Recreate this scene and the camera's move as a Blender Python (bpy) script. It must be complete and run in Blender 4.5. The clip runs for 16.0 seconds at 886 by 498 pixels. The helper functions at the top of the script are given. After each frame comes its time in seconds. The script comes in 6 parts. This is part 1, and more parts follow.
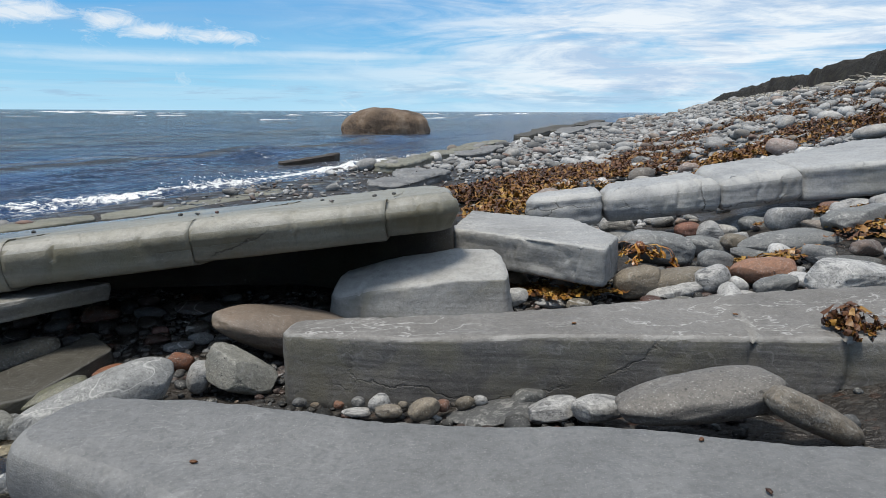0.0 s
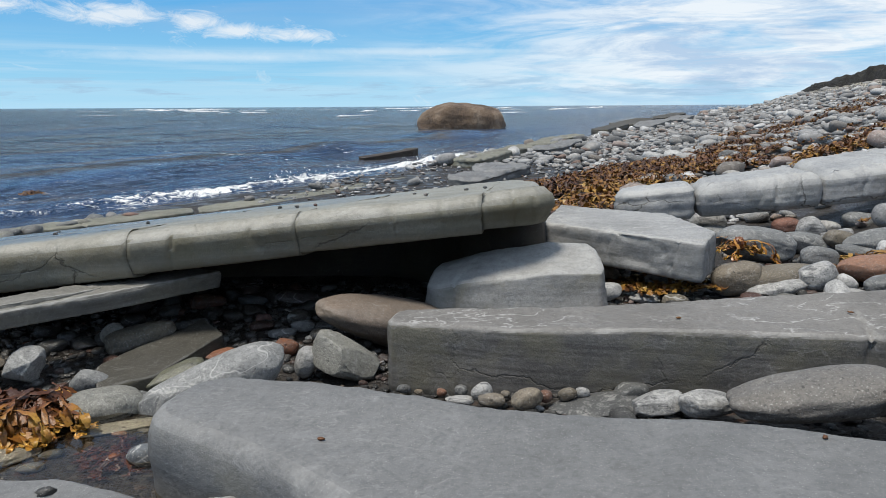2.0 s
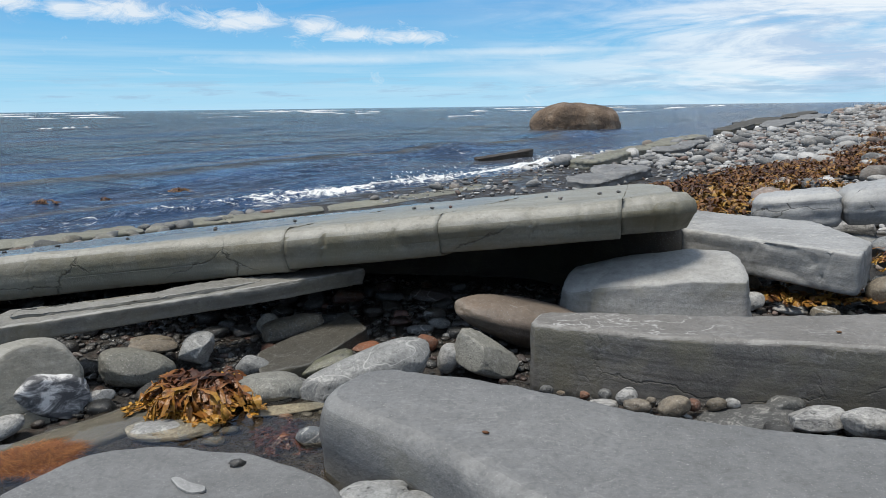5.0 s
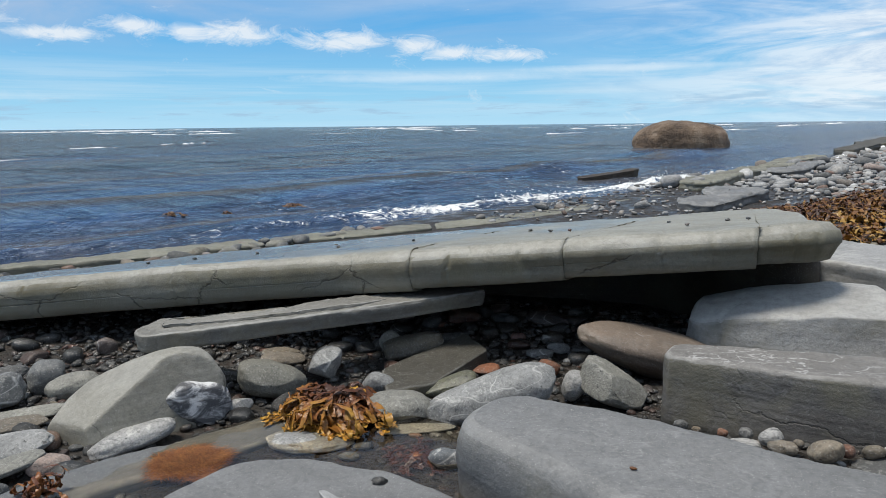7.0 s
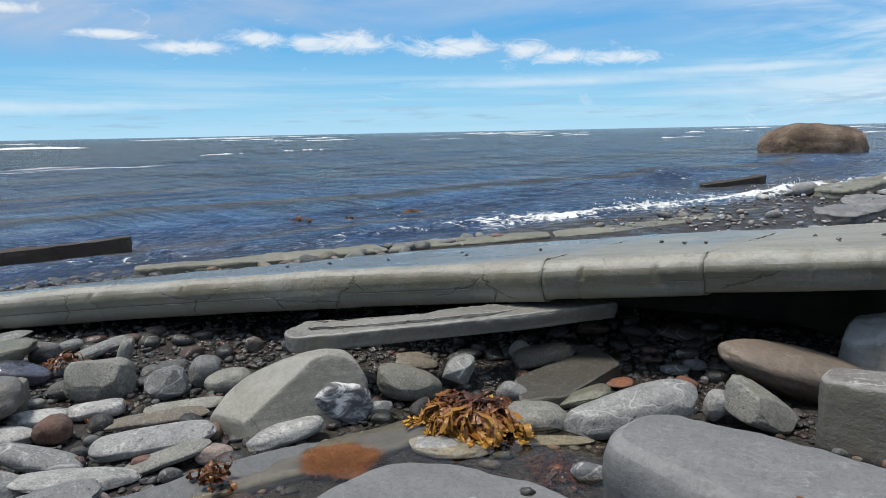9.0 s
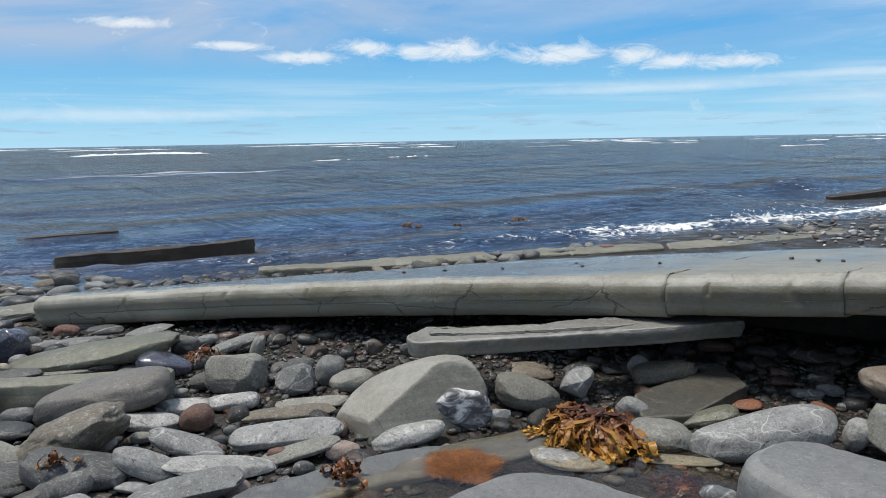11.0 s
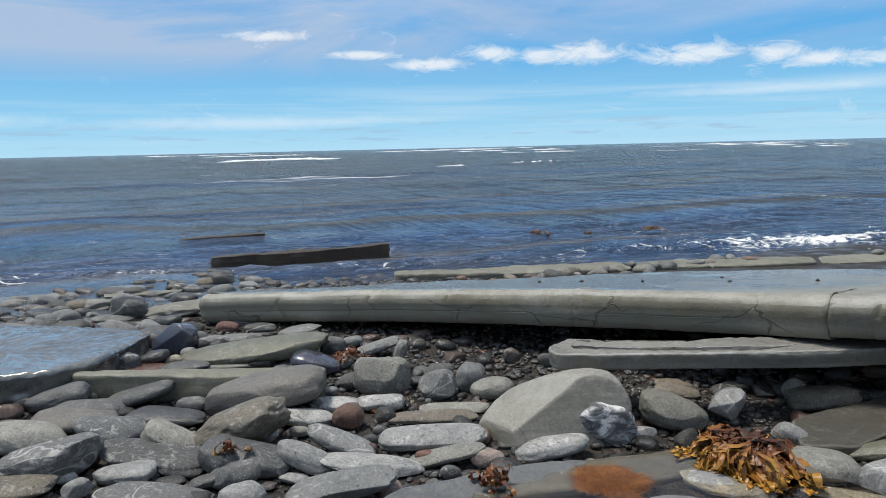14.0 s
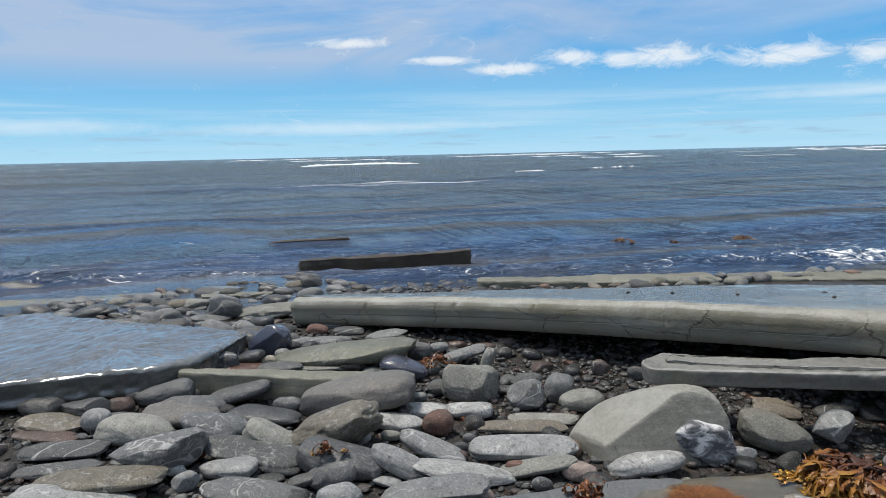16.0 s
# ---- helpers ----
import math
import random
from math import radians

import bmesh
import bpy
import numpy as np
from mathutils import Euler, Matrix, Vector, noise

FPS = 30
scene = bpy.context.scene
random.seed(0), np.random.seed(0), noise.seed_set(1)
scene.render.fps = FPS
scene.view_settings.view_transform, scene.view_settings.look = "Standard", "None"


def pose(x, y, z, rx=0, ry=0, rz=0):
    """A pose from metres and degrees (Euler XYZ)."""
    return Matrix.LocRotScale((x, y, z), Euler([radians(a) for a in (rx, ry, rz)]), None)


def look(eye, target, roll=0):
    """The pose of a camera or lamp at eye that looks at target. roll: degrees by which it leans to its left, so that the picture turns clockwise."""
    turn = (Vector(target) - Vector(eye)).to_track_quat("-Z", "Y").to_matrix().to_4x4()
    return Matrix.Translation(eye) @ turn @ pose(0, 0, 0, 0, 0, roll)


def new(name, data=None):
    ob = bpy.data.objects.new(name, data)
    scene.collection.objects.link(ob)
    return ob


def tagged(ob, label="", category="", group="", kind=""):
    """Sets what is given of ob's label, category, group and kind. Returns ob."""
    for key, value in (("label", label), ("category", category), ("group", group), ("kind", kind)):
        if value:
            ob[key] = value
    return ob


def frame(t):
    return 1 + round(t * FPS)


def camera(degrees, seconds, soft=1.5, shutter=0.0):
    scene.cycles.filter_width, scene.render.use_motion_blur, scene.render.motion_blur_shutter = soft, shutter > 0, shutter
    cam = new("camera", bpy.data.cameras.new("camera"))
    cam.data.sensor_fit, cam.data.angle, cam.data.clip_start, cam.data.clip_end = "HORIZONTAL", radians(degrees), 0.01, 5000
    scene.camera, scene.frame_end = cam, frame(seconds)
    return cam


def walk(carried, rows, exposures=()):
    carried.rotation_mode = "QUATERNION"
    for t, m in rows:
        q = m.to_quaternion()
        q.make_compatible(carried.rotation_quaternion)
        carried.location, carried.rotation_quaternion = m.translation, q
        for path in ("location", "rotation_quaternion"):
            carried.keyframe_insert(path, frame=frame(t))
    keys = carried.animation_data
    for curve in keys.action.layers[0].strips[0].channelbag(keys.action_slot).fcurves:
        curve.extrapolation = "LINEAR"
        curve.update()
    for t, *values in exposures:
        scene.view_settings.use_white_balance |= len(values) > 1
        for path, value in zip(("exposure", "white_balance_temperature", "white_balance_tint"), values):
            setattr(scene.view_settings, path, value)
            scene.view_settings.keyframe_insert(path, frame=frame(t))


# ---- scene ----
cam = camera(65.85, 16.0, soft=0.65)
walk(cam, [
    (0.0, pose(-0.0001, -0.0001, 0.9800, 78.624, -0.287, 0.021)),
    (0.5, pose(-0.0212, -0.0093, 0.9839, 78.854, 0.128, 1.855)),
    (1.0, pose(-0.0418, -0.0176, 0.9838, 78.538, 0.219, 3.299)),
    (1.5, pose(-0.0632, -0.0265, 0.9842, 78.683, 0.161, 4.583)),
    (2.0, pose(-0.0822, -0.0392, 0.9797, 78.201, 0.322, 6.029)),
    (2.5, pose(-0.0937, -0.0547, 0.9738, 77.704, 0.468, 6.757)),
    (3.0, pose(-0.1025, -0.0717, 0.9722, 77.002, 1.016, 8.093)),
    (3.5, pose(-0.1153, -0.0865, 0.9762, 76.957, 1.382, 9.773)),
    (4.0, pose(-0.1328, -0.0954, 0.9845, 77.299, 1.081, 11.043)),
    (6.5, pose(-0.2683, -0.1474, 1.0219, 79.502, 0.709, 21.488)),
    (7.0, pose(-0.2875, -0.1569, 1.0274, 79.747, 0.620, 22.931)),
    (7.5, pose(-0.3085, -0.1735, 1.0353, 80.018, 0.591, 25.013)),
    (8.0, pose(-0.3302, -0.1931, 1.0423, 80.449, 0.981, 27.328)),
    (8.5, pose(-0.3482, -0.2104, 1.0481, 80.410, 0.988, 29.486)),
    (9.0, pose(-0.3645, -0.2257, 1.0538, 80.281, 1.132, 31.866)),
    (9.5, pose(-0.3755, -0.2419, 1.0607, 80.701, 0.938, 33.442)),
    (10.0, pose(-0.3881, -0.2581, 1.0643, 80.830, 0.896, 35.797)),
    (12.5, pose(-0.4339, -0.3448, 1.0846, 81.076, 0.864, 46.035)),
    (13.0, pose(-0.4406, -0.3573, 1.0893, 81.037, 0.783, 47.859)),
    (13.5, pose(-0.4451, -0.3659, 1.0944, 81.445, 0.980, 49.267)),
    (14.0, pose(-0.4475, -0.3724, 1.0999, 81.582, 1.321, 50.474)),
    (14.5, pose(-0.4524, -0.3819, 1.1051, 81.925, 1.413, 51.771)),
    (15.0, pose(-0.4582, -0.3963, 1.1108, 82.115, 0.987, 53.468)),
    (15.5, pose(-0.4653, -0.4120, 1.1162, 82.202, 0.768, 55.424)),
    (16.0, pose(-0.4718, -0.4267, 1.1198, 82.112, 1.291, 56.839)),
], [(0.0, 0.0), (16.0, 0.0)])

# ---- sky and sun ----
SUN_EL, SUN_AZ = radians(73), radians(-130)   # azimuth from +y towards +x
world = bpy.data.worlds.new("sky")
scene.world = world
world.use_nodes = True


class Net:
    """Small wrapper to write node trees briefly."""

    def __init__(self, tree):
        self.tree = tree
        tree.nodes.clear()

    def add(self, kind, **values):
        node = self.tree.nodes.new(kind)
        for key, value in values.items():
            if key in node.inputs:
                node.inputs[key].default_value = value
        return node

    def link(self, a, b):
        self.tree.links.new(a, b)
        return b

    def math(self, op, a, b=None, clamp=False):
        node = self.tree.nodes.new("ShaderNodeMath")
        node.operation, node.use_clamp = op, clamp
        for i, v in enumerate((a, b)):
            if v is None:
                continue
            if isinstance(v, (int, float)):
                node.inputs[i].default_value = v
            else:
                self.link(v, node.inputs[i])
        return node.outputs[0]

    def noise(self, vector, scale, detail=4.0, rough=0.55, distort=0.0):
        node = self.add("ShaderNodeTexNoise", Scale=scale, Detail=detail, Roughness=rough, Distortion=distort)
        if vector is not None:
            self.link(vector, node.inputs["Vector"])
        return node.outputs["Fac"]

    def ramp(self, fac, *stops):
        node = self.tree.nodes.new("ShaderNodeValToRGB")
        els = node.color_ramp.elements
        while len(els) < len(stops):
            els.new(0.5)
        for el, (pos, col) in zip(els, stops):
            el.position = pos
            el.color = (col, col, col, 1) if isinstance(col, (int, float)) else (*col, 1)
        self.link(fac, node.inputs[0])
        return node.outputs[0]

    def mix(self, fac, a, b, mode="MIX"):
        node = self.tree.nodes.new("ShaderNodeMix")
        node.data_type, node.blend_type = "RGBA", mode
        for socket, v in ((node.inputs[0], fac), (node.inputs[6], a), (node.inputs[7], b)):
            if isinstance(v, (int, float)):
                socket.default_value = v
            elif isinstance(v, tuple):
                socket.default_value = (*v, 1)
            else:
                self.link(v, socket)
        return node.outputs[2]

    def mapped(self, vector, scale=(1, 1, 1), turn=(0, 0, 0), place=(0, 0, 0)):
        node = self.add("ShaderNodeMapping")
        node.inputs["Scale"].default_value = scale
        node.inputs["Rotation"].default_value = turn
        node.inputs["Location"].default_value = place
        self.link(vector, node.inputs["Vector"])
        return node.outputs[0]


def build_sky():
    n = Net(world.node_tree)
    sky = n.add("ShaderNodeTexSky")
    sky.sky_type, sky.sun_disc = "NISHITA", False
    sky.sun_elevation, sky.sun_rotation = SUN_EL, SUN_AZ
    sky.altitude, sky.air_density, sky.dust_density, sky.ozone_density = 0, 1.0, 0.2, 3.0
    way = n.add("ShaderNodeTexCoord").outputs["Generated"]
    split = n.add("ShaderNodeSeparateXYZ")
    n.link(way, split.inputs[0])
    x, y, z = split.outputs
    up = n.math("MAXIMUM", z, 0.0)
    turn = n.math("ARCTAN2", x, y)
    az = n.math("ADD", n.math("DIVIDE", turn, 6.2832), 0.5)
    rich = n.add("ShaderNodeHueSaturation", Saturation=1.45, Value=0.92)
    n.link(sky.outputs[0], rich.inputs["Color"])
    # deep blue above, paling towards the sea
    blue = n.ramp(n.math("MULTIPLY", up, 2.0), (0.0, (0.42, 0.69, 0.87)), (0.08, (0.30, 0.61, 0.84)), (0.26, (0.125, 0.42, 0.77)), (0.56, (0.06, 0.28, 0.68)))
    bright = n.mix(1.0, blue, (10.0, 10.0, 10.0), "MULTIPLY")
    colour = n.mix(n.ramp(up, (0.22, 1.0), (0.5, 0.0)), rich.outputs[0], bright)

    def field(kx, ky, scale, detail, rough, distort, seed):
        v = n.add("ShaderNodeCombineXYZ")
        n.link(n.math("MULTIPLY", turn, kx), v.inputs[0])
        n.link(n.math("MULTIPLY", up, ky), v.inputs[1])
        v.inputs[2].default_value = seed
        return n.noise(v.outputs[0], scale, detail, rough, distort)

    # wide grey-white veils high up, on a flat layer
    lift = n.math("ADD", up, 0.06)
    flat = n.add("ShaderNodeCombineXYZ")
    n.link(n.math("DIVIDE", x, lift), flat.inputs[0])
    n.link(n.math("DIVIDE", y, lift), flat.inputs[1])
    veil = n.noise(n.mapped(flat.outputs[0], (0.42, 0.6, 1), (0, 0, 0.5), (3.1, 1.7, 0)), 1.0, 8, 0.6, 0.8)
    veil = n.math("MULTIPLY", n.ramp(veil, (0.42, 0.0), (0.68, 1.0)), n.ramp(up, (0.13, 0.0), (0.22, 0.75), (0.45, 1.0)))
    soft = n.ramp(field(2.4, 10.0, 1.0, 9, 0.6, 0.7, 12.0), (0.36, 0.0), (0.6, 1.0))
    soft = n.math("MULTIPLY", soft, n.math("MULTIPLY", n.ramp(az, (0.31, 0.95), (0.42, 0.5), (0.5, 0.25), (0.58, 0.7)), n.ramp(up, (0.09, 0.0), (0.135, 1.0))))
    # thin bright sheets towards the land
    sheets = n.ramp(field(3.2, 26.0, 1.0, 8, 0.62, 0.9, 4.0), (0.35, 0.0), (0.54, 1.0))
    sheets = n.math("MULTIPLY", sheets, n.ramp(az, (0.455, 0.0), (0.53, 0.95)))
    sheets = n.math("MULTIPLY", sheets, n.ramp(up, (0.0, 0.35), (0.03, 1.0), (0.13, 1.0), (0.22, 0.35)))
    # a row of small heaps over the sea: bearing, height, half length in degrees, half height
    billow = n.math("SUBTRACT", field(20.0, 44.0, 1.0, 10, 0.7, 0.9, 9.0), 0.5)

    def row(items, low, high, rough):
        total = None
        for bearing, height, wide, tall in items:
            u = n.math("MULTIPLY", n.math("SUBTRACT", turn, radians(bearing)), 1 / radians(wide))
            v = n.math("MULTIPLY", n.math("SUBTRACT", up, height), 1 / tall)
            one = n.math("POWER", 2.718, n.math("MULTIPLY", n.math("ADD", n.math("MULTIPLY", u, u), n.math("MULTIPLY", v, v)), -1.0))
            total = one if total is None else n.math("MAXIMUM", total, one)
        return n.ramp(n.math("ADD", total, n.math("MULTIPLY", billow, rough)), (low, 0.0), (high, 1.0))

    heaps = row(((-64, 0.155, 3.5, 0.007), (-57, 0.131, 3.0, 0.007), (-52, 0.116, 3.2, 0.008), (-46, 0.128, 2.6, 0.011), (-42.5, 0.124, 2.4, 0.012), (-39, 0.125, 4.0, 0.015), (-30.7, 0.116, 4.0, 0.014), (-25, 0.109, 2.5, 0.013), (-22, 0.1, 3.6, 0.011), (-17.4, 0.096, 3.2, 0.010)), 0.3, 1.5, 2.4)
    flats = row(((-24, 0.066, 12.0, 0.008), (-66, 0.04, 14.0, 0.011), (-90, 0.045, 12.0, 0.012), (-8, 0.075, 9.0, 0.006)), 0.3, 1.05, 0.9)
    # a long flat band and broken streaks low down
    band = n.ramp(field(1.6, 45.0, 1.0, 7, 0.6, 0.3, 2.0), (0.46, 0.0), (0.62, 1.0))
    band = n.math("MULTIPLY", band, n.ramp(up, (0.012, 0.3), (0.03, 1.0), (0.07, 0.9), (0.1, 0.0)))
    small = n.ramp(field(9.0, 95.0, 1.0, 6, 0.65, 0.3, 6.0), (0.52, 0.0), (0.62, 1.0))
    small = n.math("MULTIPLY", small, n.ramp(up, (0.008, 0.0), (0.014, 0.75), (0.03, 0.6), (0.05, 0.0)))
    shade = n.ramp(field(4.0, 24.0, 1.3, 7, 0.65, 0.4, 1.0), (0.4, (4.6, 6.0, 7.8)), (0.56, (8.2, 8.8, 9.3)))
    colour = n.mix(n.math("MULTIPLY", veil, 0.75), colour, n.mix(0.45, shade, (4.6, 5.6, 7.2)))
    colour = n.mix(n.ramp(up, (0.28, 0.0), (0.55, 0.8)), colour, (3.6, 4.3, 5.4))
    colour = n.mix(n.math("MULTIPLY", soft, 0.85), colour, (4.5, 5.4, 6.9))
    colour = n.mix(n.math("MULTIPLY", band, 0.4), colour, (6.0, 7.6, 8.7))
    colour = n.mix(sheets, colour, shade)
    colour = n.mix(small, colour, (3.4, 5.2, 7.0))
    colour = n.mix(n.math("MULTIPLY", flats, 0.6), colour, (6.7, 8.0, 9.0))
    colour = n.mix(n.math("MULTIPLY", heaps, 0.8), colour, (8.3, 8.7, 9.0))
    back = n.add("ShaderNodeBackground", Strength=0.106)
    n.link(colour, back.inputs["Color"])
    n.link(back.outputs[0], n.add("ShaderNodeOutputWorld").inputs[0])


build_sky()
sun = new("sun", bpy.data.lights.new("sun", "SUN"))
sun.data.energy, sun.data.angle, sun.data.color = 3.7, radians(13), (1.0, 0.93, 0.82)
sun.matrix_world = look((0, 0, 30), (-30 * math.sin(SUN_AZ) / math.tan(SUN_EL), -30 * math.cos(SUN_AZ) / math.tan(SUN_EL), 0))
tagged(sun, "high hazy midday sun over the shore", "sun", kind="structure")

# ---- materials ----
def material(name):
    m = bpy.data.materials.new(name)
    m.use_nodes = True
    return m, Net(m.node_tree)


def finish(n, colour, rough, bump=None, strength=0.3, distance=0.01, **values):
    b = n.add("ShaderNodeBsdfPrincipled", **values)
    for v, key in ((colour, "Base Color"), (rough, "Roughness")):
        if isinstance(v, (int, float)):
            b.inputs[key].default_value = v
        elif isinstance(v, tuple):
            b.inputs[key].default_value = (*v, 1)
        else:
            n.link(v, b.inputs[key])
    if bump is not None:
        node = n.add("ShaderNodeBump", Strength=strength, Distance=distance)
        n.link(bump, node.inputs["Height"])
        n.link(node.outputs[0], b.inputs["Normal"])
    n.link(b.outputs[0], n.add("ShaderNodeOutputMaterial").inputs[0])
    return b


def slab_stone(name, base, dark, stain=0.5, wet=0.0, rim_light=0.2, wash=False, flaked=0.12, beds=False, banded=0.35, hair=0.0):
    """Fine-grained grey bedded rock with pale specks, bedding lines and olive stains on its sides."""
    m, n = material(name)
    p = n.add("ShaderNodeNewGeometry").outputs["Position"]
    big = n.noise(p, 2.3, 5, 0.6, 0.4)
    mid = n.noise(p, 11, 6, 0.65)
    fine = n.noise(p, 160, 3, 0.6)
    c = n.mix(n.ramp(big, (0.35, 0.0), (0.68, 1.0)), dark, base)
    c = n.mix(n.math("MULTIPLY", n.ramp(mid, (0.42, 0.0), (0.7, 1.0)), 0.35), c, tuple(min(1, v * 1.35) for v in base))
    grit = n.noise(p, 75, 5, 0.75)
    c = n.mix(n.math("MULTIPLY", n.ramp(grit, (0.35, 1.0), (0.55, 0.0)), 0.45), c, tuple(v * 0.55 for v in dark))
    speck = n.ramp(n.noise(p, 400, 2, 0.6), (0.64, 0.0), (0.70, 1.0))
    c = n.mix(n.math("MULTIPLY", speck, 0.5), c, (0.62, 0.62, 0.6))
    bed = n.noise(n.mapped(p, (1.2, 1.2, 34)), 2.0, 4, 0.6)
    nz = n.add("ShaderNodeSeparateXYZ")
    n.link(n.add("ShaderNodeNewGeometry").outputs["True Normal"], nz.inputs[0])
    side = n.ramp(nz.outputs[2], (0.25, 1.0), (0.7, 0.0))
    c = n.mix(n.math("MULTIPLY", n.math("MULTIPLY", n.ramp(bed, (0.4, 0.0), (0.62, 1.0)), side), banded), c, tuple(v * 0.62 for v in dark))
    olive = n.math("MULTIPLY", n.math("MULTIPLY", n.ramp(n.noise(p, 4.5, 5, 0.65, 0.5), (0.45, 0.0), (0.62, 1.0)), side), stain)
    c = n.mix(olive, c, (0.19, 0.175, 0.11))
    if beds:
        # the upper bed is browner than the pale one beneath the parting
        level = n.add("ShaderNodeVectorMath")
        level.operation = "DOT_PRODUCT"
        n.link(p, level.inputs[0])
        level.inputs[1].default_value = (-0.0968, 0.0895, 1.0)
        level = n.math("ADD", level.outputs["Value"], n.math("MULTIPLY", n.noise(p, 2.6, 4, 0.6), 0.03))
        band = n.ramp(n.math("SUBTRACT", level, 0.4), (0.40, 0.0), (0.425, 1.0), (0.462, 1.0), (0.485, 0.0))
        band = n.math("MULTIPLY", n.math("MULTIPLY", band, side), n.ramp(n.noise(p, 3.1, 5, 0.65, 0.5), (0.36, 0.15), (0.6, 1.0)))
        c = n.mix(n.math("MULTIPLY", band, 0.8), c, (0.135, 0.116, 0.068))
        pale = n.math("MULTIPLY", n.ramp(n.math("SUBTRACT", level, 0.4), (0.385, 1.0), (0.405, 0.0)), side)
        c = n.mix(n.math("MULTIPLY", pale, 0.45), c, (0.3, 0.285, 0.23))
    # Sunlit rims put into the colour: rounded upper edges paler, broken by noise.
    smoothed = n.ramp(nz.outputs[2], (0.3, 0.0), (0.55, 1.0), (0.88, 1.0), (0.985, 0.0))
    smoothed = n.math("MULTIPLY", smoothed, n.ramp(n.noise(p, 3.4, 6, 0.7, 0.6), (0.4, 0.1), (0.62, 1.0)))
    c = n.mix(n.math("MULTIPLY", smoothed, rim_light), c, (0.5, 0.5, 0.48))
    flake = n.noise(n.mapped(p, (0.8, 1.6, 1), (0, 0, 0.15)), 8, 4, 0.55, 0.3)
    flake = n.ramp(flake, (0.488, 0.0), (0.497, 1.0), (0.503, 1.0), (0.512, 0.0))
    flake = n.math("MULTIPLY", flake, n.ramp(n.noise(p, 2.1, 3, 0.5), (0.52 - 0.12 * flaked, 0.0), (0.6 - 0.12 * flaked, 1.0)))
    flake = n.math("MULTIPLY", flake, n.ramp(nz.outputs[2], (0.8, 0.25), (0.96, 1.0)))
    c = n.mix(n.math("MULTIPLY", flake, flaked), c, (0.5, 0.5, 0.49))
    scuff = n.ramp(n.noise(n.mapped(p, (1, 1, 1), (0, 0, 0.4)), 19, 7, 0.75, 1.2), (0.66, 0.0), (0.70, 1.0))
    c = n.mix(n.math("MULTIPLY", scuff, 0.3), c, (0.45, 0.45, 0.44))
    h = n.math("ADD", n.math("MULTIPLY", mid, 0.7), n.math("MULTIPLY", fine, 0.25))
    if hair:
        # hairline cracks
        cell = n.tree.nodes.new("ShaderNodeTexVoronoi")
        cell.feature = "DISTANCE_TO_EDGE"
        cell.inputs["Scale"].default_value = 2.6
        wander = n.add("ShaderNodeVectorMath")
        wander.operation = "ADD"
        shake = n.add("ShaderNodeTexNoise", Scale=9.0, Detail=5.0, Roughness=0.65)
        n.link(p, shake.inputs["Vector"])
        n.link(n.mapped(p, (1, 1, 1.8)), wander.inputs[0])
        n.link(n.mapped(shake.outputs["Color"], (0.13, 0.13, 0.13)), wander.inputs[1])
        n.link(wander.outputs[0], cell.inputs["Vector"])
        crack = n.math("MULTIPLY", n.ramp(cell.outputs["Distance"], (0.0, 1.0), (0.014, 0.0)), n.ramp(n.noise(p, 2.7, 2), (0.47, 0.0), (0.53, 1.0)))
        crack = n.math("MULTIPLY", crack, n.math("ADD", 0.25, n.math("MULTIPLY", side, 0.75)))
        c = n.mix(n.math("MULTIPLY", crack, hair), c, (0.035, 0.03, 0.024))
        h = n.math("SUBTRACT", h, n.math("MULTIPLY", crack, hair))
    r = n.ramp(n.noise(p, 3.1, 4, 0.6), (0.3, 0.62 - 0.5 * wet), (0.7, 0.85 - 0.62 * wet))
    if wash:
        # the seaward part is kept wet by the waves
        across = n.add("ShaderNodeVectorMath")
        across.operation = "DOT_PRODUCT"
        n.link(p, across.inputs[0])
        across.inputs[1].default_value = (-0.957, 0.289, 0)
        film = n.math("ADD", n.math("MULTIPLY", across.outputs["Value"], 0.6), n.math("SUBTRACT", n.math("MULTIPLY", n.noise(p, 1.8, 3, 0.5), 1.6), 1.85))
        film = n.math("MULTIPLY", n.ramp(film, (0.0, 0.0), (0.6, 1.0)), n.ramp(nz.outputs[2], (0.93, 0.0), (0.98, 1.0)))
        r = n.mix(film, n.math("MULTIPLY", r, 0.75), (0.25, 0.25, 0.25))
        c = n.mix(n.math("MULTIPLY", film, 0.5), c, tuple(v * 0.5 for v in dark))
    b = finish(n, c, r, n.math("ADD", h, n.math("MULTIPLY", grit, 0.45)), 0.42 - 0.3 * wet, 0.012)
    b.inputs["Coat Weight"].default_value = wet * 0.75
    b.inputs["Coat Roughness"].default_value = 0.12
    if wash:
        n.link(n.math("MULTIPLY", film, 0.7), b.inputs["Coat Weight"])
        b.inputs["Coat Roughness"].default_value = 0.14
    return m


GREY = slab_stone("grey_slab_rock", (0.178, 0.182, 0.184), (0.118, 0.122, 0.125), 0.2, rim_light=0.3, flaked=0.13)
LEDGE = slab_stone("ledge_rock", (0.285, 0.278, 0.235), (0.19, 0.186, 0.155), 0.6, rim_light=0.4, wash=True, flaked=0.05, beds=True, hair=0.8)
PALE = slab_stone("pale_slab_rock", (0.375, 0.378, 0.37), (0.24, 0.242, 0.235), 0.4, rim_light=0.5, flaked=0.2)
SCARRED = slab_stone("scarred_pale_rock", (0.33, 0.335, 0.335), (0.22, 0.225, 0.225), 0.1, rim_light=0.6, flaked=0.6)
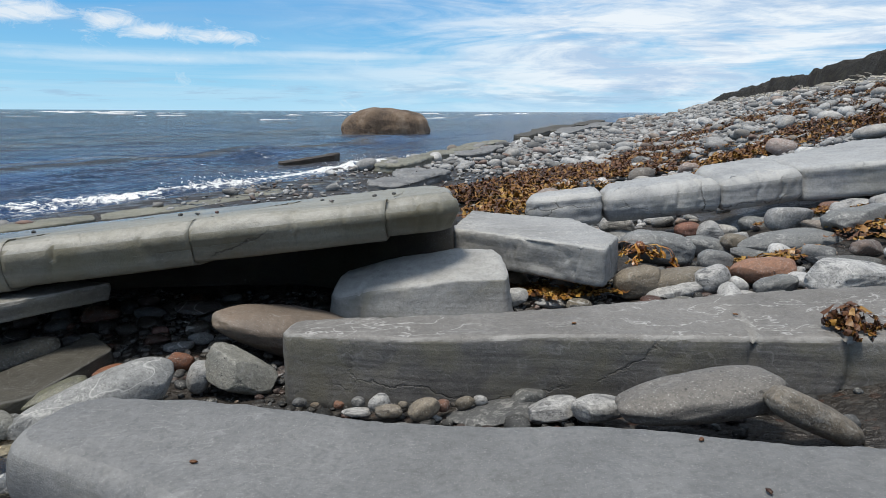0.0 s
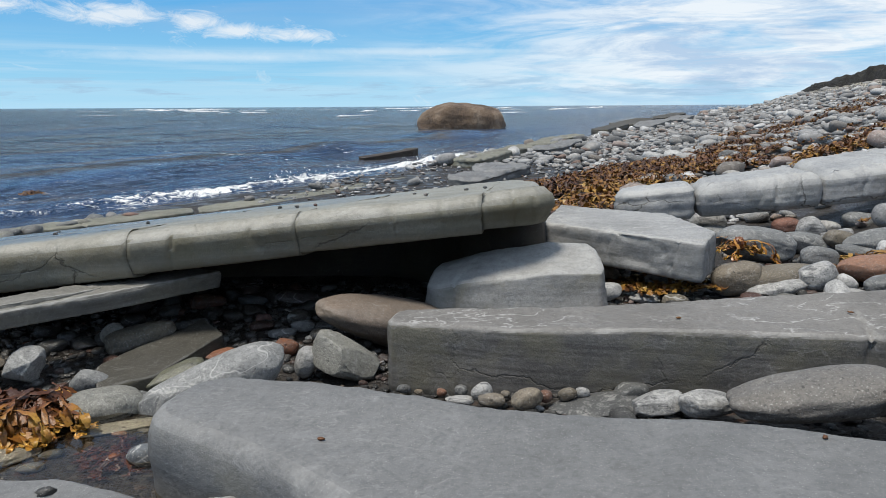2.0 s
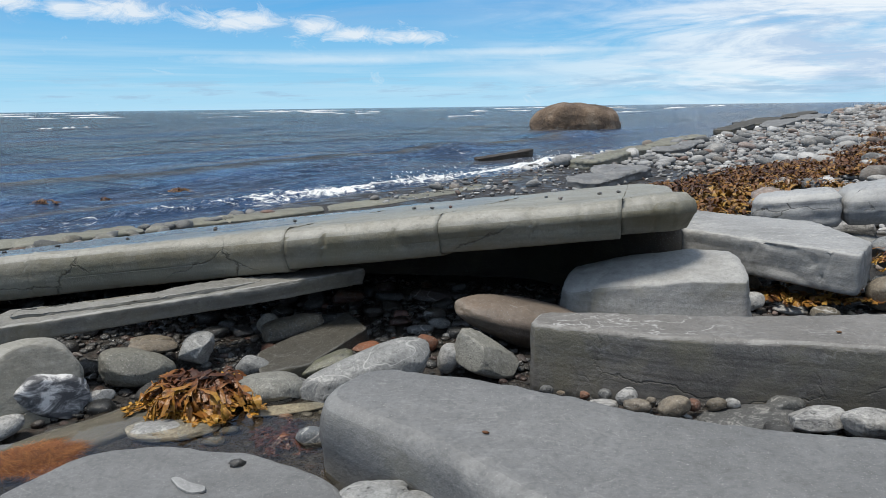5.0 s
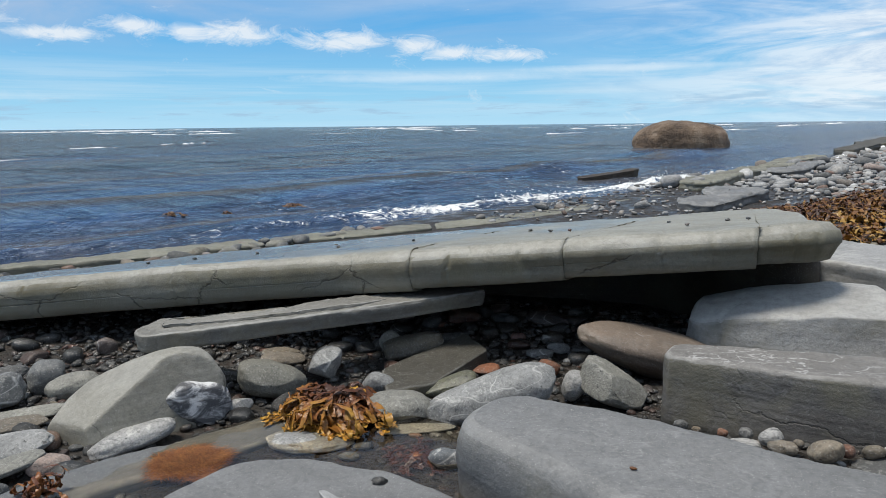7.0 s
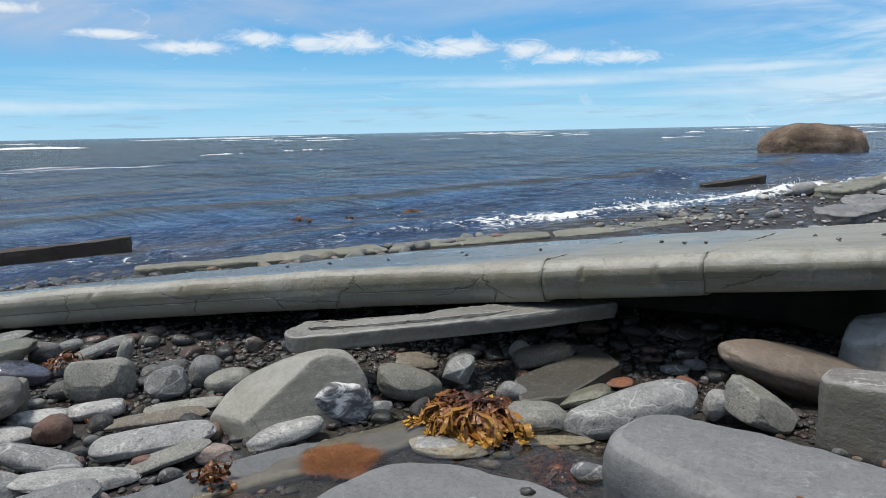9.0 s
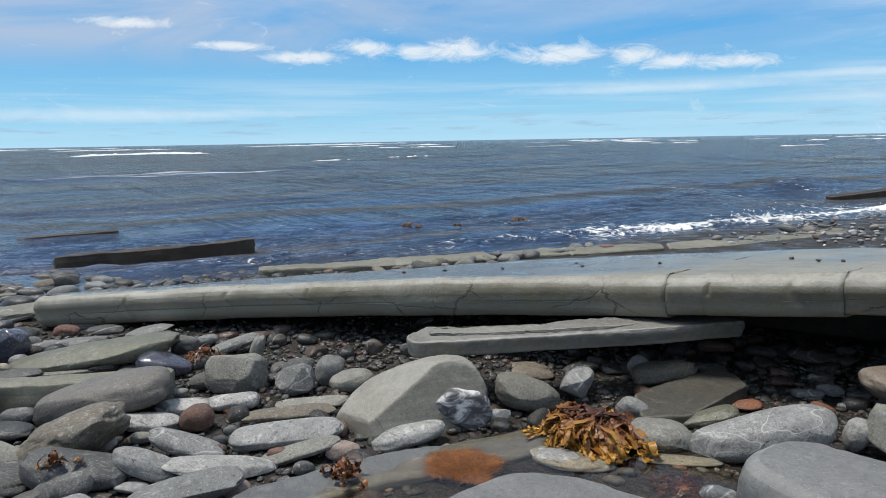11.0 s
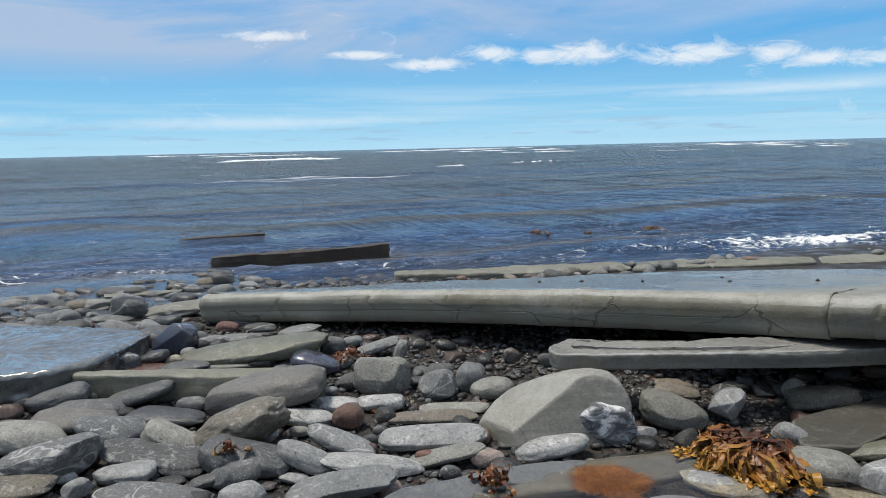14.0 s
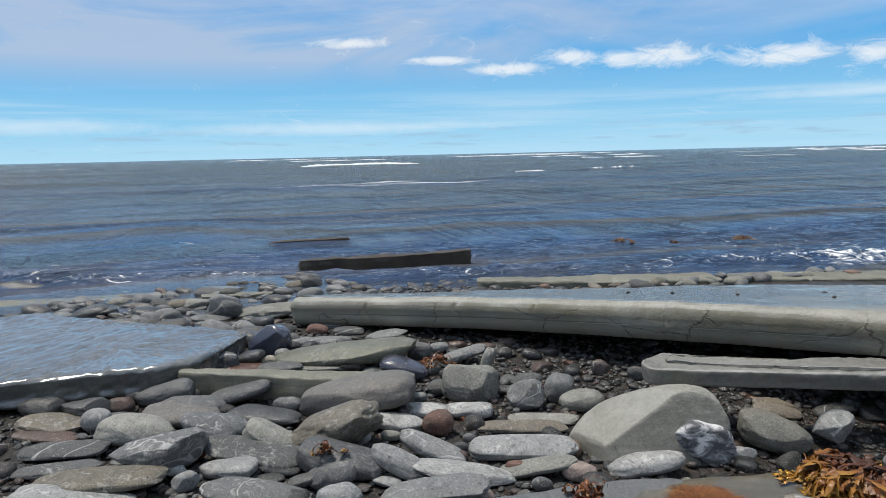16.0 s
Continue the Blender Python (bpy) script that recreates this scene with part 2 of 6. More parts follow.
BLUEROCK = slab_stone("blue_grey_pale_rock", (0.36, 0.37, 0.375), (0.24, 0.25, 0.258), 0.25, rim_light=0.5, flaked=0.3, hair=0.85)
WETROCK = slab_stone("wet_slab_rock", (0.11, 0.118, 0.12), (0.06, 0.066, 0.07), 0.2, 1.0)
BROWNROCK = slab_stone("brown_slab_rock", (0.2, 0.155, 0.12), (0.12, 0.095, 0.075), 0.2)
OLIVEROCK = slab_stone("olive_slab_rock", (0.2, 0.198, 0.155), (0.12, 0.12, 0.095), 0.4)


def cobble_stone(name, stops, marks=0.35, rough=(0.55, 0.85), blotch=0.45, least=0.45, streak=0.0, veins=0.5, coat=0.0):
    """Rounded stone: each stone takes its own tint from the ramp, with blotches, veins, streaks along its length and pits."""
    m, n = material(name)
    info = n.add("ShaderNodeObjectInfo")
    geo = n.add("ShaderNodeNewGeometry")
    rnd = n.math("FRACT", n.math("ADD", info.outputs["Random"], geo.outputs["Random Per Island"]))
    p = geo.outputs["Position"]
    c = n.ramp(rnd, *stops)
    hsv = n.add("ShaderNodeHueSaturation")
    n.link(c, hsv.inputs["Color"])
    n.link(n.math("ADD", n.math("MULTIPLY", n.math("FRACT", n.math("MULTIPLY", rnd, 17.3)), 1.05 - least), least), hsv.inputs["Value"])
    c = hsv.outputs[0]
    soft = n.noise(p, 9, 5, 0.6, 0.3)
    c = n.mix(n.math("MULTIPLY", n.ramp(soft, (0.36, 1.0), (0.56, 0.0)), 0.3), c, n.mix(0.5, c, (0.04, 0.042, 0.045)))
    blot = n.ramp(n.noise(p, 15, 7, 0.7, 0.6), (0.44, 0.0), (0.62, 1.0))
    c = n.mix(n.math("MULTIPLY", blot, blotch), c, n.mix(0.75, c, (0.05, 0.055, 0.055)))
    grit = n.noise(p, 130, 5, 0.8)
    c = n.mix(n.math("MULTIPLY", n.ramp(grit, (0.38, 1.0), (0.54, 0.0)), 0.62), c, n.mix(0.75, c, (0.025, 0.027, 0.027)))
    pale = n.math("MULTIPLY", n.ramp(n.noise(p, 30, 8, 0.75, 1.0), (0.53, 0.0), (0.6, 1.0)), n.ramp(n.noise(p, 6, 3), (0.42, 0.15), (0.58, 1.0)))
    c = n.mix(n.math("MULTIPLY", pale, marks), c, (0.6, 0.6, 0.57))
    if streak:
        long = n.noise(n.mapped(p, (0.9, 4.2, 6.0), (0.15, 0, -0.8)), 11, 6, 0.68, 0.7)
        c = n.mix(n.math("MULTIPLY", n.math("MULTIPLY", n.ramp(long, (0.50, 0.0), (0.58, 1.0)), n.ramp(n.noise(p, 5.5, 3), (0.44, 0.15), (0.56, 1.0))), streak), c, (0.085, 0.088, 0.092))
    # quartz veins on some of the stones
    vein = n.noise(n.mapped(p, (1, 0.5, 2), (0.7, 0.4, 0.3)), 6, 2, 0.4, 0.3)
    vein = n.math("MULTIPLY", n.ramp(vein, (0.490, 0.0), (0.498, 1.0), (0.502, 1.0), (0.510, 0.0)), n.math("GREATER_THAN", n.math("FRACT", n.math("MULTIPLY", rnd, 5.1)), 0.86))
    c = n.mix(n.math("MULTIPLY", vein, veins), c, (0.62, 0.62, 0.6))
    speck = n.ramp(n.noise(p, 230, 2, 0.6), (0.62, 0.0), (0.68, 1.0))
    c = n.mix(n.math("MULTIPLY", speck, 0.4), c, (0.6, 0.59, 0.56))
    pit = n.ramp(n.noise(p, 62, 3, 0.6, 0.3), (0.66, 0.0), (0.7, 1.0))
    c = n.mix(n.math("MULTIPLY", pit, 0.7), c, (0.025, 0.025, 0.025))
    h = n.math("ADD", n.noise(p, 30, 7, 0.7), n.math("MULTIPLY", n.noise(p, 170, 3, 0.6), 0.35))
    r = n.ramp(n.math("FRACT", n.math("MULTIPLY", rnd, 7.7)), (0.0, rough[0]), (1.0, rough[1]))
    finish(n, c, r, n.math("SUBTRACT", h, n.math("MULTIPLY", pit, 0.5)), 0.6, 0.009, **({"Coat Weight": coat, "Coat Roughness": 0.08} if coat else {}))
    return m


MIXED = cobble_stone("mixed_cobble", ((0.0, (0.19, 0.197, 0.197)), (0.3, (0.14, 0.144, 0.14)), (0.5, (0.28, 0.28, 0.272)), (0.68, (0.19, 0.185, 0.14)), (0.82, (0.27, 0.22, 0.16)), (0.93, (0.23, 0.12, 0.085)), (1.0, (0.42, 0.42, 0.41))))
DRY = cobble_stone("dry_beach_cobble", ((0.0, (0.62, 0.62, 0.62)), (0.2, (0.42, 0.425, 0.425)), (0.36, (0.15, 0.155, 0.16)), (0.46, (0.5, 0.5, 0.5)), (0.6, (0.7, 0.7, 0.69)), (0.8, (0.44, 0.43, 0.41)), (0.9, (0.36, 0.3, 0.25)), (0.95, (0.33, 0.2, 0.15)), (1.0, (0.64, 0.64, 0.63))), 0.45, blotch=0.5, least=0.42, streak=0.25)
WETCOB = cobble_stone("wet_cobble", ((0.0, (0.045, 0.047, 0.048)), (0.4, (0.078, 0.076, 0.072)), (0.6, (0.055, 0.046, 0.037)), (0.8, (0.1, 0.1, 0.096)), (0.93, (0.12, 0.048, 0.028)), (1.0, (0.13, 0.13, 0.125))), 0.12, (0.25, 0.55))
WHITECOB = cobble_stone("white_cobble", ((0.0, (0.5, 0.5, 0.49)), (0.5, (0.42, 0.42, 0.41)), (1.0, (0.55, 0.55, 0.54))), 0.6, blotch=0.5, least=0.8, streak=0.85)
PALECOB = cobble_stone("pale_cobble", ((0.0, (0.36, 0.365, 0.36)), (0.5, (0.30, 0.305, 0.30)), (1.0, (0.41, 0.41, 0.40))), 0.45, blotch=0.45, least=0.8, streak=0.25)
LIGHTCOB = cobble_stone("light_grey_cobble", ((0.0, (0.22, 0.227, 0.227)), (0.5, (0.18, 0.187, 0.187)), (1.0, (0.27, 0.275, 0.272))), 0.35, least=0.75)
CREAMCOB = cobble_stone("cream_cobble", ((0.0, (0.5, 0.45, 0.34)), (1.0, (0.42, 0.38, 0.29))), 0.35, blotch=0.6, least=0.9, veins=0.0)
BLUECOB = cobble_stone("wet_blue_cobble", ((0.0, (0.035, 0.047, 0.085)), (1.0, (0.05, 0.045, 0.07))), 0.05, (0.14, 0.25), 0.4, 0.9, veins=0.0, coat=0.9)
MOSSCOB = cobble_stone("damp_green_cobble", ((0.0, (0.175, 0.172, 0.115)), (1.0, (0.15, 0.152, 0.105))), 0.3, (0.35, 0.45), 0.6, 0.9, streak=0.3)
TAUPECOB = cobble_stone("taupe_cobble", ((0.0, (0.165, 0.153, 0.137)), (1.0, (0.15, 0.14, 0.128))), 0.1, blotch=0.2, least=0.9, veins=0.0)
HONEYCOB = cobble_stone("olive_tan_cobble", ((0.0, (0.185, 0.155, 0.11)), (1.0, (0.165, 0.145, 0.11))), 0.3, blotch=0.6, least=0.9)
ORANGECOB = cobble_stone("orange_cobble", ((0.0, (0.26, 0.095, 0.04)), (1.0, (0.22, 0.08, 0.035))), 0.2, blotch=0.7, least=0.9)
PINKCOB = cobble_stone("pink_speckled_cobble", ((0.0, (0.36, 0.28, 0.24)), (1.0, (0.33, 0.25, 0.21))), 0.7, blotch=0.9, least=0.9)
VEINCOB = cobble_stone("veined_blue_grey_cobble", ((0.0, (0.125, 0.14, 0.155)), (1.0, (0.14, 0.15, 0.16))), 0.75, blotch=0.8, least=0.9, streak=0.4, veins=0.4)
GREYCOB = cobble_stone("grey_cobble", ((0.0, (0.108, 0.112, 0.115)), (0.5, (0.135, 0.137, 0.136)), (1.0, (0.082, 0.086, 0.09))), 0.3, least=0.6)
OLIVECOB = cobble_stone("olive_cobble", ((0.0, (0.255, 0.252, 0.22)), (0.5, (0.29, 0.287, 0.255)), (1.0, (0.215, 0.212, 0.18))), 0.2, blotch=0.35, least=0.8)
REDCOB = cobble_stone("red_cobble", ((0.0, (0.27, 0.12, 0.08)), (0.5, (0.2, 0.1, 0.085)), (1.0, (0.34, 0.17, 0.1))), 0.15, veins=0.0)
TANCOB = cobble_stone("tan_cobble", ((0.0, (0.24, 0.19, 0.135)), (0.5, (0.2, 0.17, 0.125)), (1.0, (0.28, 0.24, 0.19))), 0.2, least=0.7)
BIGROCK = slab_stone("pale_olive_rock", (0.29, 0.282, 0.245), (0.2, 0.195, 0.168), 0.2, hair=0.4)
DARKBED = slab_stone("dark_brown_bed", (0.05, 0.034, 0.022), (0.022, 0.016, 0.012), 0.1, rim_light=0.15, flaked=0.02)
FLAKED = slab_stone("flaked_grey_rock", (0.188, 0.182, 0.173), (0.118, 0.113, 0.106), 0.4, rim_light=0.4, flaked=0.6, banded=0.8, hair=0.5)
# Olive rock with the ledge's shade put into its tone; shore beds share it.
SHADEROCK = slab_stone("shade_olive_rock", (0.06, 0.056, 0.045), (0.035, 0.033, 0.027), 0.3)
BOARD = slab_stone("granular_slab_rock", (0.215, 0.21, 0.19), (0.13, 0.128, 0.115), 0.3, rim_light=0.6, flaked=0.25)
# Near-black tones carry the shade of the gaps as well as damp grit.
SHINGLE = cobble_stone("gap_shade_shingle", ((0.0, (0.012, 0.012, 0.0115)), (0.45, (0.022, 0.02, 0.018)), (0.62, (0.045, 0.045, 0.044)), (0.78, (0.028, 0.018, 0.013)), (0.93, (0.08, 0.028, 0.016)), (1.0, (0.09, 0.09, 0.088))), 0.1, (0.4, 0.7), veins=0.2)
STRIP = slab_stone("damp_slab_rock", (0.12, 0.124, 0.124), (0.075, 0.078, 0.08), 0.2, 0.35)

# ---- shapes ----
SHORE = Vector((0.289, 0.957))    # way along the shore
RIGHT = Vector((0.957, -0.289))   # way up the beach
SEA = 0.12


def mesh_object(name, verts, faces, mat, parent=None, smooth=True):
    me = bpy.data.meshes.new(name)
    me.from_pydata([tuple(v) for v in verts], [], faces)
    me.materials.append(mat)
    me.polygons.foreach_set("use_smooth", [smooth] * len(me.polygons))
    me.update()
    ob = new(name, me)
    ob.parent = parent
    return ob


def part(name, bm, mat, parent, label=""):
    me = bpy.data.meshes.new(name)
    bm.normal_update()
    bm.to_mesh(me)
    bm.free()
    me.materials.append(mat)
    for p in me.polygons:
        p.use_smooth = True
    ob = new(name, me)
    ob.parent = parent
    return tagged(ob, label)


PROFILE_A = (-400.0, -30.0, -8.0, -6.5, -5.5, -4.5, -4.0, -3.0, -1.8, -1.0, -0.4, 0.35, 1.8, 3.8, 7.2, 7.6, 8.3, 9.2, 14.0, 500.0)
PROFILE_Z = (-6.0, -2.5, -0.3, -0.1, 0.03, 0.125, 0.145, 0.165, 0.13, 0.16, 0.22, 0.30, 0.66, 1.12, 2.15, 2.25, 2.35, 2.45, 2.7, 3.4)


def shore_shift(s):
    return 0.0006 * max(0.0, s - 70.0) ** 2


def beach_profile(x, y):
    a = RIGHT.x * x + RIGHT.y * y
    s = SHORE.x * x + SHORE.y * y
    bend = min(0.8, max(-0.9, 0.1 * (7.0 - s))) * min(1.0, max(0.0, (-a - 2.0) / 2.0))
    drop = 1.7 * (1 - math.exp(-max(0.0, s - 14.0) / 20.0)) * min(1.0, max(0.0, (4.0 - a) / 5.0))
    a += bend - shore_shift(s) - drop
    return a, float(np.interp(a, PROFILE_A, PROFILE_Z))


def ground_height(x, y):
    a, h = beach_profile(x, y)
    if a > -5.0:
        near = min(1.0, max(0.0, (a + 0.2) / 2.0))
        h += (0.012 + 0.10 * near) * noise.noise((x * 0.9, y * 0.9, 3.0)) + 0.010 * noise.noise((x * 5, y * 5, 1.0))
        if a > 6.5:
            h += min(1.0, (a - 6.5)) * 0.55 * noise.noise((x * 0.35, y * 0.35, 9.0))
    return h


def spread(lo, hi, mid, fine, n):
    """n values from lo to hi, close together (step about fine) round mid."""
    k = np.linspace(-1, 1, n)
    best = None
    for b in np.linspace(2.0, 14.0, 200):
        u = np.sinh(b * k) / np.sinh(b)
        v = np.where(u < 0, mid + u * (mid - lo), mid + u * (hi - mid))
        step = np.diff(v)[n // 2]
        if best is None or abs(step - fine) < best[0]:
            best = (abs(step - fine), v)
    return best[1]


def sheet(name, avals, svals, height, mat):
    verts, faces = [], []
    for s in svals:
        for a in avals:
            x, y = RIGHT.x * a + SHORE.x * s, RIGHT.y * a + SHORE.y * s
            verts.append((x, y, height(x, y)))
    w = len(avals)
    for j in range(len(svals) - 1):
        for i in range(w - 1):
            k = j * w + i
            faces.append((k, k + 1, k + w + 1, k + w))
    return mesh_object(name, verts, faces, mat)


def smooth_ring(points, rounds, step, corner=0.22, fine=0.0):
    """Corner-cut closed polygon, walked in even steps. fine: length to which long sides are first divided, for sharp corners."""
    p = np.array(points, float)
    if fine:
        more = []
        for a, b in zip(p, np.roll(p, -1, 0)):
            n = max(1, int(np.linalg.norm(b - a) / fine))
            more.extend(a + (b - a) * k / n for k in range(n))
        p = np.array(more)
    for _ in range(rounds):
        q = np.roll(p, -1, 0)
        p = np.stack([(1 - corner) * p + corner * q, corner * p + (1 - corner) * q], 1).reshape(-1, p.shape[1])
    q = np.vstack([p, p[:1]])
    d = np.r_[0, np.cumsum(np.linalg.norm(np.diff(q, axis=0), axis=1))]
    n = max(24, int(d[-1] / step))
    t = np.linspace(0, d[-1], n, endpoint=False)
    return np.stack([np.interp(t, d, q[:, k]) for k in range(p.shape[1])], 1)


def area(p):
    x, y = p[:, 0], p[:, 1]
    return 0.5 * np.sum(x * np.roll(y, -1) - y * np.roll(x, -1))


def slab(name, outline, top, thick, mat, edge=0.03, rounds=3, step=0.012, rough=0.012, grain=0.003, lean=0.0, cracks=(), seed=0.0, inner=14, base=None, parent=None, beds=(), corner=0.22, joints=(), fine=0.0):
    """A bed of rock: its outline seen from above, the height of its top as a function of x, y, and worn rounded edges.
    lean: metres by which the foot stands further in (an overhang) or, minus, further out. cracks: (x, y, angle in degrees, depth, width)."""
    p = smooth_ring(outline, rounds, step, corner, fine)
    for (x0, y0), (x1, y1) in joints:
        for c in outline:
            if math.hypot(c[0] - x0, c[1] - y0) < 0.01:
                k = int(np.argmin(np.linalg.norm(p - np.array(c), axis=1)))
                p[k] = c
    if area(p) < 0:
        p = p[::-1]
    tan = np.roll(p, -1, 0) - np.roll(p, 1, 0)
    tan /= np.linalg.norm(tan, axis=1)[:, None]
    out = np.stack([tan[:, 1], -tan[:, 0]], 1)
    for _ in range(6):
        out = out + np.roll(out, 1, 0) + np.roll(out, -1, 0)
        out /= np.linalg.norm(out, axis=1)[:, None]
    snug = np.ones(len(p))
    behind = np.full(len(p), -1.0)
    for (x0, y0), (x1, y1) in joints:
        # along a joint the bed is cut square, so that two blocks meet in a hairline
        d = np.array([x1 - x0, y1 - y0])
        d = d / np.linalg.norm(d)
        gap = np.abs((p - (x0, y0)) @ np.array([-d[1], d[0]]))
        close = np.clip(1 - gap / 0.05, 0, 1)[:, None]
        facing = ((out @ d) < 0)[:, None] & ((p - (x0, y0)) @ d < 0.05)[:, None]
        out = np.where(facing, out * (1 - close) - d * close, out)
        out /= np.linalg.norm(out, axis=1)[:, None]
        wall = (gap < 0.0035) & ((p - (x0, y0)) @ d > -0.01)
        snug = np.where(wall, 0.0, snug)
        behind = np.where(wall, np.maximum((p - (x0, y0)) @ d, 0.0), behind)
        out = np.where(wall[:, None], -d, out)
    mid = p.mean(0)
    u, s, vt = np.linalg.svd(p - mid, full_matrices=False)
    axis = vt[0]
    along = (p - mid) @ axis
    half = np.abs((p - mid) @ vt[1]).mean()
    lo, hi = along.min() + half * 1.1, along.max() - half * 1.1
    if lo > hi:
        lo = hi = (lo + hi) / 2
    spine = mid + np.clip(along, lo, hi)[:, None] * axis
    rings = []
    body = thick - edge * 1.3
    rings.append((edge * 0.8 + max(lean, 0), thick, 0.0))
    rings.append((lean + edge * 0.25, thick - edge * 0.12, 0.0))
    levels = sorted({1 - k / 8 for k in range(9)} | {b + o for b in beds for o in (-0.03, 0.0, 0.03)}, reverse=True)
    grooves = []
    for f in levels:
        if f in beds:
            grooves.append(len(rings))
        rings.append((lean * f, edge + (body - edge * 0.3) * f, 0.0))
    for k in range(1, 6):
        g = radians(90 * k / 5)
        rings.append((edge * (1 - math.cos(g)), edge * (1 - math.sin(g)), 0.0))
    for k in range(1, inner + 1):
        rings.append((edge, 0.0, (k / inner) ** 1.3))
    n = len(p)
    verts = []
    for number, (inset, depth, f) in enumerate(rings):
        ring = p - out * np.where(behind >= 0, np.maximum(0.0, inset - behind), inset)[:, None]
        if f:
            ring = ring * (1 - f) + spine * f
        for i in range(n):
            x, y = ring[i]
            z = top(x, y)
            deep = depth
            if behind[i] >= 0 and depth <= edge:
                smoothed = min(1.0, max(behind[i], inset) / edge)
                deep = max(depth * snug[i], edge * (1 - math.sqrt(max(0.0, 1 - (1 - smoothed) ** 2))))
            b = top(p[i, 0], p[i, 1]) - thick if base is None else base
            z = z - deep * (1 if base is None else (z - b) / thick)
            q = Vector((x + seed, y, z))
            wide = noise.noise(q * 2.6) * rough + noise.noise(q * 9.0) * rough * 0.45
            small = noise.noise(q * 34.0) * grain
            side = 1.0 if depth > edge * 0.5 else 0.0
            layer = (noise.noise((seed, x * 0.7, (z - top(p[i, 0], p[i, 1])) * 28.0)) * 0.5) * rough * 0.9 * side
            push = wide + small + layer
            dz = (wide * 0.7 + small) * (1 - side)
            push *= snug[i] if behind[i] > edge else 1.0
            cut = 0.0
            if number in grooves:
                cut = 0.014 * max(0.0, min(1.0, 0.6 + 2.2 * noise.noise((x * 1.1 + number, y * 1.1, seed))))
            for cx, cy, ang, deep, wid in cracks:
                ca, sa = math.cos(radians(ang)), math.sin(radians(ang))
                d = (x - cx) * -sa + (y - cy) * ca + noise.noise((z * 16, cx * 9, cy)) * 0.022 + noise.noise((x * 8, y * 8, cx)) * 0.02
                r = math.hypot(x - cx, y - cy)
                if r < 0.4:
                    cut = max(cut, deep * math.exp(-(d / wid) ** 2) * (1 if f == 0 else max(0, 1 - r / 0.22)))
            if side:
                x, y = x + out[i, 0] * (push - cut), y + out[i, 1] * (push - cut)
            else:
                x, y, z = x + out[i, 0] * wide * (1 - f) * snug[i], y + out[i, 1] * wide * (1 - f) * snug[i], z + dz - cut
            for (x0, y0), (x1, y1) in joints:
                g = math.exp(-(((x - x0) * (y1 - y0) - (y - y0) * (x1 - x0)) / 2.5 / 0.06) ** 2)
                if g > 0.01:
                    x += g * (0.007 * noise.noise((x0 * 5, z * 11, 1.0)) + 0.005 * noise.noise((x0 * 5, y * 3, 4.0)) + 0.004 * noise.noise((x0 * 5, z * 40, y * 9)))
            verts.append((x, y, z))
    faces = []
    for j in range(len(rings) - 1):
        for i in range(n):
            k = (i + 1) % n
            faces.append((j * n + i, j * n + k, (j + 1) * n + k, (j + 1) * n + i))
    faces.append(tuple(range(n))[::-1])
    return mesh_object(name, verts, faces, mat, parent)


def tilted(z0, gx=0.0, gy=0.0, cx=0.0, cy=0.0):
    return lambda x, y: z0 + gx * (x - cx) + gy * (y - cy)


# ---- ground and sea ----
def gravel_material():
    m, n = material("wet_gravel_ground")
    p = n.add("ShaderNodeNewGeometry").outputs["Position"]
    v = n.add("ShaderNodeTexVoronoi", Scale=55.0)
    n.link(p, v.inputs["Vector"])
    # Gravel kept near black, with shade between the stones put into it.
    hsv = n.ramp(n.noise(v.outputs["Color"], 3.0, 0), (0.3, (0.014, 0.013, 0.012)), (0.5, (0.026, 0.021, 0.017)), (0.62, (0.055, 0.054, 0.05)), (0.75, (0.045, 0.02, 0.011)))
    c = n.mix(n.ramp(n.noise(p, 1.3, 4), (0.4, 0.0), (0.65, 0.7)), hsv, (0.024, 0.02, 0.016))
    h = n.math("ADD", n.math("MULTIPLY", v.outputs["Distance"], -1.0), n.noise(p, 120, 3))
    finish(n, c, n.ramp(n.noise(p, 5, 3), (0.4, 0.3), (0.6, 0.75)), h, 0.7, 0.02)
    return m


GROUND = gravel_material()


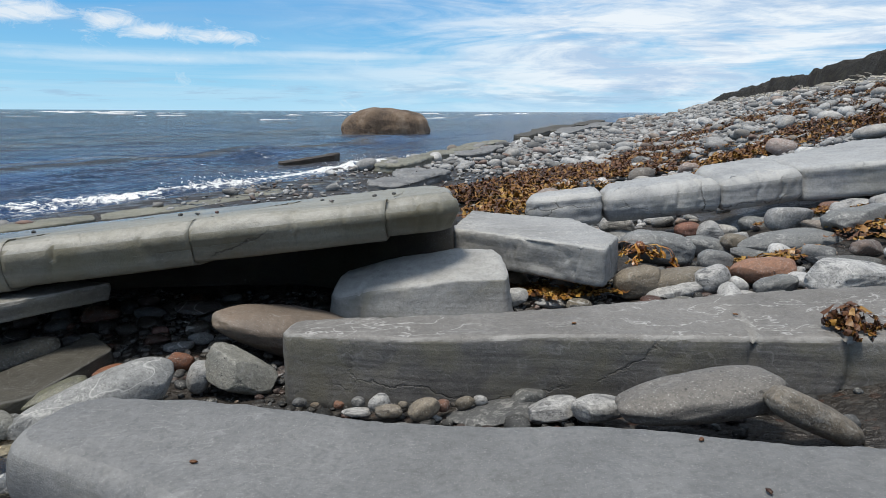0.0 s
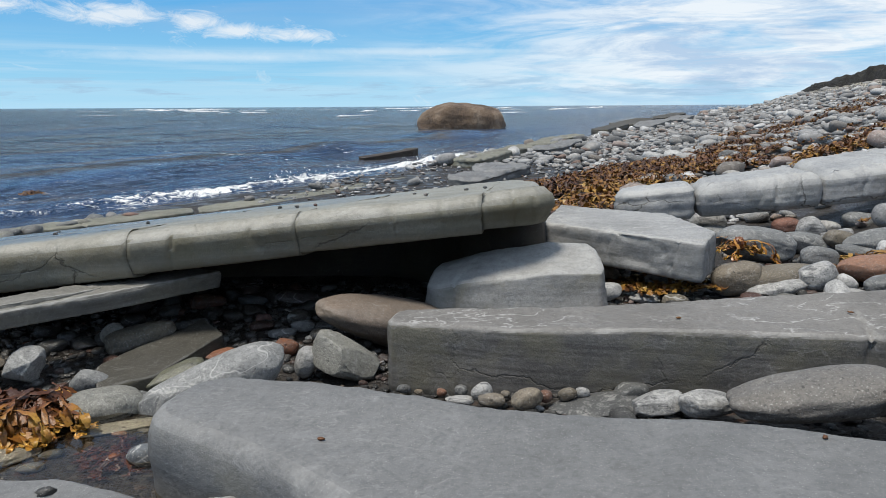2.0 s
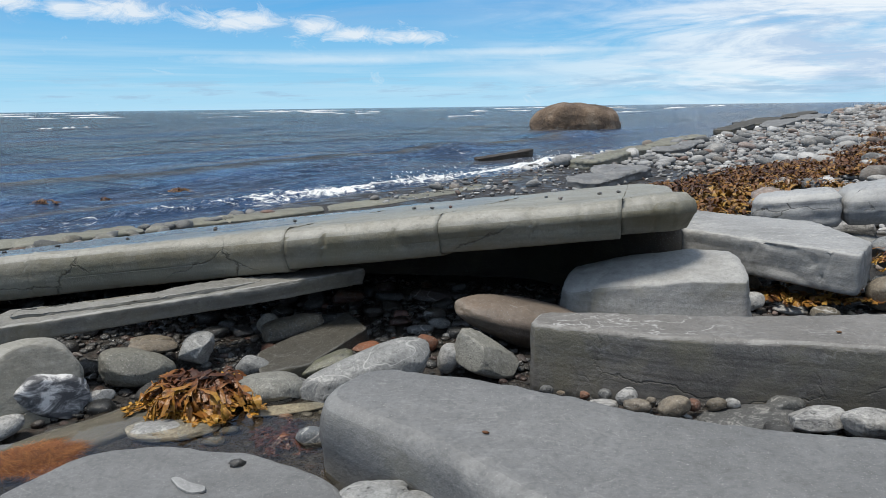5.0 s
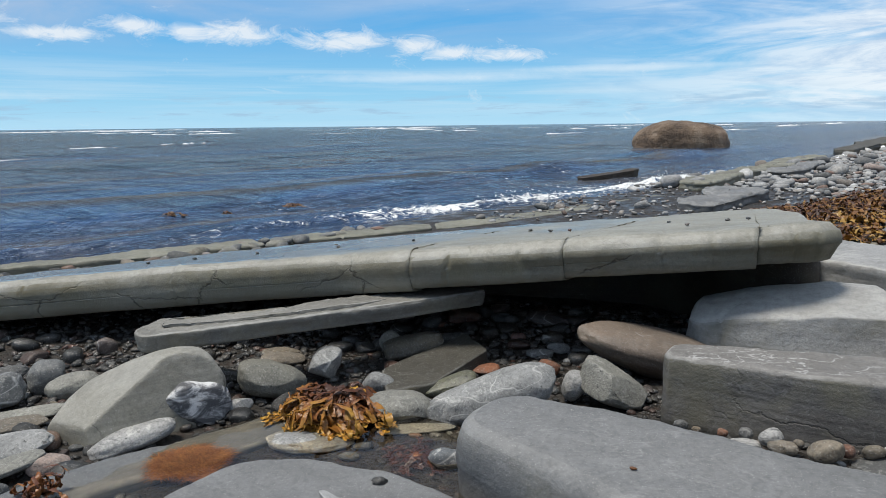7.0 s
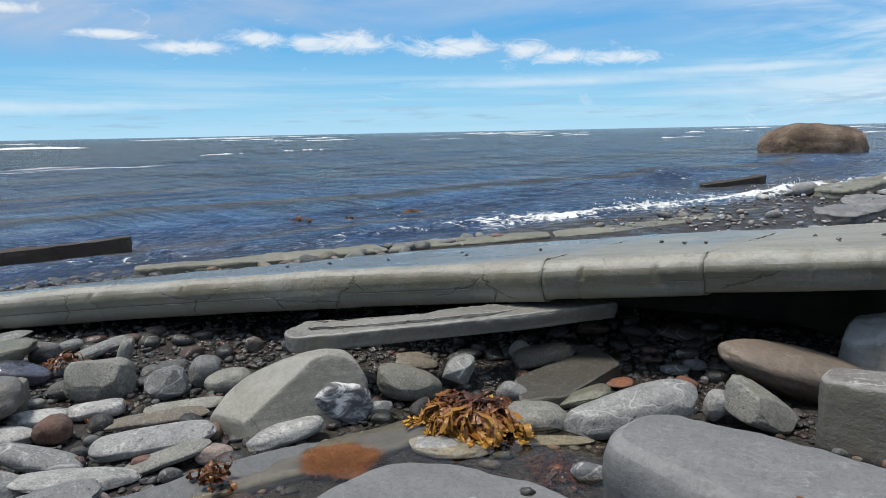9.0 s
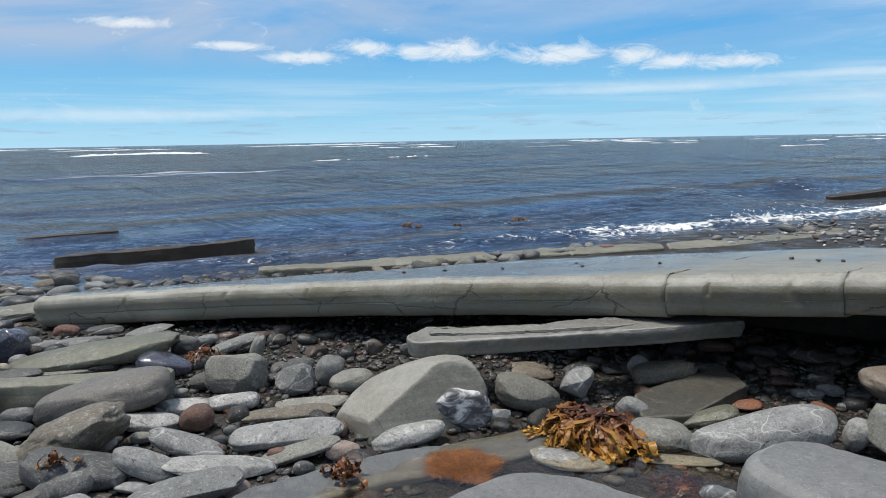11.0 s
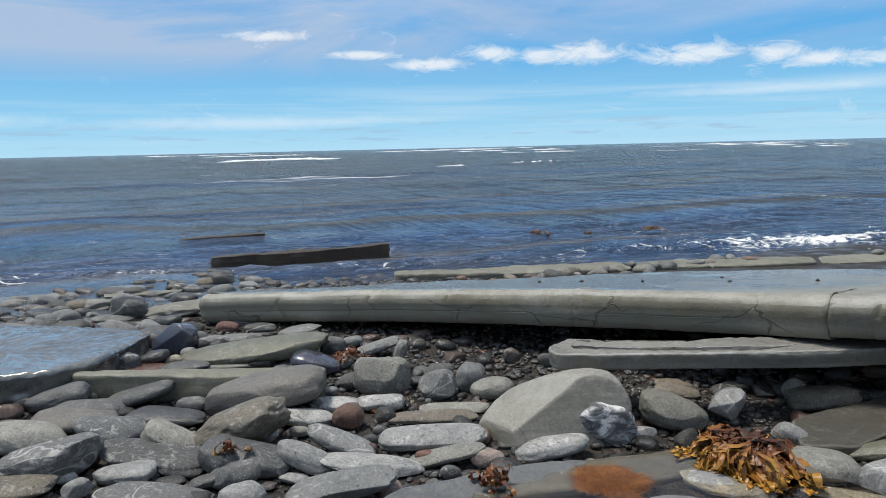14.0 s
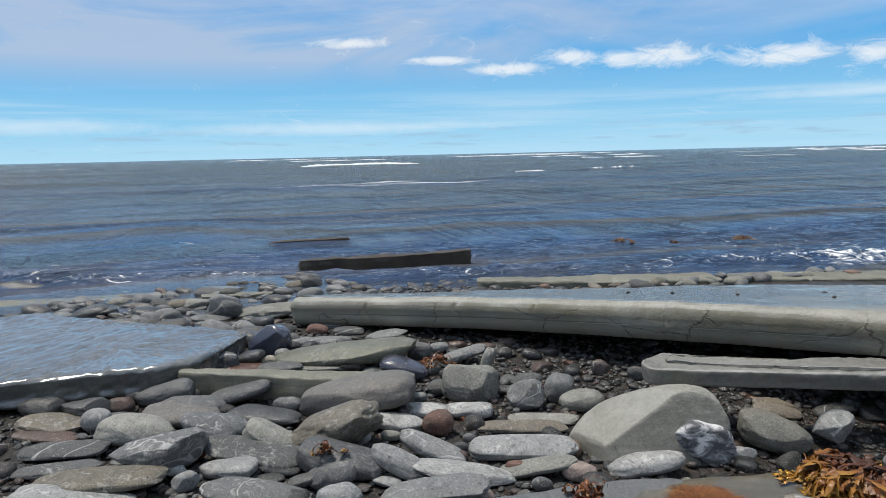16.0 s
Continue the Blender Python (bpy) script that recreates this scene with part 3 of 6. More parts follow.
def sea_material():
    m, n = material("sea_water")
    p = n.add("ShaderNodeNewGeometry").outputs["Position"]
    line = n.mapped(p, (1, 1, 1), (0, 0, 0.29))
    split = n.add("ShaderNodeSeparateXYZ")
    n.link(line, split.inputs[0])
    a, s = split.outputs[0], split.outputs[1]
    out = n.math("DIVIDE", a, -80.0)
    far = n.noise(n.mapped(line, (0.07, 0.016, 1)), 1.0, 6, 0.65)
    near = n.noise(n.mapped(line, (0.5, 0.16, 1)), 1.0, 6, 0.65, 0.4)
    patch = n.noise(n.mapped(line, (1.5, 0.6, 1)), 1.0, 9, 0.75, 0.7)
    # Sky's blue reflection and bright and dark wave faces are put into this colour.
    c = n.mix(n.ramp(far, (0.40, 0.0), (0.60, 1.0)), (0.03, 0.072, 0.165), (0.08, 0.08, 0.074))
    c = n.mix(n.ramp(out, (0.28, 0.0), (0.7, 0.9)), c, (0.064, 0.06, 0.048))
    c = n.mix(n.math("MULTIPLY", n.ramp(near, (0.50, 0.0), (0.62, 1.0)), 0.6), c, (0.085, 0.074, 0.058))
    c = n.mix(n.math("MULTIPLY", n.ramp(patch, (0.43, 1.0), (0.55, 0.0)), 0.75), c, (0.010, 0.024, 0.058))
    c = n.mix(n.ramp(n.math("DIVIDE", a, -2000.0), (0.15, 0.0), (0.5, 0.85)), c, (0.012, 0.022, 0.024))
    rows = n.noise(n.mapped(line, (0.75, 0.06, 1)), 1.0, 5, 0.6, 0.25)
    c = n.mix(n.math("MULTIPLY", n.ramp(rows, (0.36, 1.0), (0.45, 0.0)), 0.7), c, (0.012, 0.014, 0.02))
    c = n.mix(n.math("MULTIPLY", n.ramp(rows, (0.55, 0.0), (0.64, 1.0)), 0.6), c, (0.13, 0.11, 0.085))
    swell = n.noise(n.mapped(line, (0.30, 0.07, 1)), 1.0, 4, 0.5, 0.2)
    chop = n.noise(n.mapped(line, (1.0, 0.6, 1)), 1.0, 5, 0.6, 0.5)
    wave = n.noise(n.mapped(line, (2.8, 1.6, 1)), 1.0, 5, 0.62, 0.4)
    rip = n.noise(n.mapped(line, (9, 5.5, 1)), 1.0, 5, 0.62, 0.3)
    h = n.math("ADD", n.math("MULTIPLY", chop, 0.34), n.math("MULTIPLY", wave, 0.22))
    h = n.math("ADD", h, n.math("ADD", n.math("MULTIPLY", swell, 0.4), n.math("MULTIPLY", rip, 0.075)))
    ridge = n.math("SUBTRACT", a, n.math("ADD", -8.5, n.math("MULTIPLY", s, 0.09)))
    ridge = n.math("ADD", ridge, n.math("MULTIPLY", n.math("SUBTRACT", n.noise(n.mapped(line, (0.0, 0.35, 1)), 1.0, 3), 0.5), 1.1))
    face = n.ramp(n.math("ADD", n.math("MULTIPLY", ridge, 0.5), 0.5), (0.40, 0.0), (0.5, 0.9), (0.6, 0.9), (0.85, 0.0))
    face = n.math("MULTIPLY", face, n.ramp(n.math("DIVIDE", s, 24.0), (0.0, 0.85), (0.6, 1.0), (0.9, 0.0)))
    c = n.mix(n.math("MULTIPLY", face, 0.85), c, n.mix(n.ramp(patch, (0.42, 0.0), (0.6, 1.0)), (0.06, 0.05, 0.036), (0.12, 0.098, 0.06)))
    # foam: crests on the swell, and lace where the small waves break along the stones
    crest = n.ramp(n.noise(n.mapped(line, (0.10, 0.022, 1)), 1.0, 3, 0.5, 0.1), (0.67, 0.0), (0.69, 1.0))
    lace = n.ramp(n.noise(n.mapped(line, (1.6, 0.35, 1)), 1.0, 6, 0.7), (0.45, 0.0), (0.55, 1.0))
    curve = n.math("ADD", n.math("MULTIPLY", s, 0.205), n.math("MULTIPLY", n.math("MULTIPLY", s, s), -0.0036))
    off = n.math("SUBTRACT", n.math("SUBTRACT", a, curve), -6.0)
    off = n.math("ADD", off, n.math("MULTIPLY", n.math("SUBTRACT", n.noise(n.mapped(line, (0.0, 0.8, 1)), 1.0, 3), 0.5), 0.5))
    wash = n.ramp(n.math("DIVIDE", n.math("ADD", off, 1.6), 2.4), (0.0, 0.0), (0.40, 0.26), (0.58, 0.50), (0.655, 1.0), (0.70, 0.9), (0.78, 0.42), (1.0, 0.3))
    wash = n.math("MULTIPLY", wash, n.ramp(n.math("DIVIDE", s, 40.0), (0.07, 0.2), (0.13, 0.9), (0.3, 1.0), (0.42, 1.0), (0.8, 0.0)))
    live = n.noise(n.mapped(line, (0.0, 0.55, 1)), 1.0, 3, 0.6)
    froth = n.noise(n.mapped(line, (3.4, 2.2, 1)), 2.0, 10, 0.74, 1.6)
    froth = n.math("ADD", n.math("MULTIPLY", n.math("SUBTRACT", froth, 0.5), 1.7), n.math("ADD", 0.5, n.math("MULTIPLY", n.math("SUBTRACT", live, 0.5), 0.55)))
    froth = n.ramp(n.math("ADD", froth, n.math("MULTIPLY", wash, 0.40)), (0.74, 0.0), (0.88, 1.0))
    foam = n.math("MAXIMUM", n.math("MULTIPLY", crest, lace), froth)
    c = n.mix(foam, c, (0.8, 0.82, 0.82))
    r = n.mix(foam, (0.12, 0.12, 0.12), (0.8, 0.8, 0.8))
    b = finish(n, c, r, h, 1.0, 1.0, IOR=1.33)
    b.inputs["Specular IOR Level"].default_value = 0.0
    # the steep little waves hide much of the far mirror
    relief = n.add("ShaderNodeBump", Strength=1.0, Distance=1.0)
    n.link(h, relief.inputs["Height"])
    shine = n.add("ShaderNodeBsdfAnisotropic", Roughness=0.07)
    shine.inputs["Color"].default_value = (1, 1, 1, 1)
    fres = n.add("ShaderNodeFresnel", IOR=1.33)
    n.link(relief.outputs[0], shine.inputs["Normal"])
    n.link(relief.outputs[0], fres.inputs["Normal"])
    part_of = n.math("MULTIPLY", n.math("SUBTRACT", 1.0, n.math("MULTIPLY", face, 0.45)), n.math("MULTIPLY", n.math("MINIMUM", n.math("MULTIPLY", fres.outputs[0], 1.05), 0.72), n.math("SUBTRACT", 1.0, foam)))
    both = n.add("ShaderNodeMixShader")
    n.link(part_of, both.inputs[0])
    n.link(b.outputs[0], both.inputs[1])
    n.link(shine.outputs[0], both.inputs[2])
    outlet = [k for k in m.node_tree.nodes if k.type == "OUTPUT_MATERIAL"][0]
    n.link(both.outputs[0], outlet.inputs[0])
    return m


SEAWATER = sea_material()


def sea_height(x, y):
    a = RIGHT.x * x + RIGHT.y * y + 0.35 * noise.noise((x * 0.12, y * 0.12, 0.0))
    s = SHORE.x * x + SHORE.y * y
    d = max(0.0, -a - 3.6)
    grow = min(1.0, d / 3.0) / (1 + (max(0, d - 60) / 60) ** 2)
    ph = (a * 1.55 + 0.10 * s + 0.9 * noise.noise((x * 0.16, y * 0.16, 4.0)))
    crest = ((math.sin(ph) + 1) / 2) ** 3
    ph2 = a * 0.62 - 0.07 * s + 1.1
    crest2 = ((math.sin(ph2) + 1) / 2) ** 4
    h = 0.09 * crest * grow + 0.13 * crest2 * min(1, d / 6) * grow
    if d < 90:
        fade = (0.35 + 0.65 * min(1.0, d / 2.0)) * max(0.0, 1 - d / 90)
        h += fade * (0.045 * noise.noise((a * 1.5, s * 0.5, 7.0)) + 0.03 * abs(noise.noise((a * 3.1 + s * 0.4, s * 1.1, 2.0))) + 0.014 * noise.noise((a * 6.5, s * 2.6, 5.0)) + 0.008 * noise.noise((a * 13, s * 6, 1.0)))
    off = RIGHT.x * x + RIGHT.y * y - (-6.0 + 0.205 * s - 0.0036 * s * s)
    if -1.0 < off < 0.5 and s < 22:
        ridge = math.exp(-((off + 0.04) / 0.12) ** 2) * max(0.0, 0.5 + noise.noise((s * 0.55, 3.0, 1.0)))
        h += ridge * (0.06 + 0.09 * abs(noise.noise((x * 9, y * 9, 0.0))) + 0.06 * noise.noise((x * 24, y * 24, 0.0)))
    # one long low swell rolling in
    roll = RIGHT.x * x + RIGHT.y * y - (-8.5 + 0.09 * s) + 0.5 * noise.noise((s * 0.3, 8.0, 0.0))
    if -1.6 < roll < 1.2 and -6 < s < 22:
        h += 0.18 * math.exp(-(roll / (0.6 if roll < 0 else 0.34)) ** 2) * (0.75 + 0.6 * noise.noise((s * 0.25, 2.0, 5.0))) * min(1.0, (22 - s) / 6)
    return SEA + h - 0.1 * min(1.0, max(0.0, (a + 3.9) / 0.9)) * (1.0 if s < 12 else 0.0)


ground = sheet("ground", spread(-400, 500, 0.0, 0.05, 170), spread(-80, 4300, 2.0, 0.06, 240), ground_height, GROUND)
tagged(ground, "wet brown gravel and sand beach rising to a bank", "beach", kind="structure")
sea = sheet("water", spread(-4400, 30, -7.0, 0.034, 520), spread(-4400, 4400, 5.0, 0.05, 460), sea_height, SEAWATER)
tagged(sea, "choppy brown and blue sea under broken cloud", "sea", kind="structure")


def turf_material():
    m, n = material("eroded_turf_bank")
    p = n.add("ShaderNodeNewGeometry").outputs["Position"]
    c = n.ramp(n.noise(p, 1.6, 7, 0.7, 0.8), (0.38, (0.012, 0.01, 0.008)), (0.55, (0.026, 0.022, 0.015)), (0.72, (0.075, 0.07, 0.04)))
    finish(n, c, 0.95, n.noise(p, 5, 8, 0.75), 0.9, 0.3)
    return m


TURF = turf_material()


def bank_height(x, y):
    a, h = beach_profile(x, y)
    k = min(1.0, max(0.0, (a - 6.95 - 0.3 * noise.noise((x * 0.4, y * 0.4, 1.0))) / 0.35))
    lump = noise.noise((x * 0.55, y * 0.55, 5.0)) * 0.45 + noise.noise((x * 1.7, y * 1.7, 2.0)) * 0.25 + noise.noise((x * 5, y * 5, 2.0)) * 0.08
    return ground_height(x, y) - 0.25 + k * (1.0 + 0.7 * lump)


bank = sheet("bank", np.concatenate([np.linspace(6.8, 8.4, 36), np.linspace(8.5, 26.0, 50)]), spread(2.0, 150, 22.0, 0.25, 240), lambda x, y: bank_height(x, y), TURF)
tagged(bank, "dark eroded turf bank above the cobble beach", "bank", kind="structure")

# ---- beds and slabs of rock ----
def ledge_top(x, y):
    return LC[0] + LC[1] * x + LC[2] * y + LC[3] * x * y + LC[4] * x * x


LC = (0.9097, 0.0968, -0.0895, 0.0007, -0.005)
LEDGE_LINE = [(0.04, 2.42), (-0.22, 2.33), (-0.83, 2.195), (-1.38, 2.08), (-1.72, 2.02), (-2.3, 1.87), (-3.3, 1.48), (-4.15, 0.9), (-4.35, 1.3), (-3.85, 2.1), (-3.25, 3.3), (-2.2, 4.2), (-1.6, 4.3), (-0.2, 4.5), (0.05, 3.6), (0.02, 2.8)]


ledge = new("ledge")
ledge.matrix_world = Matrix.Translation((-1.5, 2.5, 0.3))
tagged(ledge, "long overhanging grey rock ledge with rounded cracked edge", "rock ledge")
JOINTS = [((-0.1985, 2.334), (-0.1725, 4.5)), ((-0.83, 2.195), (-0.733, 4.42)), ((-1.38, 2.08), (-1.5475, 4.3))]


def ledge_block(ring, thick, cracks=()):
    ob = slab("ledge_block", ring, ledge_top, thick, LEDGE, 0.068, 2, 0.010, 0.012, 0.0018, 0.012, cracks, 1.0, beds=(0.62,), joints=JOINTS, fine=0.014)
    ob.parent = ledge
    ob.matrix_parent_inverse = ledge.matrix_world.inverted()
    return ob


ledge_block([(0.045, 2.52), (0.06, 2.44), (0.0, 2.378), (-0.1, 2.352), (-0.1978, 2.334), (-0.187, 3.2), (-0.1715, 4.5), (0.0, 4.2), (0.05, 3.6), (0.02, 2.8)], 0.135, [(-0.08, 2.35, 100, 0.008, 0.006), (-0.02, 2.37, 60, 0.008, 0.006)])
ledge_block([(-0.1992, 2.332), (-0.5, 2.265), (-0.8293, 2.195), (-0.7942, 3.0), (-0.7323, 4.42), (-0.1735, 4.5), (-0.1888, 3.2)], 0.15, [(-0.5, 2.265, 88, 0.012, 0.004), (-0.36, 2.29, 60, 0.006, 0.004)])
ledge_block([(-0.8307, 2.194), (-1.1, 2.14), (-1.3793, 2.08), (-1.4487, 3.0), (-1.5468, 4.3), (-0.7337, 4.42), (-0.7956, 3.0)], 0.16, [(-1.25, 2.11, 95, 0.012, 0.004), (-1.0, 2.16, 30, 0.008, 0.005)])
ledge_block([(-1.3807, 2.0795), (-1.72, 2.02), (-2.1, 1.925), (-2.58, 1.775), (-3.0, 1.61), (-3.3, 1.48), (-3.75, 1.2), (-4.12, 0.92), (-4.17, 0.92), (-4.35, 1.3), (-3.85, 2.1), (-3.25, 3.3), (-2.465, 4.0), (-2.2, 4.2), (-1.5482, 4.3), (-1.4501, 3.0)], 0.17, [(-1.66, 2.03, 48, 0.006, 0.003), (-2.32, 1.86, 85, 0.006, 0.004), (-2.9, 1.65, 72, 0.006, 0.004), (-3.3, 1.48, 60, 0.008, 0.004), (-3.75, 1.2, 60, 0.007, 0.004)])
# Added to shut out light from behind; its near-black colour stands for shade.
backing = slab("ledge_footing", [(0.06, 2.72), (-0.2, 2.78), (-0.5, 3.2), (-0.8, 3.35), (-1.5, 3.15), (-2.3, 2.85), (-3.1, 2.35), (-3.7, 1.7), (-4.05, 1.5), (-3.75, 2.1), (-3.2, 3.2), (-2.2, 4.1), (-0.3, 4.4), (0.02, 3.6)], lambda x, y: ledge_top(x, y) - 0.13, 0.42, DARKBED, 0.02, 2, 0.04, 0.03, 0.01, seed=71.0, inner=5)
tagged(backing, "added dark rock that closes the recess under the ledge", "bedrock", kind="structure")

front = slab("flat_slab", [(-0.85, 1.23), (-0.82, 1.36), (-0.755, 1.43), (-0.46, 1.375), (-0.05, 1.25), (0.34, 1.215), (0.78, 1.11), (1.6, 0.95), (1.5, 0.45), (0.4, 0.6), (-0.1, 0.72), (-0.33, 0.87), (-0.55, 1.04), (-0.8, 1.16)], tilted(0.365, 0.035, 0.0, -0.85, 1.2), 0.24, GREY, 0.055, 2, seed=3.0)
tagged(front, "smooth flat grey slab with pale specks", "rock slab")
block = slab("long_block", [(-0.45, 1.78), (-0.09, 1.70), (0.3, 1.67), (0.75, 1.6), (1.4, 1.5), (1.5, 1.98), (1.26, 1.95), (0.65, 1.93), (0.17, 1.87), (-0.2, 1.89), (-0.42, 1.9)], tilted(0.385, 0.055, 0.05, -0.45, 1.8), 0.22, FLAKED, 0.018, 1, 0.010, 0.005, fine=0.10, cracks=[(0.76, 1.6, 78, 0.014, 0.007), (0.98, 1.57, 84, 0.014, 0.006)], seed=5.0)
tagged(block, "long grey rock block with flaked top and crack", "rock slab")
def wedge_top(x, y):
    flat = 0.468 + 0.16 * min(0.0, x - 0.05) + 0.03 * (x - 0.05) - 0.12 * max(0.0, -0.22 - x)
    return flat - 0.06 * max(0.0, min(1.0, 1 - (y - 2.36 + 0.06 * x) / 0.15)) ** 1.3


under = slab("wedge_block", [(-0.41, 2.44), (-0.38, 2.40), (-0.1, 2.345), (0.08, 2.335), (0.225, 2.34), (0.24, 2.38), (0.2, 2.56), (-0.38, 2.62)], wedge_top, 0.21, PALE, 0.02, 1, lean=-0.03, fine=0.03, seed=7.0, cracks=[(-0.31, 2.385, 60, 0.012, 0.006)])
tagged(under, "pale grey rounded block propping the ledge tip", "rock slab")
lean_slab = slab("tilted_slab", [(0.03, 2.95), (0.32, 2.70), (0.575, 2.46), (0.60, 2.455), (0.715, 2.72), (0.6, 3.15), (0.15, 3.5)], tilted(0.49, 0.02, 0.0, 0.5, 2.8), 0.15, SCARRED, 0.016, 1, 0.010, 0.009, 0.004, fine=0.05, seed=9.0, cracks=[(0.52, 2.51, 20, 0.008, 0.004), (0.3, 2.72, 100, 0.008, 0.005), (0.43, 2.6, 130, 0.008, 0.004)])
tagged(lean_slab, "pale grey slab resting on cobbles beside the ledge", "rock slab")
back = new("back_ledge")
back.matrix_world = Matrix.Translation((1.6, 4.0, 0.4))
tagged(back, "pale rounded rock ledge among beach cobbles", "rock ledge")
for k, (ring, edge, cracks) in enumerate([
        ([(0.44, 3.76), (0.65, 3.72), (0.88, 3.7), (0.9, 4.0), (0.5, 3.98)], 0.05, ()),
        ([(0.885, 3.695), (1.1, 3.67), (1.5, 3.66), (1.52, 4.15), (0.91, 4.03)], 0.085, ((1.27, 3.67, 85, 0.015, 0.008), (1.38, 3.67, 95, 0.012, 0.006), (1.2, 3.67, 80, 0.008, 0.006))),
        ([(1.508, 3.66), (1.75, 3.67), (1.96, 3.69), (2.0, 4.35), (1.53, 4.2)], 0.07, ((1.7, 3.67, 70, 0.012, 0.006), (1.82, 3.67, 110, 0.012, 0.008))),
        ([(1.97, 3.74), (2.6, 3.64), (3.8, 3.44), (4.2, 4.6), (2.7, 4.6), (2.02, 4.38)], 0.03, ())]):
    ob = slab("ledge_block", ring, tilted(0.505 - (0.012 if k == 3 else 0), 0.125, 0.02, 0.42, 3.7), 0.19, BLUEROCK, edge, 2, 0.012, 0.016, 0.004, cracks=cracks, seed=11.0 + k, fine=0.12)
    ob.parent = back
    ob.matrix_parent_inverse = back.matrix_world.inverted()

# ---- boulder in the sea ----
def lump(name, size, mat, place, turn=0.0, rough=0.12, freq=1.1, seed=0.0, cuts=5, flat=0.0):
    bm = bmesh.new()
    bmesh.ops.create_icosphere(bm, subdivisions=cuts, radius=1.0)
    for v in bm.verts:
        q = v.co * freq + Vector((seed, seed * 0.7, 0))
        f = 1 + rough * noise.noise(q) + rough * 0.5 * noise.noise(q * 2.3) + rough * 0.18 * noise.noise(q * 6) + rough * 0.06 * noise.noise(q * 17)
        co = v.co.normalized()
        k = (abs(co.x) ** 2.6 + abs(co.y) ** 2.6 + abs(co.z) ** 2.6) ** (-1 / 2.6)
        v.co = co * k * f
        v.co = Vector((v.co.x * size[0], v.co.y * size[1], v.co.z * size[2]))
    ob = part(name, bm, mat, None)
    ob.matrix_world = pose(*place, 0, 0, turn)
    return ob


def boulder_material():
    m, n = material("brown_boulder_rock")
    p = n.add("ShaderNodeNewGeometry").outputs["Position"]
    c = n.ramp(n.noise(p, 1.2, 6, 0.65, 0.5), (0.38, (0.085, 0.06, 0.042)), (0.5, (0.22, 0.15, 0.098)), (0.62, (0.33, 0.255, 0.185)))
    c = n.mix(n.math("MULTIPLY", n.noise(p, 9, 6, 0.7), 0.5), c, (0.14, 0.1, 0.07))
    z = n.add("ShaderNodeSeparateXYZ")
    n.link(p, z.inputs[0])
    barnacle = n.math("MULTIPLY", n.ramp(n.math("ADD", z.outputs[2], n.math("MULTIPLY", n.noise(p, 3, 5, 0.7), 0.5)), (0.42, 1.0), (0.52, 0.0)), n.ramp(n.noise(p, 7, 5, 0.7), (0.48, 0.0), (0.6, 1.0)))
    c = n.mix(n.math("MULTIPLY", barnacle, 0.7), c, (0.5, 0.47, 0.42))
    finish(n, c, 0.75, n.noise(p, 3.5, 9, 0.75), 0.9, 0.25)
    return m


BOULDER = boulder_material()
boulder = lump("boulder", (1.5, 1.2, 0.82), BOULDER, (-2.08, 25.2, 0.28), 4, 0.16, 0.9, 4.0)
tagged(boulder, "large rounded brown boulder standing in the sea", "boulder")

# lower beds, loose slabs and upturned edges
low = slab("low_slab", [(-1.38, 0.75), (-1.34, 1.03), (-1.15, 1.1), (-0.95, 1.125), (-0.72, 1.06), (-0.66, 0.94), (-0.75, 0.6), (-1.2, 0.55)], tilted(0.27, 0.0, 0.02, -1.0, 1.0), 0.16, GREY, 0.03, 3, seed=13.0)
slab("scar", [(-1.055, 0.959), (-1.041, 0.968), (-1.003, 0.953), (-0.966, 0.950), (-0.957, 0.933), (-0.985, 0.922), (-1.016, 0.933)], tilted(0.2745, 0.0, 0.02, -1.0, 1.0), 0.006, SCARRED, 0.002, 1, 0.006, 0.006, 0.001, seed=14.0, inner=4, fine=0.02, parent=low)
tagged(bpy.data.objects["scar"], "white chipped scar")
tagged(low, "flat grey slab with a white scar beside a pool", "rock slab")
strip = slab("wet_slab", [(-1.9, 0.55), (-1.76, 0.95), (-1.62, 1.2), (-1.46, 1.56), (-1.35, 1.58), (-1.4, 1.3), (-1.5, 1.1), (-1.66, 0.8), (-1.75, 0.45)], tilted(0.186, -0.16, 0.03, -1.6, 1.1), 0.13, STRIP, 0.03, 2, seed=15.0)
tagged(strip, "long narrow wet slab half under the pool", "rock slab")
board = slab("thin_slab", [(-2.06, 1.42), (-2.08, 1.56), (-1.75, 1.85), (-1.52, 2.14), (-1.3, 2.4), (-1.16, 2.34), (-1.42, 2.0), (-1.58, 1.82), (-1.86, 1.5), (-1.98, 1.37)], tilted(0.385, 0.015, -0.015, -1.98, 1.4), 0.062, BOARD, 0.009, 2, 0.008, 0.010, 0.004, seed=17.0, lean=0.006, fine=0.06)
flake = slab("flake", [(-2.0, 1.47), (-2.04, 1.55), (-1.75, 1.83), (-1.56, 2.08), (-1.45, 2.06), (-1.52, 1.93), (-1.66, 1.78), (-1.85, 1.575)], tilted(0.395, 0.015, -0.015, -1.98, 1.4), 0.014, BOARD, 0.004, 1, 0.008, 0.014, 0.004, seed=18.0, fine=0.05, parent=board)
tagged(board, "thin pale slab wedged under the rock ledge", "rock slab")
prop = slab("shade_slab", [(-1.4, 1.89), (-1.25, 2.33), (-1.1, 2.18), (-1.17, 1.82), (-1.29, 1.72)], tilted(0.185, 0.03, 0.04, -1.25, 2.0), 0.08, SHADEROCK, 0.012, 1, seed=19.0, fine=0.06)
tagged(prop, "flat olive slab with the ledge's shade painted in", "rock slab")
lip = new("lower_ledge")
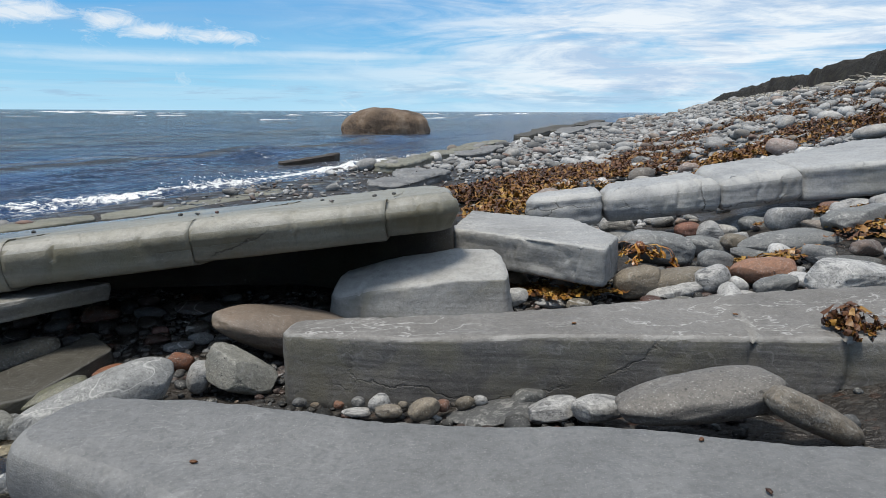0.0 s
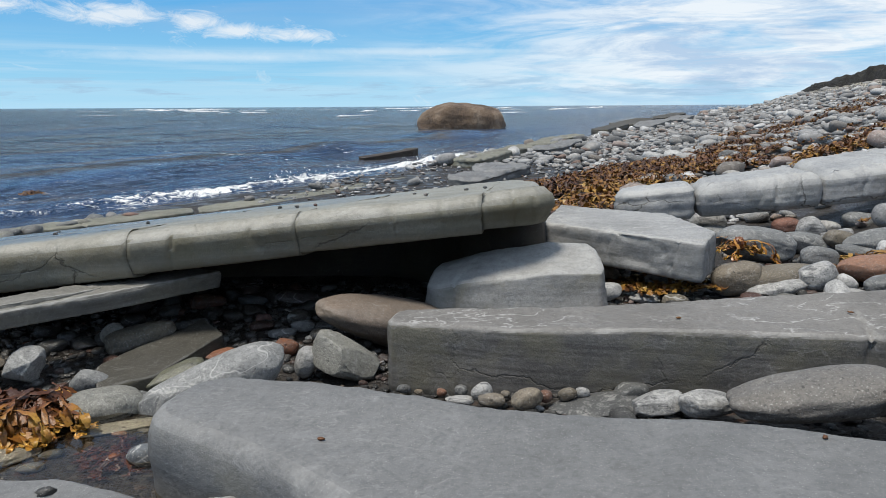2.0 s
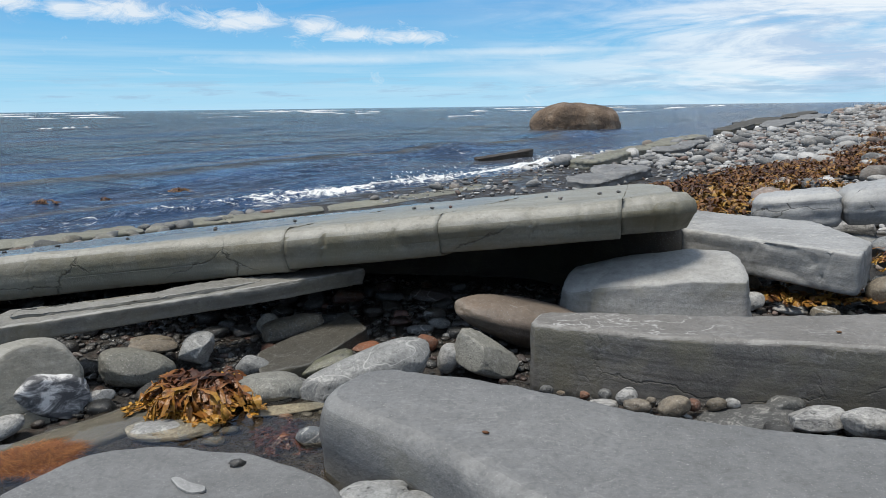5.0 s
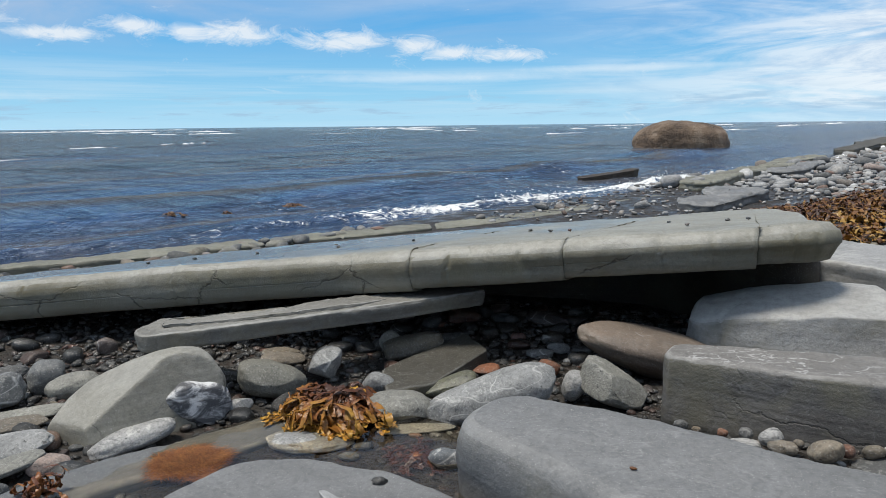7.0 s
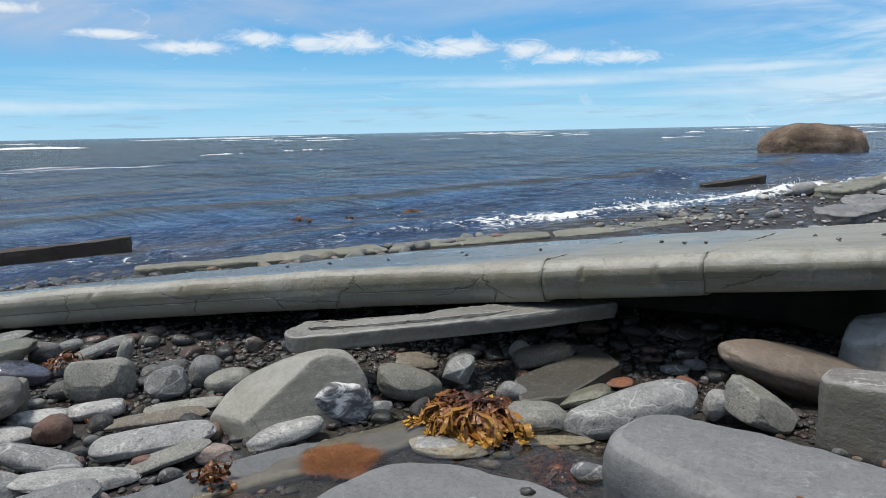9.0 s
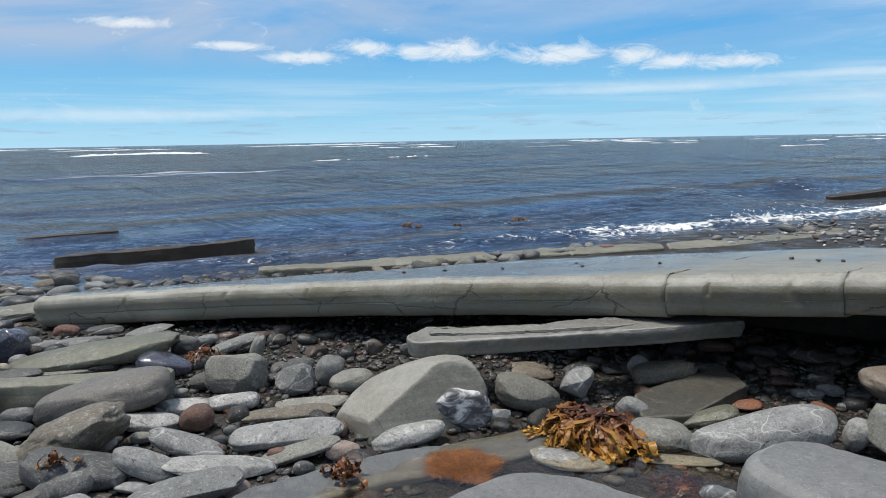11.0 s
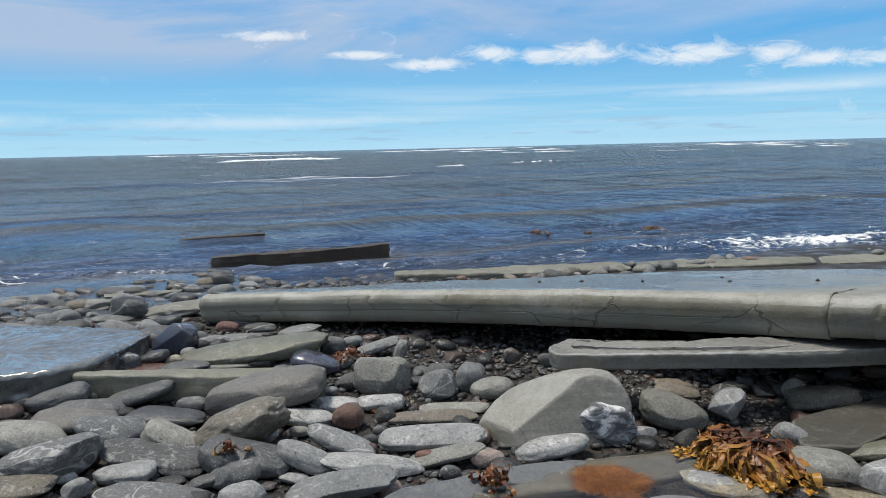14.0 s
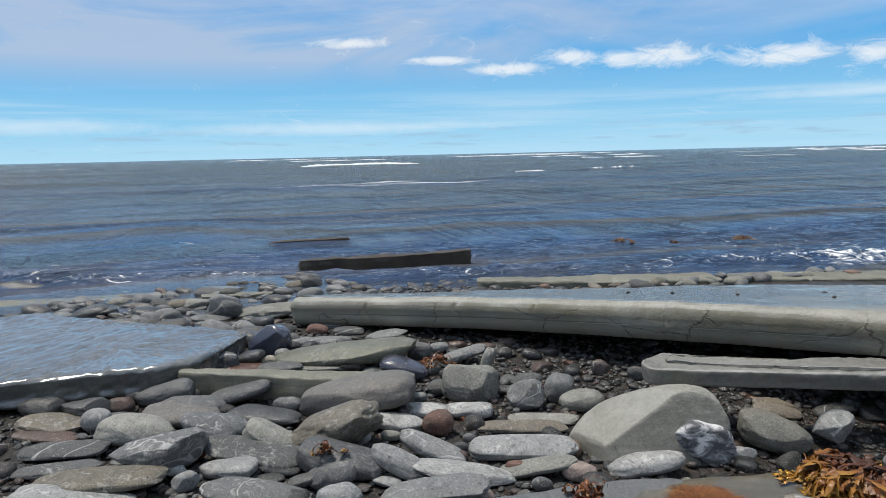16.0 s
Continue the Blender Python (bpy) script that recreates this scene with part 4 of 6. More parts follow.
lip.matrix_world = Matrix.Translation((-3.4, 4.2, 0.1))
tagged(lip, "low wet rock lip running along the water", "rock ledge")
for k, ring in enumerate(([(-4.52, 2.5), (-4.1, 3.02), (-3.82, 3.39), (-3.47, 3.97), (-3.6, 4.0), (-3.74, 4.12), (-4.1, 3.5), (-4.66, 2.6)],
                          [(-3.40, 4.07), (-3.2, 4.33), (-3.0, 4.6), (-2.62, 5.1), (-2.78, 5.42), (-3.3, 4.75), (-3.66, 4.22), (-3.52, 4.1)],
                          [(-2.6, 5.13), (-2.25, 5.6), (-1.4, 7.4), (-0.9, 8.6), (-1.1, 8.8), (-1.7, 7.5), (-2.6, 5.7), (-2.76, 5.45)])):
    ob = slab("ledge_block", ring, tilted(0.176 - 0.004 * k, 0.01, -0.01, -3.4, 4.0), 0.12, OLIVEROCK, 0.018, 1, 0.016, 0.016, 0.006, seed=21.0 + k * 0.3, fine=0.12, cracks=[(-3.9, 3.3, 140, 0.02, 0.01), (-3.1, 4.45, 140, 0.02, 0.012)])
    ob.parent = lip
    ob.matrix_parent_inverse = lip.matrix_world.inverted()
wet = slab("tilted_wet_slab", [(-5.2, -0.3), (-4.6, 0.02), (-4.2, 0.35), (-3.78, 0.58), (-3.6, 0.42), (-3.31, 0.15), (-3.47, -0.3), (-3.6, -0.9), (-4.8, -1.2)], tilted(0.285, 0.03, -0.01, -3.6, 0.2), 0.11, WETROCK, 0.02, 1, 0.016, 0.02, -0.01, seed=23.0)
tagged(wet, "broad wet slab shining with sky light", "rock slab")
bar = slab("bar_slab", [(-3.40, 0.14), (-3.34, 0.12), (-2.84, 0.66), (-2.70, 0.86), (-2.76, 0.92), (-3.0, 0.64)], tilted(0.262, -0.01, 0.0, -3.0, 0.5), 0.14, OLIVEROCK, 0.016, 1, 0.012, 0.012, seed=25.0, fine=0.08)
tagged(bar, "long olive-grey slab among beach cobbles", "rock slab")
for ring in ([(-5.85, -0.9), (-5.84, -0.47), (-5.68, 0.02), (-5.5, 0.53), (-5.68, 0.57), (-5.88, 0.03), (-6.1, -0.5), (-6.1, -0.95)], [(-5.25, 0.68), (-5.02, 1.1), (-5.12, 1.16), (-5.36, 0.72)]):
    ob = slab("tide_strip", ring, tilted(0.18, 0.02, 0.0, -5.6, 0.3), 0.12, OLIVEROCK, 0.015, 1, 0.02, 0.016, 0.006, seed=61.0)
    tagged(ob, "low wet olive rock strip at the water's edge", "rock ledge")
# upturned brown bed in the shallows
upright = slab("upturned_bed", [(-5.96, 1.68), (-5.72, 2.38), (-5.48, 3.12), (-5.62, 3.18), (-5.86, 2.42), (-6.1, 1.72)], tilted(0.246, 0.0, 0.0, -5.9, 1.7), 0.3, DARKBED, 0.012, 1, 0.02, 0.03, seed=29.0)
tagged(upright, "dark brown upturned rock bed in shallow water", "rock ledge")
upright = slab("upturned_bed", [(-7.26, 1.84), (-7.04, 2.66), (-7.16, 2.72), (-7.38, 1.88)], tilted(0.27, 0.0, 0.0), 0.3, DARKBED, 0.012, 1, 0.03, 0.012, seed=31.0)
tagged(upright, "dark upturned rock bed almost awash", "rock ledge")
upright = slab("upturned_bed", [(-2.5, 10.86), (-2.2, 11.37), (-1.78, 12.05), (-1.95, 12.2), (-2.35, 11.55), (-2.66, 10.98)], tilted(0.25, 0.04, 0.04, -1.8, 12.0), 0.4, DARKBED, 0.015, 1, 0.03, 0.02, seed=33.0)
tagged(upright, "dark brown upturned rock bed in the surf", "rock ledge")
# beds running along the shore further on
for k, (a0, s0, ln, wd, zz) in enumerate([(-3.3, 8.5, 3.4, 0.5, 0.26), (-2.9, 11.2, 3.0, 0.4, 0.27), (-3.5, 13.0, 4.2, 0.6, 0.24), (-2.4, 6.4, 1.9, 0.5, 0.245), (-3.4, 20.0, 5.0, 0.8, 0.3), (-2.6, 22.5, 8.0, 0.8, 0.32), (-3.6, 27.0, 9.0, 1.2, 0.28), (-2.2, 32.0, 9.0, 0.9, 0.34), (-3.4, 40.0, 14.0, 1.2, 0.3)]):
    rng = random.Random(k)
    ring = []
    for u in [0, 0.25, 0.5, 0.75, 1.0]:
        ring.append((a0 + rng.uniform(-0.1, 0.1), s0 + ln * u))
    for u in [1.0, 0.7, 0.4, 0.1]:
        ring.append((a0 - wd + rng.uniform(-0.2, 0.2), s0 + ln * u + 0.2))
    ring = [(RIGHT.x * a + SHORE.x * s, RIGHT.y * a + SHORE.y * s) for a, s in ring]
    ob = slab("shore_bed", ring, tilted(zz, 0.03, 0.0, *ring[0]), 0.25, GREY if k % 2 else (SHADEROCK if k > 3 else OLIVEROCK), 0.03, 1, 0.05, 0.04, 0.02, seed=40.0 + k, inner=6)
    tagged(ob, "low grey rock bed along the waterline", "rock ledge", "rock beds along the shore")

# ---- stones ----
def stone_mesh(name, size, seed, shape="r", cuts=4, mat=None):
    """A stone of half sizes size. shape: r pebble, l loaf with blunt ends, a angular with worn facets, k knobbly with hollows."""
    rng = random.Random(seed)
    bm = bmesh.new()
    bmesh.ops.create_icosphere(bm, subdivisions=cuts, radius=1.0)
    e = {"r": 2.2, "l": 2.35, "a": 2.8, "k": 2.3}[shape] + rng.uniform(0.0, 0.3)
    blunt = 3.3 if shape == "l" else e
    shift = Vector((rng.uniform(-50, 50), rng.uniform(-50, 50), rng.uniform(-50, 50)))
    amp = {"r": 0.11, "l": 0.10, "a": 0.15, "k": 0.20}[shape]
    planes = []
    for _ in range({"r": 2, "l": 2, "a": 5, "k": 2}[shape]):
        d = Vector((rng.gauss(0, 1), rng.gauss(0, 1), rng.gauss(0, 0.8))).normalized()
        planes.append((d, rng.uniform(0.68, 0.9) if shape == "a" else rng.uniform(0.8, 0.95)))
    taper, bow = rng.uniform(-0.2, 0.2), rng.uniform(-0.12, 0.12)
    for v in bm.verts:
        co = v.co.normalized()
        k = (abs(co.x) ** blunt + (abs(co.y) ** e + abs(co.z) ** e) ** (blunt / e)) ** (-1 / blunt)
        q = co * 1.1 + shift
        r = k * (1 + amp * noise.noise(q) + amp * 0.4 * noise.noise(q * 2.3) + (0.035 if shape in "ak" else 0.012) * noise.noise(q * 6.5) + 0.006 * noise.noise(q * 15))
        if shape == "k":
            r -= 0.16 * max(0.0, noise.noise(q * 2.6 + Vector((9, 4, 2))) - 0.12) + 0.10 * max(0.0, noise.noise(q * 5.5) - 0.25)
        p = co * r
        for d, limit in planes:
            over = p.dot(d) - limit
            if over > 0:
                p -= d * over * (0.9 if shape == "a" else 0.7)
        p.z += bow * (p.x * p.x - 0.4)
        f = 1 + taper * p.x
        v.co = Vector((p.x * size[0], p.y * f * size[1], p.z * f * size[2]))
    me = bpy.data.meshes.new(name)
    bm.to_mesh(me)
    bm.free()
    me.materials.append(mat)
    me.polygons.foreach_set("use_smooth", [True] * len(me.polygons))
    return me


def marble_material():
    m, n = material("marbled_cobble")
    p = n.add("ShaderNodeNewGeometry").outputs["Position"]
    c = n.ramp(n.noise(n.mapped(p, (1, 1, 2.2), (0.3, 0.5, 0.2)), 10, 7, 0.68, 0.6), (0.43, (0.075, 0.078, 0.086)), (0.5, (0.26, 0.265, 0.275)), (0.56, (0.6, 0.605, 0.61)))
    finish(n, c, 0.65, n.noise(p, 40, 6, 0.7), 0.4, 0.01)
    return m


MARBLE = marble_material()
KINDS = {
    "M": (MIXED, "rounded mottled grey cobble on the beach"),
    "G": (GREYCOB, "smooth grey cobble lying among other stones"),
    "W": (WHITECOB, "pale whitish cobble with darker marks"),
    "O": (OLIVECOB, "olive-grey rounded cobble lying on gravel"),
    "R": (REDCOB, "reddish-brown cobble lying on gravel"),
    "T": (TANCOB, "tan rounded cobble lying among stones"),
    "D": (WETCOB, "dark wet cobble lying on gravel"),
    "N": (BROWNROCK, "smooth brown boulder"),
    "S": (PALECOB, "pale grey worn cobble with fine pits"),
    "L": (LIGHTCOB, "light grey cobble lying among others"),
    "C": (CREAMCOB, "small cream speckled cobble"),
    "U": (BLUECOB, "dark blue wet cobble"),
    "V": (MOSSCOB, "greenish damp stone among cobbles"),
    "P": (TAUPECOB, "smooth taupe stone on the beach"),
    "H": (HONEYCOB, "olive-tan pitted stone on the beach"),
    "E": (ORANGECOB, "small rust-orange cobble on gravel"),
    "K": (PINKCOB, "pinkish speckled granular cobble"),
    "Y": (VEINCOB, "blue-grey cobble with pale veins"),
    "B": (MARBLE, "white and dark marbled cobble on gravel"),
}
PLACED = []
COUNT = [0]


def cobble(x, y, z, a, b, c, tip, turn, kind, shape="r", label=""):
    """One stone: its middle, half its length, depth and height, how far its end tips up, and its turn."""
    COUNT[0] += 1
    mat, words = KINDS[kind]
    size = "large " if a > 0.13 else "small " if a < 0.03 else ""
    ob = new("cobble", stone_mesh("cobble", (a * 1.0, b * 0.97, c * 0.97), COUNT[0] * 7 + 3, shape, 5 if a > 0.06 else 4 if a > 0.03 else 3, mat))
    ob.matrix_world = pose(x, y, z, 0, -tip, turn)
    PLACED.append((x, y, a, b))
    return tagged(ob, label or size + words, "stone", "cobbles on the beach")


# the big pale boulder by the pool, with its broken face
def broken_boulder():
    bm = bmesh.new()
    bmesh.ops.create_icosphere(bm, subdivisions=5, radius=1.0)
    cuts = [(Vector((0.55, -0.82, 0.12)).normalized(), 0.50), (Vector((-0.1, -0.35, 0.93)).normalized(), 0.80), (Vector((-0.75, -0.6, 0.25)).normalized(), 0.86)]
    for v in bm.verts:
        co = v.co.normalized()
        k = (abs(co.x) ** 2.5 + abs(co.y) ** 2.5 + abs(co.z) ** 2.5) ** (-1 / 2.5)
        p = co * k * (1 + 0.08 * noise.noise(co * 1.4 + Vector((3, 1, 7))))
        for d, limit in cuts:
            over = p.dot(d) - limit
            if over > 0:
                p -= d * over * 0.93
        p *= 1 + 0.012 * noise.noise(co * 7) + 0.006 * noise.noise(co * 21)
        v.co = Vector((p.x * 0.262, p.y * 0.18, p.z * 0.138))
    return bm


big = part("broken_boulder", broken_boulder(), BIGROCK, None)
big.matrix_world = pose(-1.905, 1.275, 0.185, 4, -24, 36)
tagged(big, "large olive-grey boulder with a broken darker face", "boulder")
PLACED.append((-1.86, 1.26, 0.22, 0.17))

# ---- single cobbles, nearest the walk ----
cobble(-3.510, 0.559, 0.185, 0.044, 0.027, 0.024, 5, 46, "C")
cobble(-3.682, 0.635, 0.235, 0.103, 0.072, 0.078, 12, 46, "U", "a", "dark blue-grey wet stone shining among cobbles")
cobble(-3.553, 0.370, 0.205, 0.066, 0.041, 0.052, 0, 46, "G")
cobble(-3.726, 0.445, 0.195, 0.042, 0.026, 0.038, 0, 46, "G")
cobble(-3.560, 0.485, 0.201, 0.082, 0.051, 0.032, 18, 46, "D")
cobble(-3.384, 0.574, 0.182, 0.104, 0.065, 0.023, 3, 46, "G")
cobble(-3.525, 0.407, 0.178, 0.142, 0.069, 0.015, 3, 46, "D")
cobble(-3.310, 0.860, 0.215, 0.333, 0.133, 0.043, 7, 46, "V", "l", "long greenish wet stone lying beside the ledge")
cobble(-2.750, 0.645, 0.222, 0.232, 0.116, 0.064, 11, 46, "P", "l", "large smooth taupe loaf-shaped stone")
cobble(-3.121, 0.314, 0.196, 0.124, 0.077, 0.033, 15, 46, "G", "l")
cobble(-3.098, 0.467, 0.178, 0.045, 0.028, 0.028, 0, 46, "C")
cobble(-3.116, 0.128, 0.185, 0.126, 0.088, 0.035, -3, 46, "G")
cobble(-2.933, 0.441, 0.177, 0.057, 0.035, 0.030, 0, 46, "G")
cobble(-2.873, 0.327, 0.175, 0.141, 0.071, 0.027, -2, 46, "D", "l")
cobble(-2.824, 0.134, 0.196, 0.122, 0.079, 0.049, -8, 46, "Y", "r", "blue-grey mottled veined cobble on the beach")
cobble(-2.631, 0.275, 0.190, 0.102, 0.056, 0.033, -22, 46, "O", "l")
cobble(-2.534, 0.449, 0.216, 0.158, 0.095, 0.061, 17, 46, "H", "k", "knobbly pitted tan stone with hollows")
cobble(-2.546, 0.690, 0.175, 0.113, 0.056, 0.025, -8, 46, "W", "l")
cobble(-2.578, 0.839, 0.171, 0.094, 0.058, 0.025, -3, 46, "W")
cobble(-2.728, 0.901, 0.168, 0.037, 0.023, 0.019, 0, 46, "S")
cobble(-2.424, 0.801, 0.183, 0.052, 0.050, 0.046, 0, 46, "R")
cobble(-2.487, 0.531, 0.168, 0.036, 0.023, 0.020, 25, 46, "W")
cobble(-2.344, 0.393, 0.189, 0.142, 0.085, 0.046, -8, 46, "G", "l")
cobble(-2.576, 0.198, 0.177, 0.179, 0.085, 0.026, -8, 46, "G", "l")
cobble(-2.713, 0.041, 0.164, 0.034, 0.021, 0.022, 0, 46, "E")
cobble(-2.536, 0.095, 0.167, 0.096, 0.053, 0.024, 5, 46, "S", "l")
cobble(-2.222, 0.532, 0.187, 0.093, 0.051, 0.035, -25, 46, "S")
cobble(-2.247, 0.668, 0.186, 0.111, 0.055, 0.030, -23, 46, "S", "l")
cobble(-2.085, 0.675, 0.164, 0.162, 0.059, 0.021, -6, 46, "S", "a")
cobble(-2.017, 0.527, 0.176, 0.160, 0.080, 0.030, 12, 46, "L", "a")
cobble(-2.279, 0.329, 0.178, 0.076, 0.047, 0.038, 12, 46, "G")
cobble(-2.128, 0.286, 0.179, 0.068, 0.042, 0.048, 5, 46, "S")
cobble(-2.336, 0.125, 0.162, 0.173, 0.065, 0.023, -2, 46, "G")
cobble(-2.994, 0.988, 0.203, 0.107, 0.075, 0.041, -15, 46, "U", "r", "purple-blue wet stone among cobbles")
cobble(-3.174, 1.185, 0.198, 0.065, 0.040, 0.044, 0, 46, "G")
cobble(-3.014, 1.324, 0.198, 0.113, 0.057, 0.025, 20, 46, "L", "l")
cobble(-3.200, 1.304, 0.189, 0.053, 0.033, 0.026, 10, 46, "L")
cobble(-3.576, 1.225, 0.187, 0.114, 0.071, 0.023, 8, 46, "L")
cobble(-2.771, 1.270, 0.212, 0.082, 0.049, 0.026, 72, 46, "O", "l")
cobble(-2.622, 1.085, 0.217, 0.115, 0.086, 0.076, -5, 46, "O", "a")
cobble(-2.722, 1.023, 0.179, 0.072, 0.044, 0.032, 0, 46, "M")
cobble(-2.424, 1.205, 0.198, 0.069, 0.059, 0.053, 12, 46, "L", "a")
cobble(-2.397, 1.356, 0.196, 0.060, 0.054, 0.058, 0, 46, "L", "a")
cobble(-2.275, 1.355, 0.185, 0.082, 0.051, 0.042, 6, 46, "O")
cobble(-2.573, 1.332, 0.185, 0.065, 0.040, 0.037, 5, 46, "G", "a")
cobble(-2.476, 0.970, 0.173, 0.093, 0.046, 0.028, 3, 46, "W", "l")
cobble(-2.276, 1.030, 0.162, 0.178, 0.051, 0.015, 3, 46, "T", "l")
cobble(-2.282, 1.164, 0.158, 0.128, 0.045, 0.013, 1, 46, "O", "l")
cobble(-2.112, 0.928, 0.173, 0.175, 0.079, 0.030, 5, 46, "S", "l")
cobble(-1.987, 0.880, 0.166, 0.124, 0.049, 0.017, 14, 46, "O", "l")
cobble(-1.888, 0.962, 0.165, 0.053, 0.033, 0.030, -8, 46, "K")
cobble(-1.905, 0.830, 0.157, 0.030, 0.018, 0.022, 10, 46, "G")
cobble(-2.195, 0.736, 0.159, 0.028, 0.018, 0.022, 0, 46, "R")
cobble(-2.290, 0.841, 0.160, 0.023, 0.014, 0.020, 0, 46, "G")
cobble(-2.239, 0.775, 0.161, 0.025, 0.016, 0.023, 0, 46, "G")
cobble(-2.470, 0.639, 0.160, 0.037, 0.023, 0.018, 0, 46, "O")
cobble(-2.258, 0.350, 0.149, 0.095, 0.029, 0.011, 0, 46, "D")
cobble(-2.328, 0.269, 0.163, 0.054, 0.033, 0.019, 15, 46, "D")
cobble(-2.423, 0.194, 0.152, 0.045, 0.028, 0.012, 0, 46, "D")
cobble(-2.197, 0.473, 0.152, 0.045, 0.028, 0.012, -5, 46, "S")
cobble(-2.225, 0.540, 0.153, 0.030, 0.019, 0.014, 0, 46, "G")
cobble(-2.041, 0.839, 0.156, 0.031, 0.019, 0.021, 0, 46, "R")
cobble(-3.084, 1.498, 0.182, 0.054, 0.034, 0.024, 0, 46, "D")
cobble(-2.511, 1.695, 0.189, 0.040, 0.025, 0.036, -20, 46, "D")
cobble(-2.375, 1.768, 0.183, 0.039, 0.024, 0.035, -10, 46, "D")
cobble(-3.211, 0.839, 0.183, 0.073, 0.045, 0.024, 5, 46, "D", "a")
cobble(-3.330, 0.705, 0.175, 0.169, 0.055, 0.012, 3, 46, "O", "l")
cobble(-3.110, 0.930, 0.171, 0.072, 0.045, 0.015, 0, 46, "G")
cobble(-3.890, 0.966, 0.187, 0.064, 0.039, 0.034, 0, 46, "R")
cobble(-4.062, 1.055, 0.172, 0.055, 0.034, 0.020, 0, 46, "C")
cobble(-3.802, 1.105, 0.178, 0.088, 0.054, 0.023, 0, 46, "G")
cobble(-3.696, 0.957, 0.176, 0.111, 0.069, 0.014, 3, 46, "L", "l")
cobble(-3.736, 0.836, 0.179, 0.082, 0.051, 0.022, 0, 46, "L")
cobble(-3.797, 0.779, 0.188, 0.055, 0.034, 0.033, 0, 46, "G")
cobble(-1.804, 1.157, 0.170, 0.113, 0.057, 0.029, 11, 46, "W", "l")
cobble(-1.767, 1.374, 0.207, 0.105, 0.084, 0.064, -22, 46, "B", "a")
cobble(-1.684, 1.456, 0.163, 0.049, 0.030, 0.025, 15, 46, "S", "a")
cobble(-1.823, 1.889, 0.162, 0.088, 0.055, 0.020, -6, 46, "T")
cobble(-1.677, 1.628, 0.195, 0.118, 0.088, 0.056, -14, 46, "O")
cobble(-3.418, -0.356, 0.193, 0.089, 0.055, 0.041, -5, 55, "D")
cobble(-3.312, -0.224, 0.189, 0.093, 0.065, 0.039, 3, 55, "D", "a")
cobble(-3.298, -0.103, 0.183, 0.058, 0.036, 0.034, 0, 55, "D")
cobble(-3.281, 0.066, 0.201, 0.116, 0.064, 0.042, 12, 55, "G", "l")
cobble(-3.061, 0.069, 0.181, 0.154, 0.092, 0.036, 0, 55, "P")
cobble(-3.263, -0.333, 0.178, 0.122, 0.075, 0.023, -6, 55, "H", "k")
cobble(-3.163, -0.199, 0.191, 0.055, 0.044, 0.042, 10, 55, "S")
cobble(-2.970, -0.096, 0.192, 0.136, 0.081, 0.047, -4, 55, "O")
cobble(-2.702, -0.075, 0.201, 0.156, 0.093, 0.057, 8, 55, "G", "a")
cobble(-2.995, -0.314, 0.168, 0.149, 0.068, 0.019, 3, 55, "G", "l")
cobble(-2.854, -0.349, 0.164, 0.149, 0.049, 0.015, 5, 55, "G", "l")
cobble(-2.672, -0.252, 0.173, 0.217, 0.078, 0.025, 5, 55, "H", "l")
cobble(-2.791, -0.153, 0.158, 0.054, 0.033, 0.014, 0, 55, "G")
cobble(-2.620, -0.322, 0.163, 0.176, 0.051, 0.017, -5, 55, "S", "l")
cobble(-2.363, 0.070, 0.160, 0.097, 0.053, 0.019, 5, 55, "G")
cobble(-2.625, -0.043, 0.161, 0.035, 0.022, 0.021, 0, 55, "S", "a")
cobble(-3.145, -0.093, 0.174, 0.082, 0.051, 0.019, -8, 55, "G")
cobble(-3.371, -0.039, 0.179, 0.036, 0.022, 0.027, 0, 55, "D")
cobble(-2.517, -0.033, 0.171, 0.043, 0.027, 0.027, 20, 55, "S", "a")
cobble(-3.173, -0.356, 0.166, 0.118, 0.047, 0.012, -4, 55, "D", "l")
cobble(-4.017, 1.109, 0.174, 0.128, 0.080, 0.023, 0, 55, "L", "l")
cobble(-2.682, -0.415, 0.158, 0.064, 0.040, 0.017, 0, 55, "G")
cobble(-4.607, 0.576, 0.173, 0.121, 0.075, 0.026, -3, 55, "L")
cobble(-4.621, 0.682, 0.224, 0.102, 0.063, 0.075, -20, 55, "L", "a")
cobble(-5.207, 0.031, 0.174, 0.133, 0.083, 0.040, 5, 55, "D")
cobble(-5.181, 0.301, 0.170, 0.072, 0.045, 0.043, 0, 55, "D")
cobble(-5.104, 0.507, 0.174, 0.081, 0.050, 0.047, 0, 55, "T")
cobble(-4.507, 0.919, 0.194, 0.207, 0.128, 0.041, 8, 55, "O", "a")
cobble(-6.627, 0.982, 0.026, 0.108, 0.067, 0.043, 5, 55, "D")
cobble(-6.913, 1.377, -0.026, 0.085, 0.053, 0.031, 25, 55, "D")
cobble(-5.687, 1.316, 0.096, 0.133, 0.083, 0.033, 0, 55, "G")
cobble(-5.472, 1.430, 0.124, 0.078, 0.048, 0.043, 8, 55, "T")
cobble(-5.585, 0.881, 0.131, 0.167, 0.103, 0.038, 5, 55, "L")
cobble(-6.775, -0.323, 0.121, 0.224, 0.139, 0.080, 0, 57, "D")
cobble(-5.486, 0.817, 0.146, 0.144, 0.089, 0.054, -5, 57, "G")
cobble(-5.072, 0.590, 0.171, 0.115, 0.071, 0.047, 4, 57, "O")
cobble(-5.210, -0.002, 0.173, 0.124, 0.077, 0.046, 12, 57, "D")
cobble(-5.143, 0.300, 0.166, 0.055, 0.038, 0.039, 0, 57, "O")
cobble(-5.088, 0.410, 0.164, 0.066, 0.041, 0.035, 0, 57, "G")
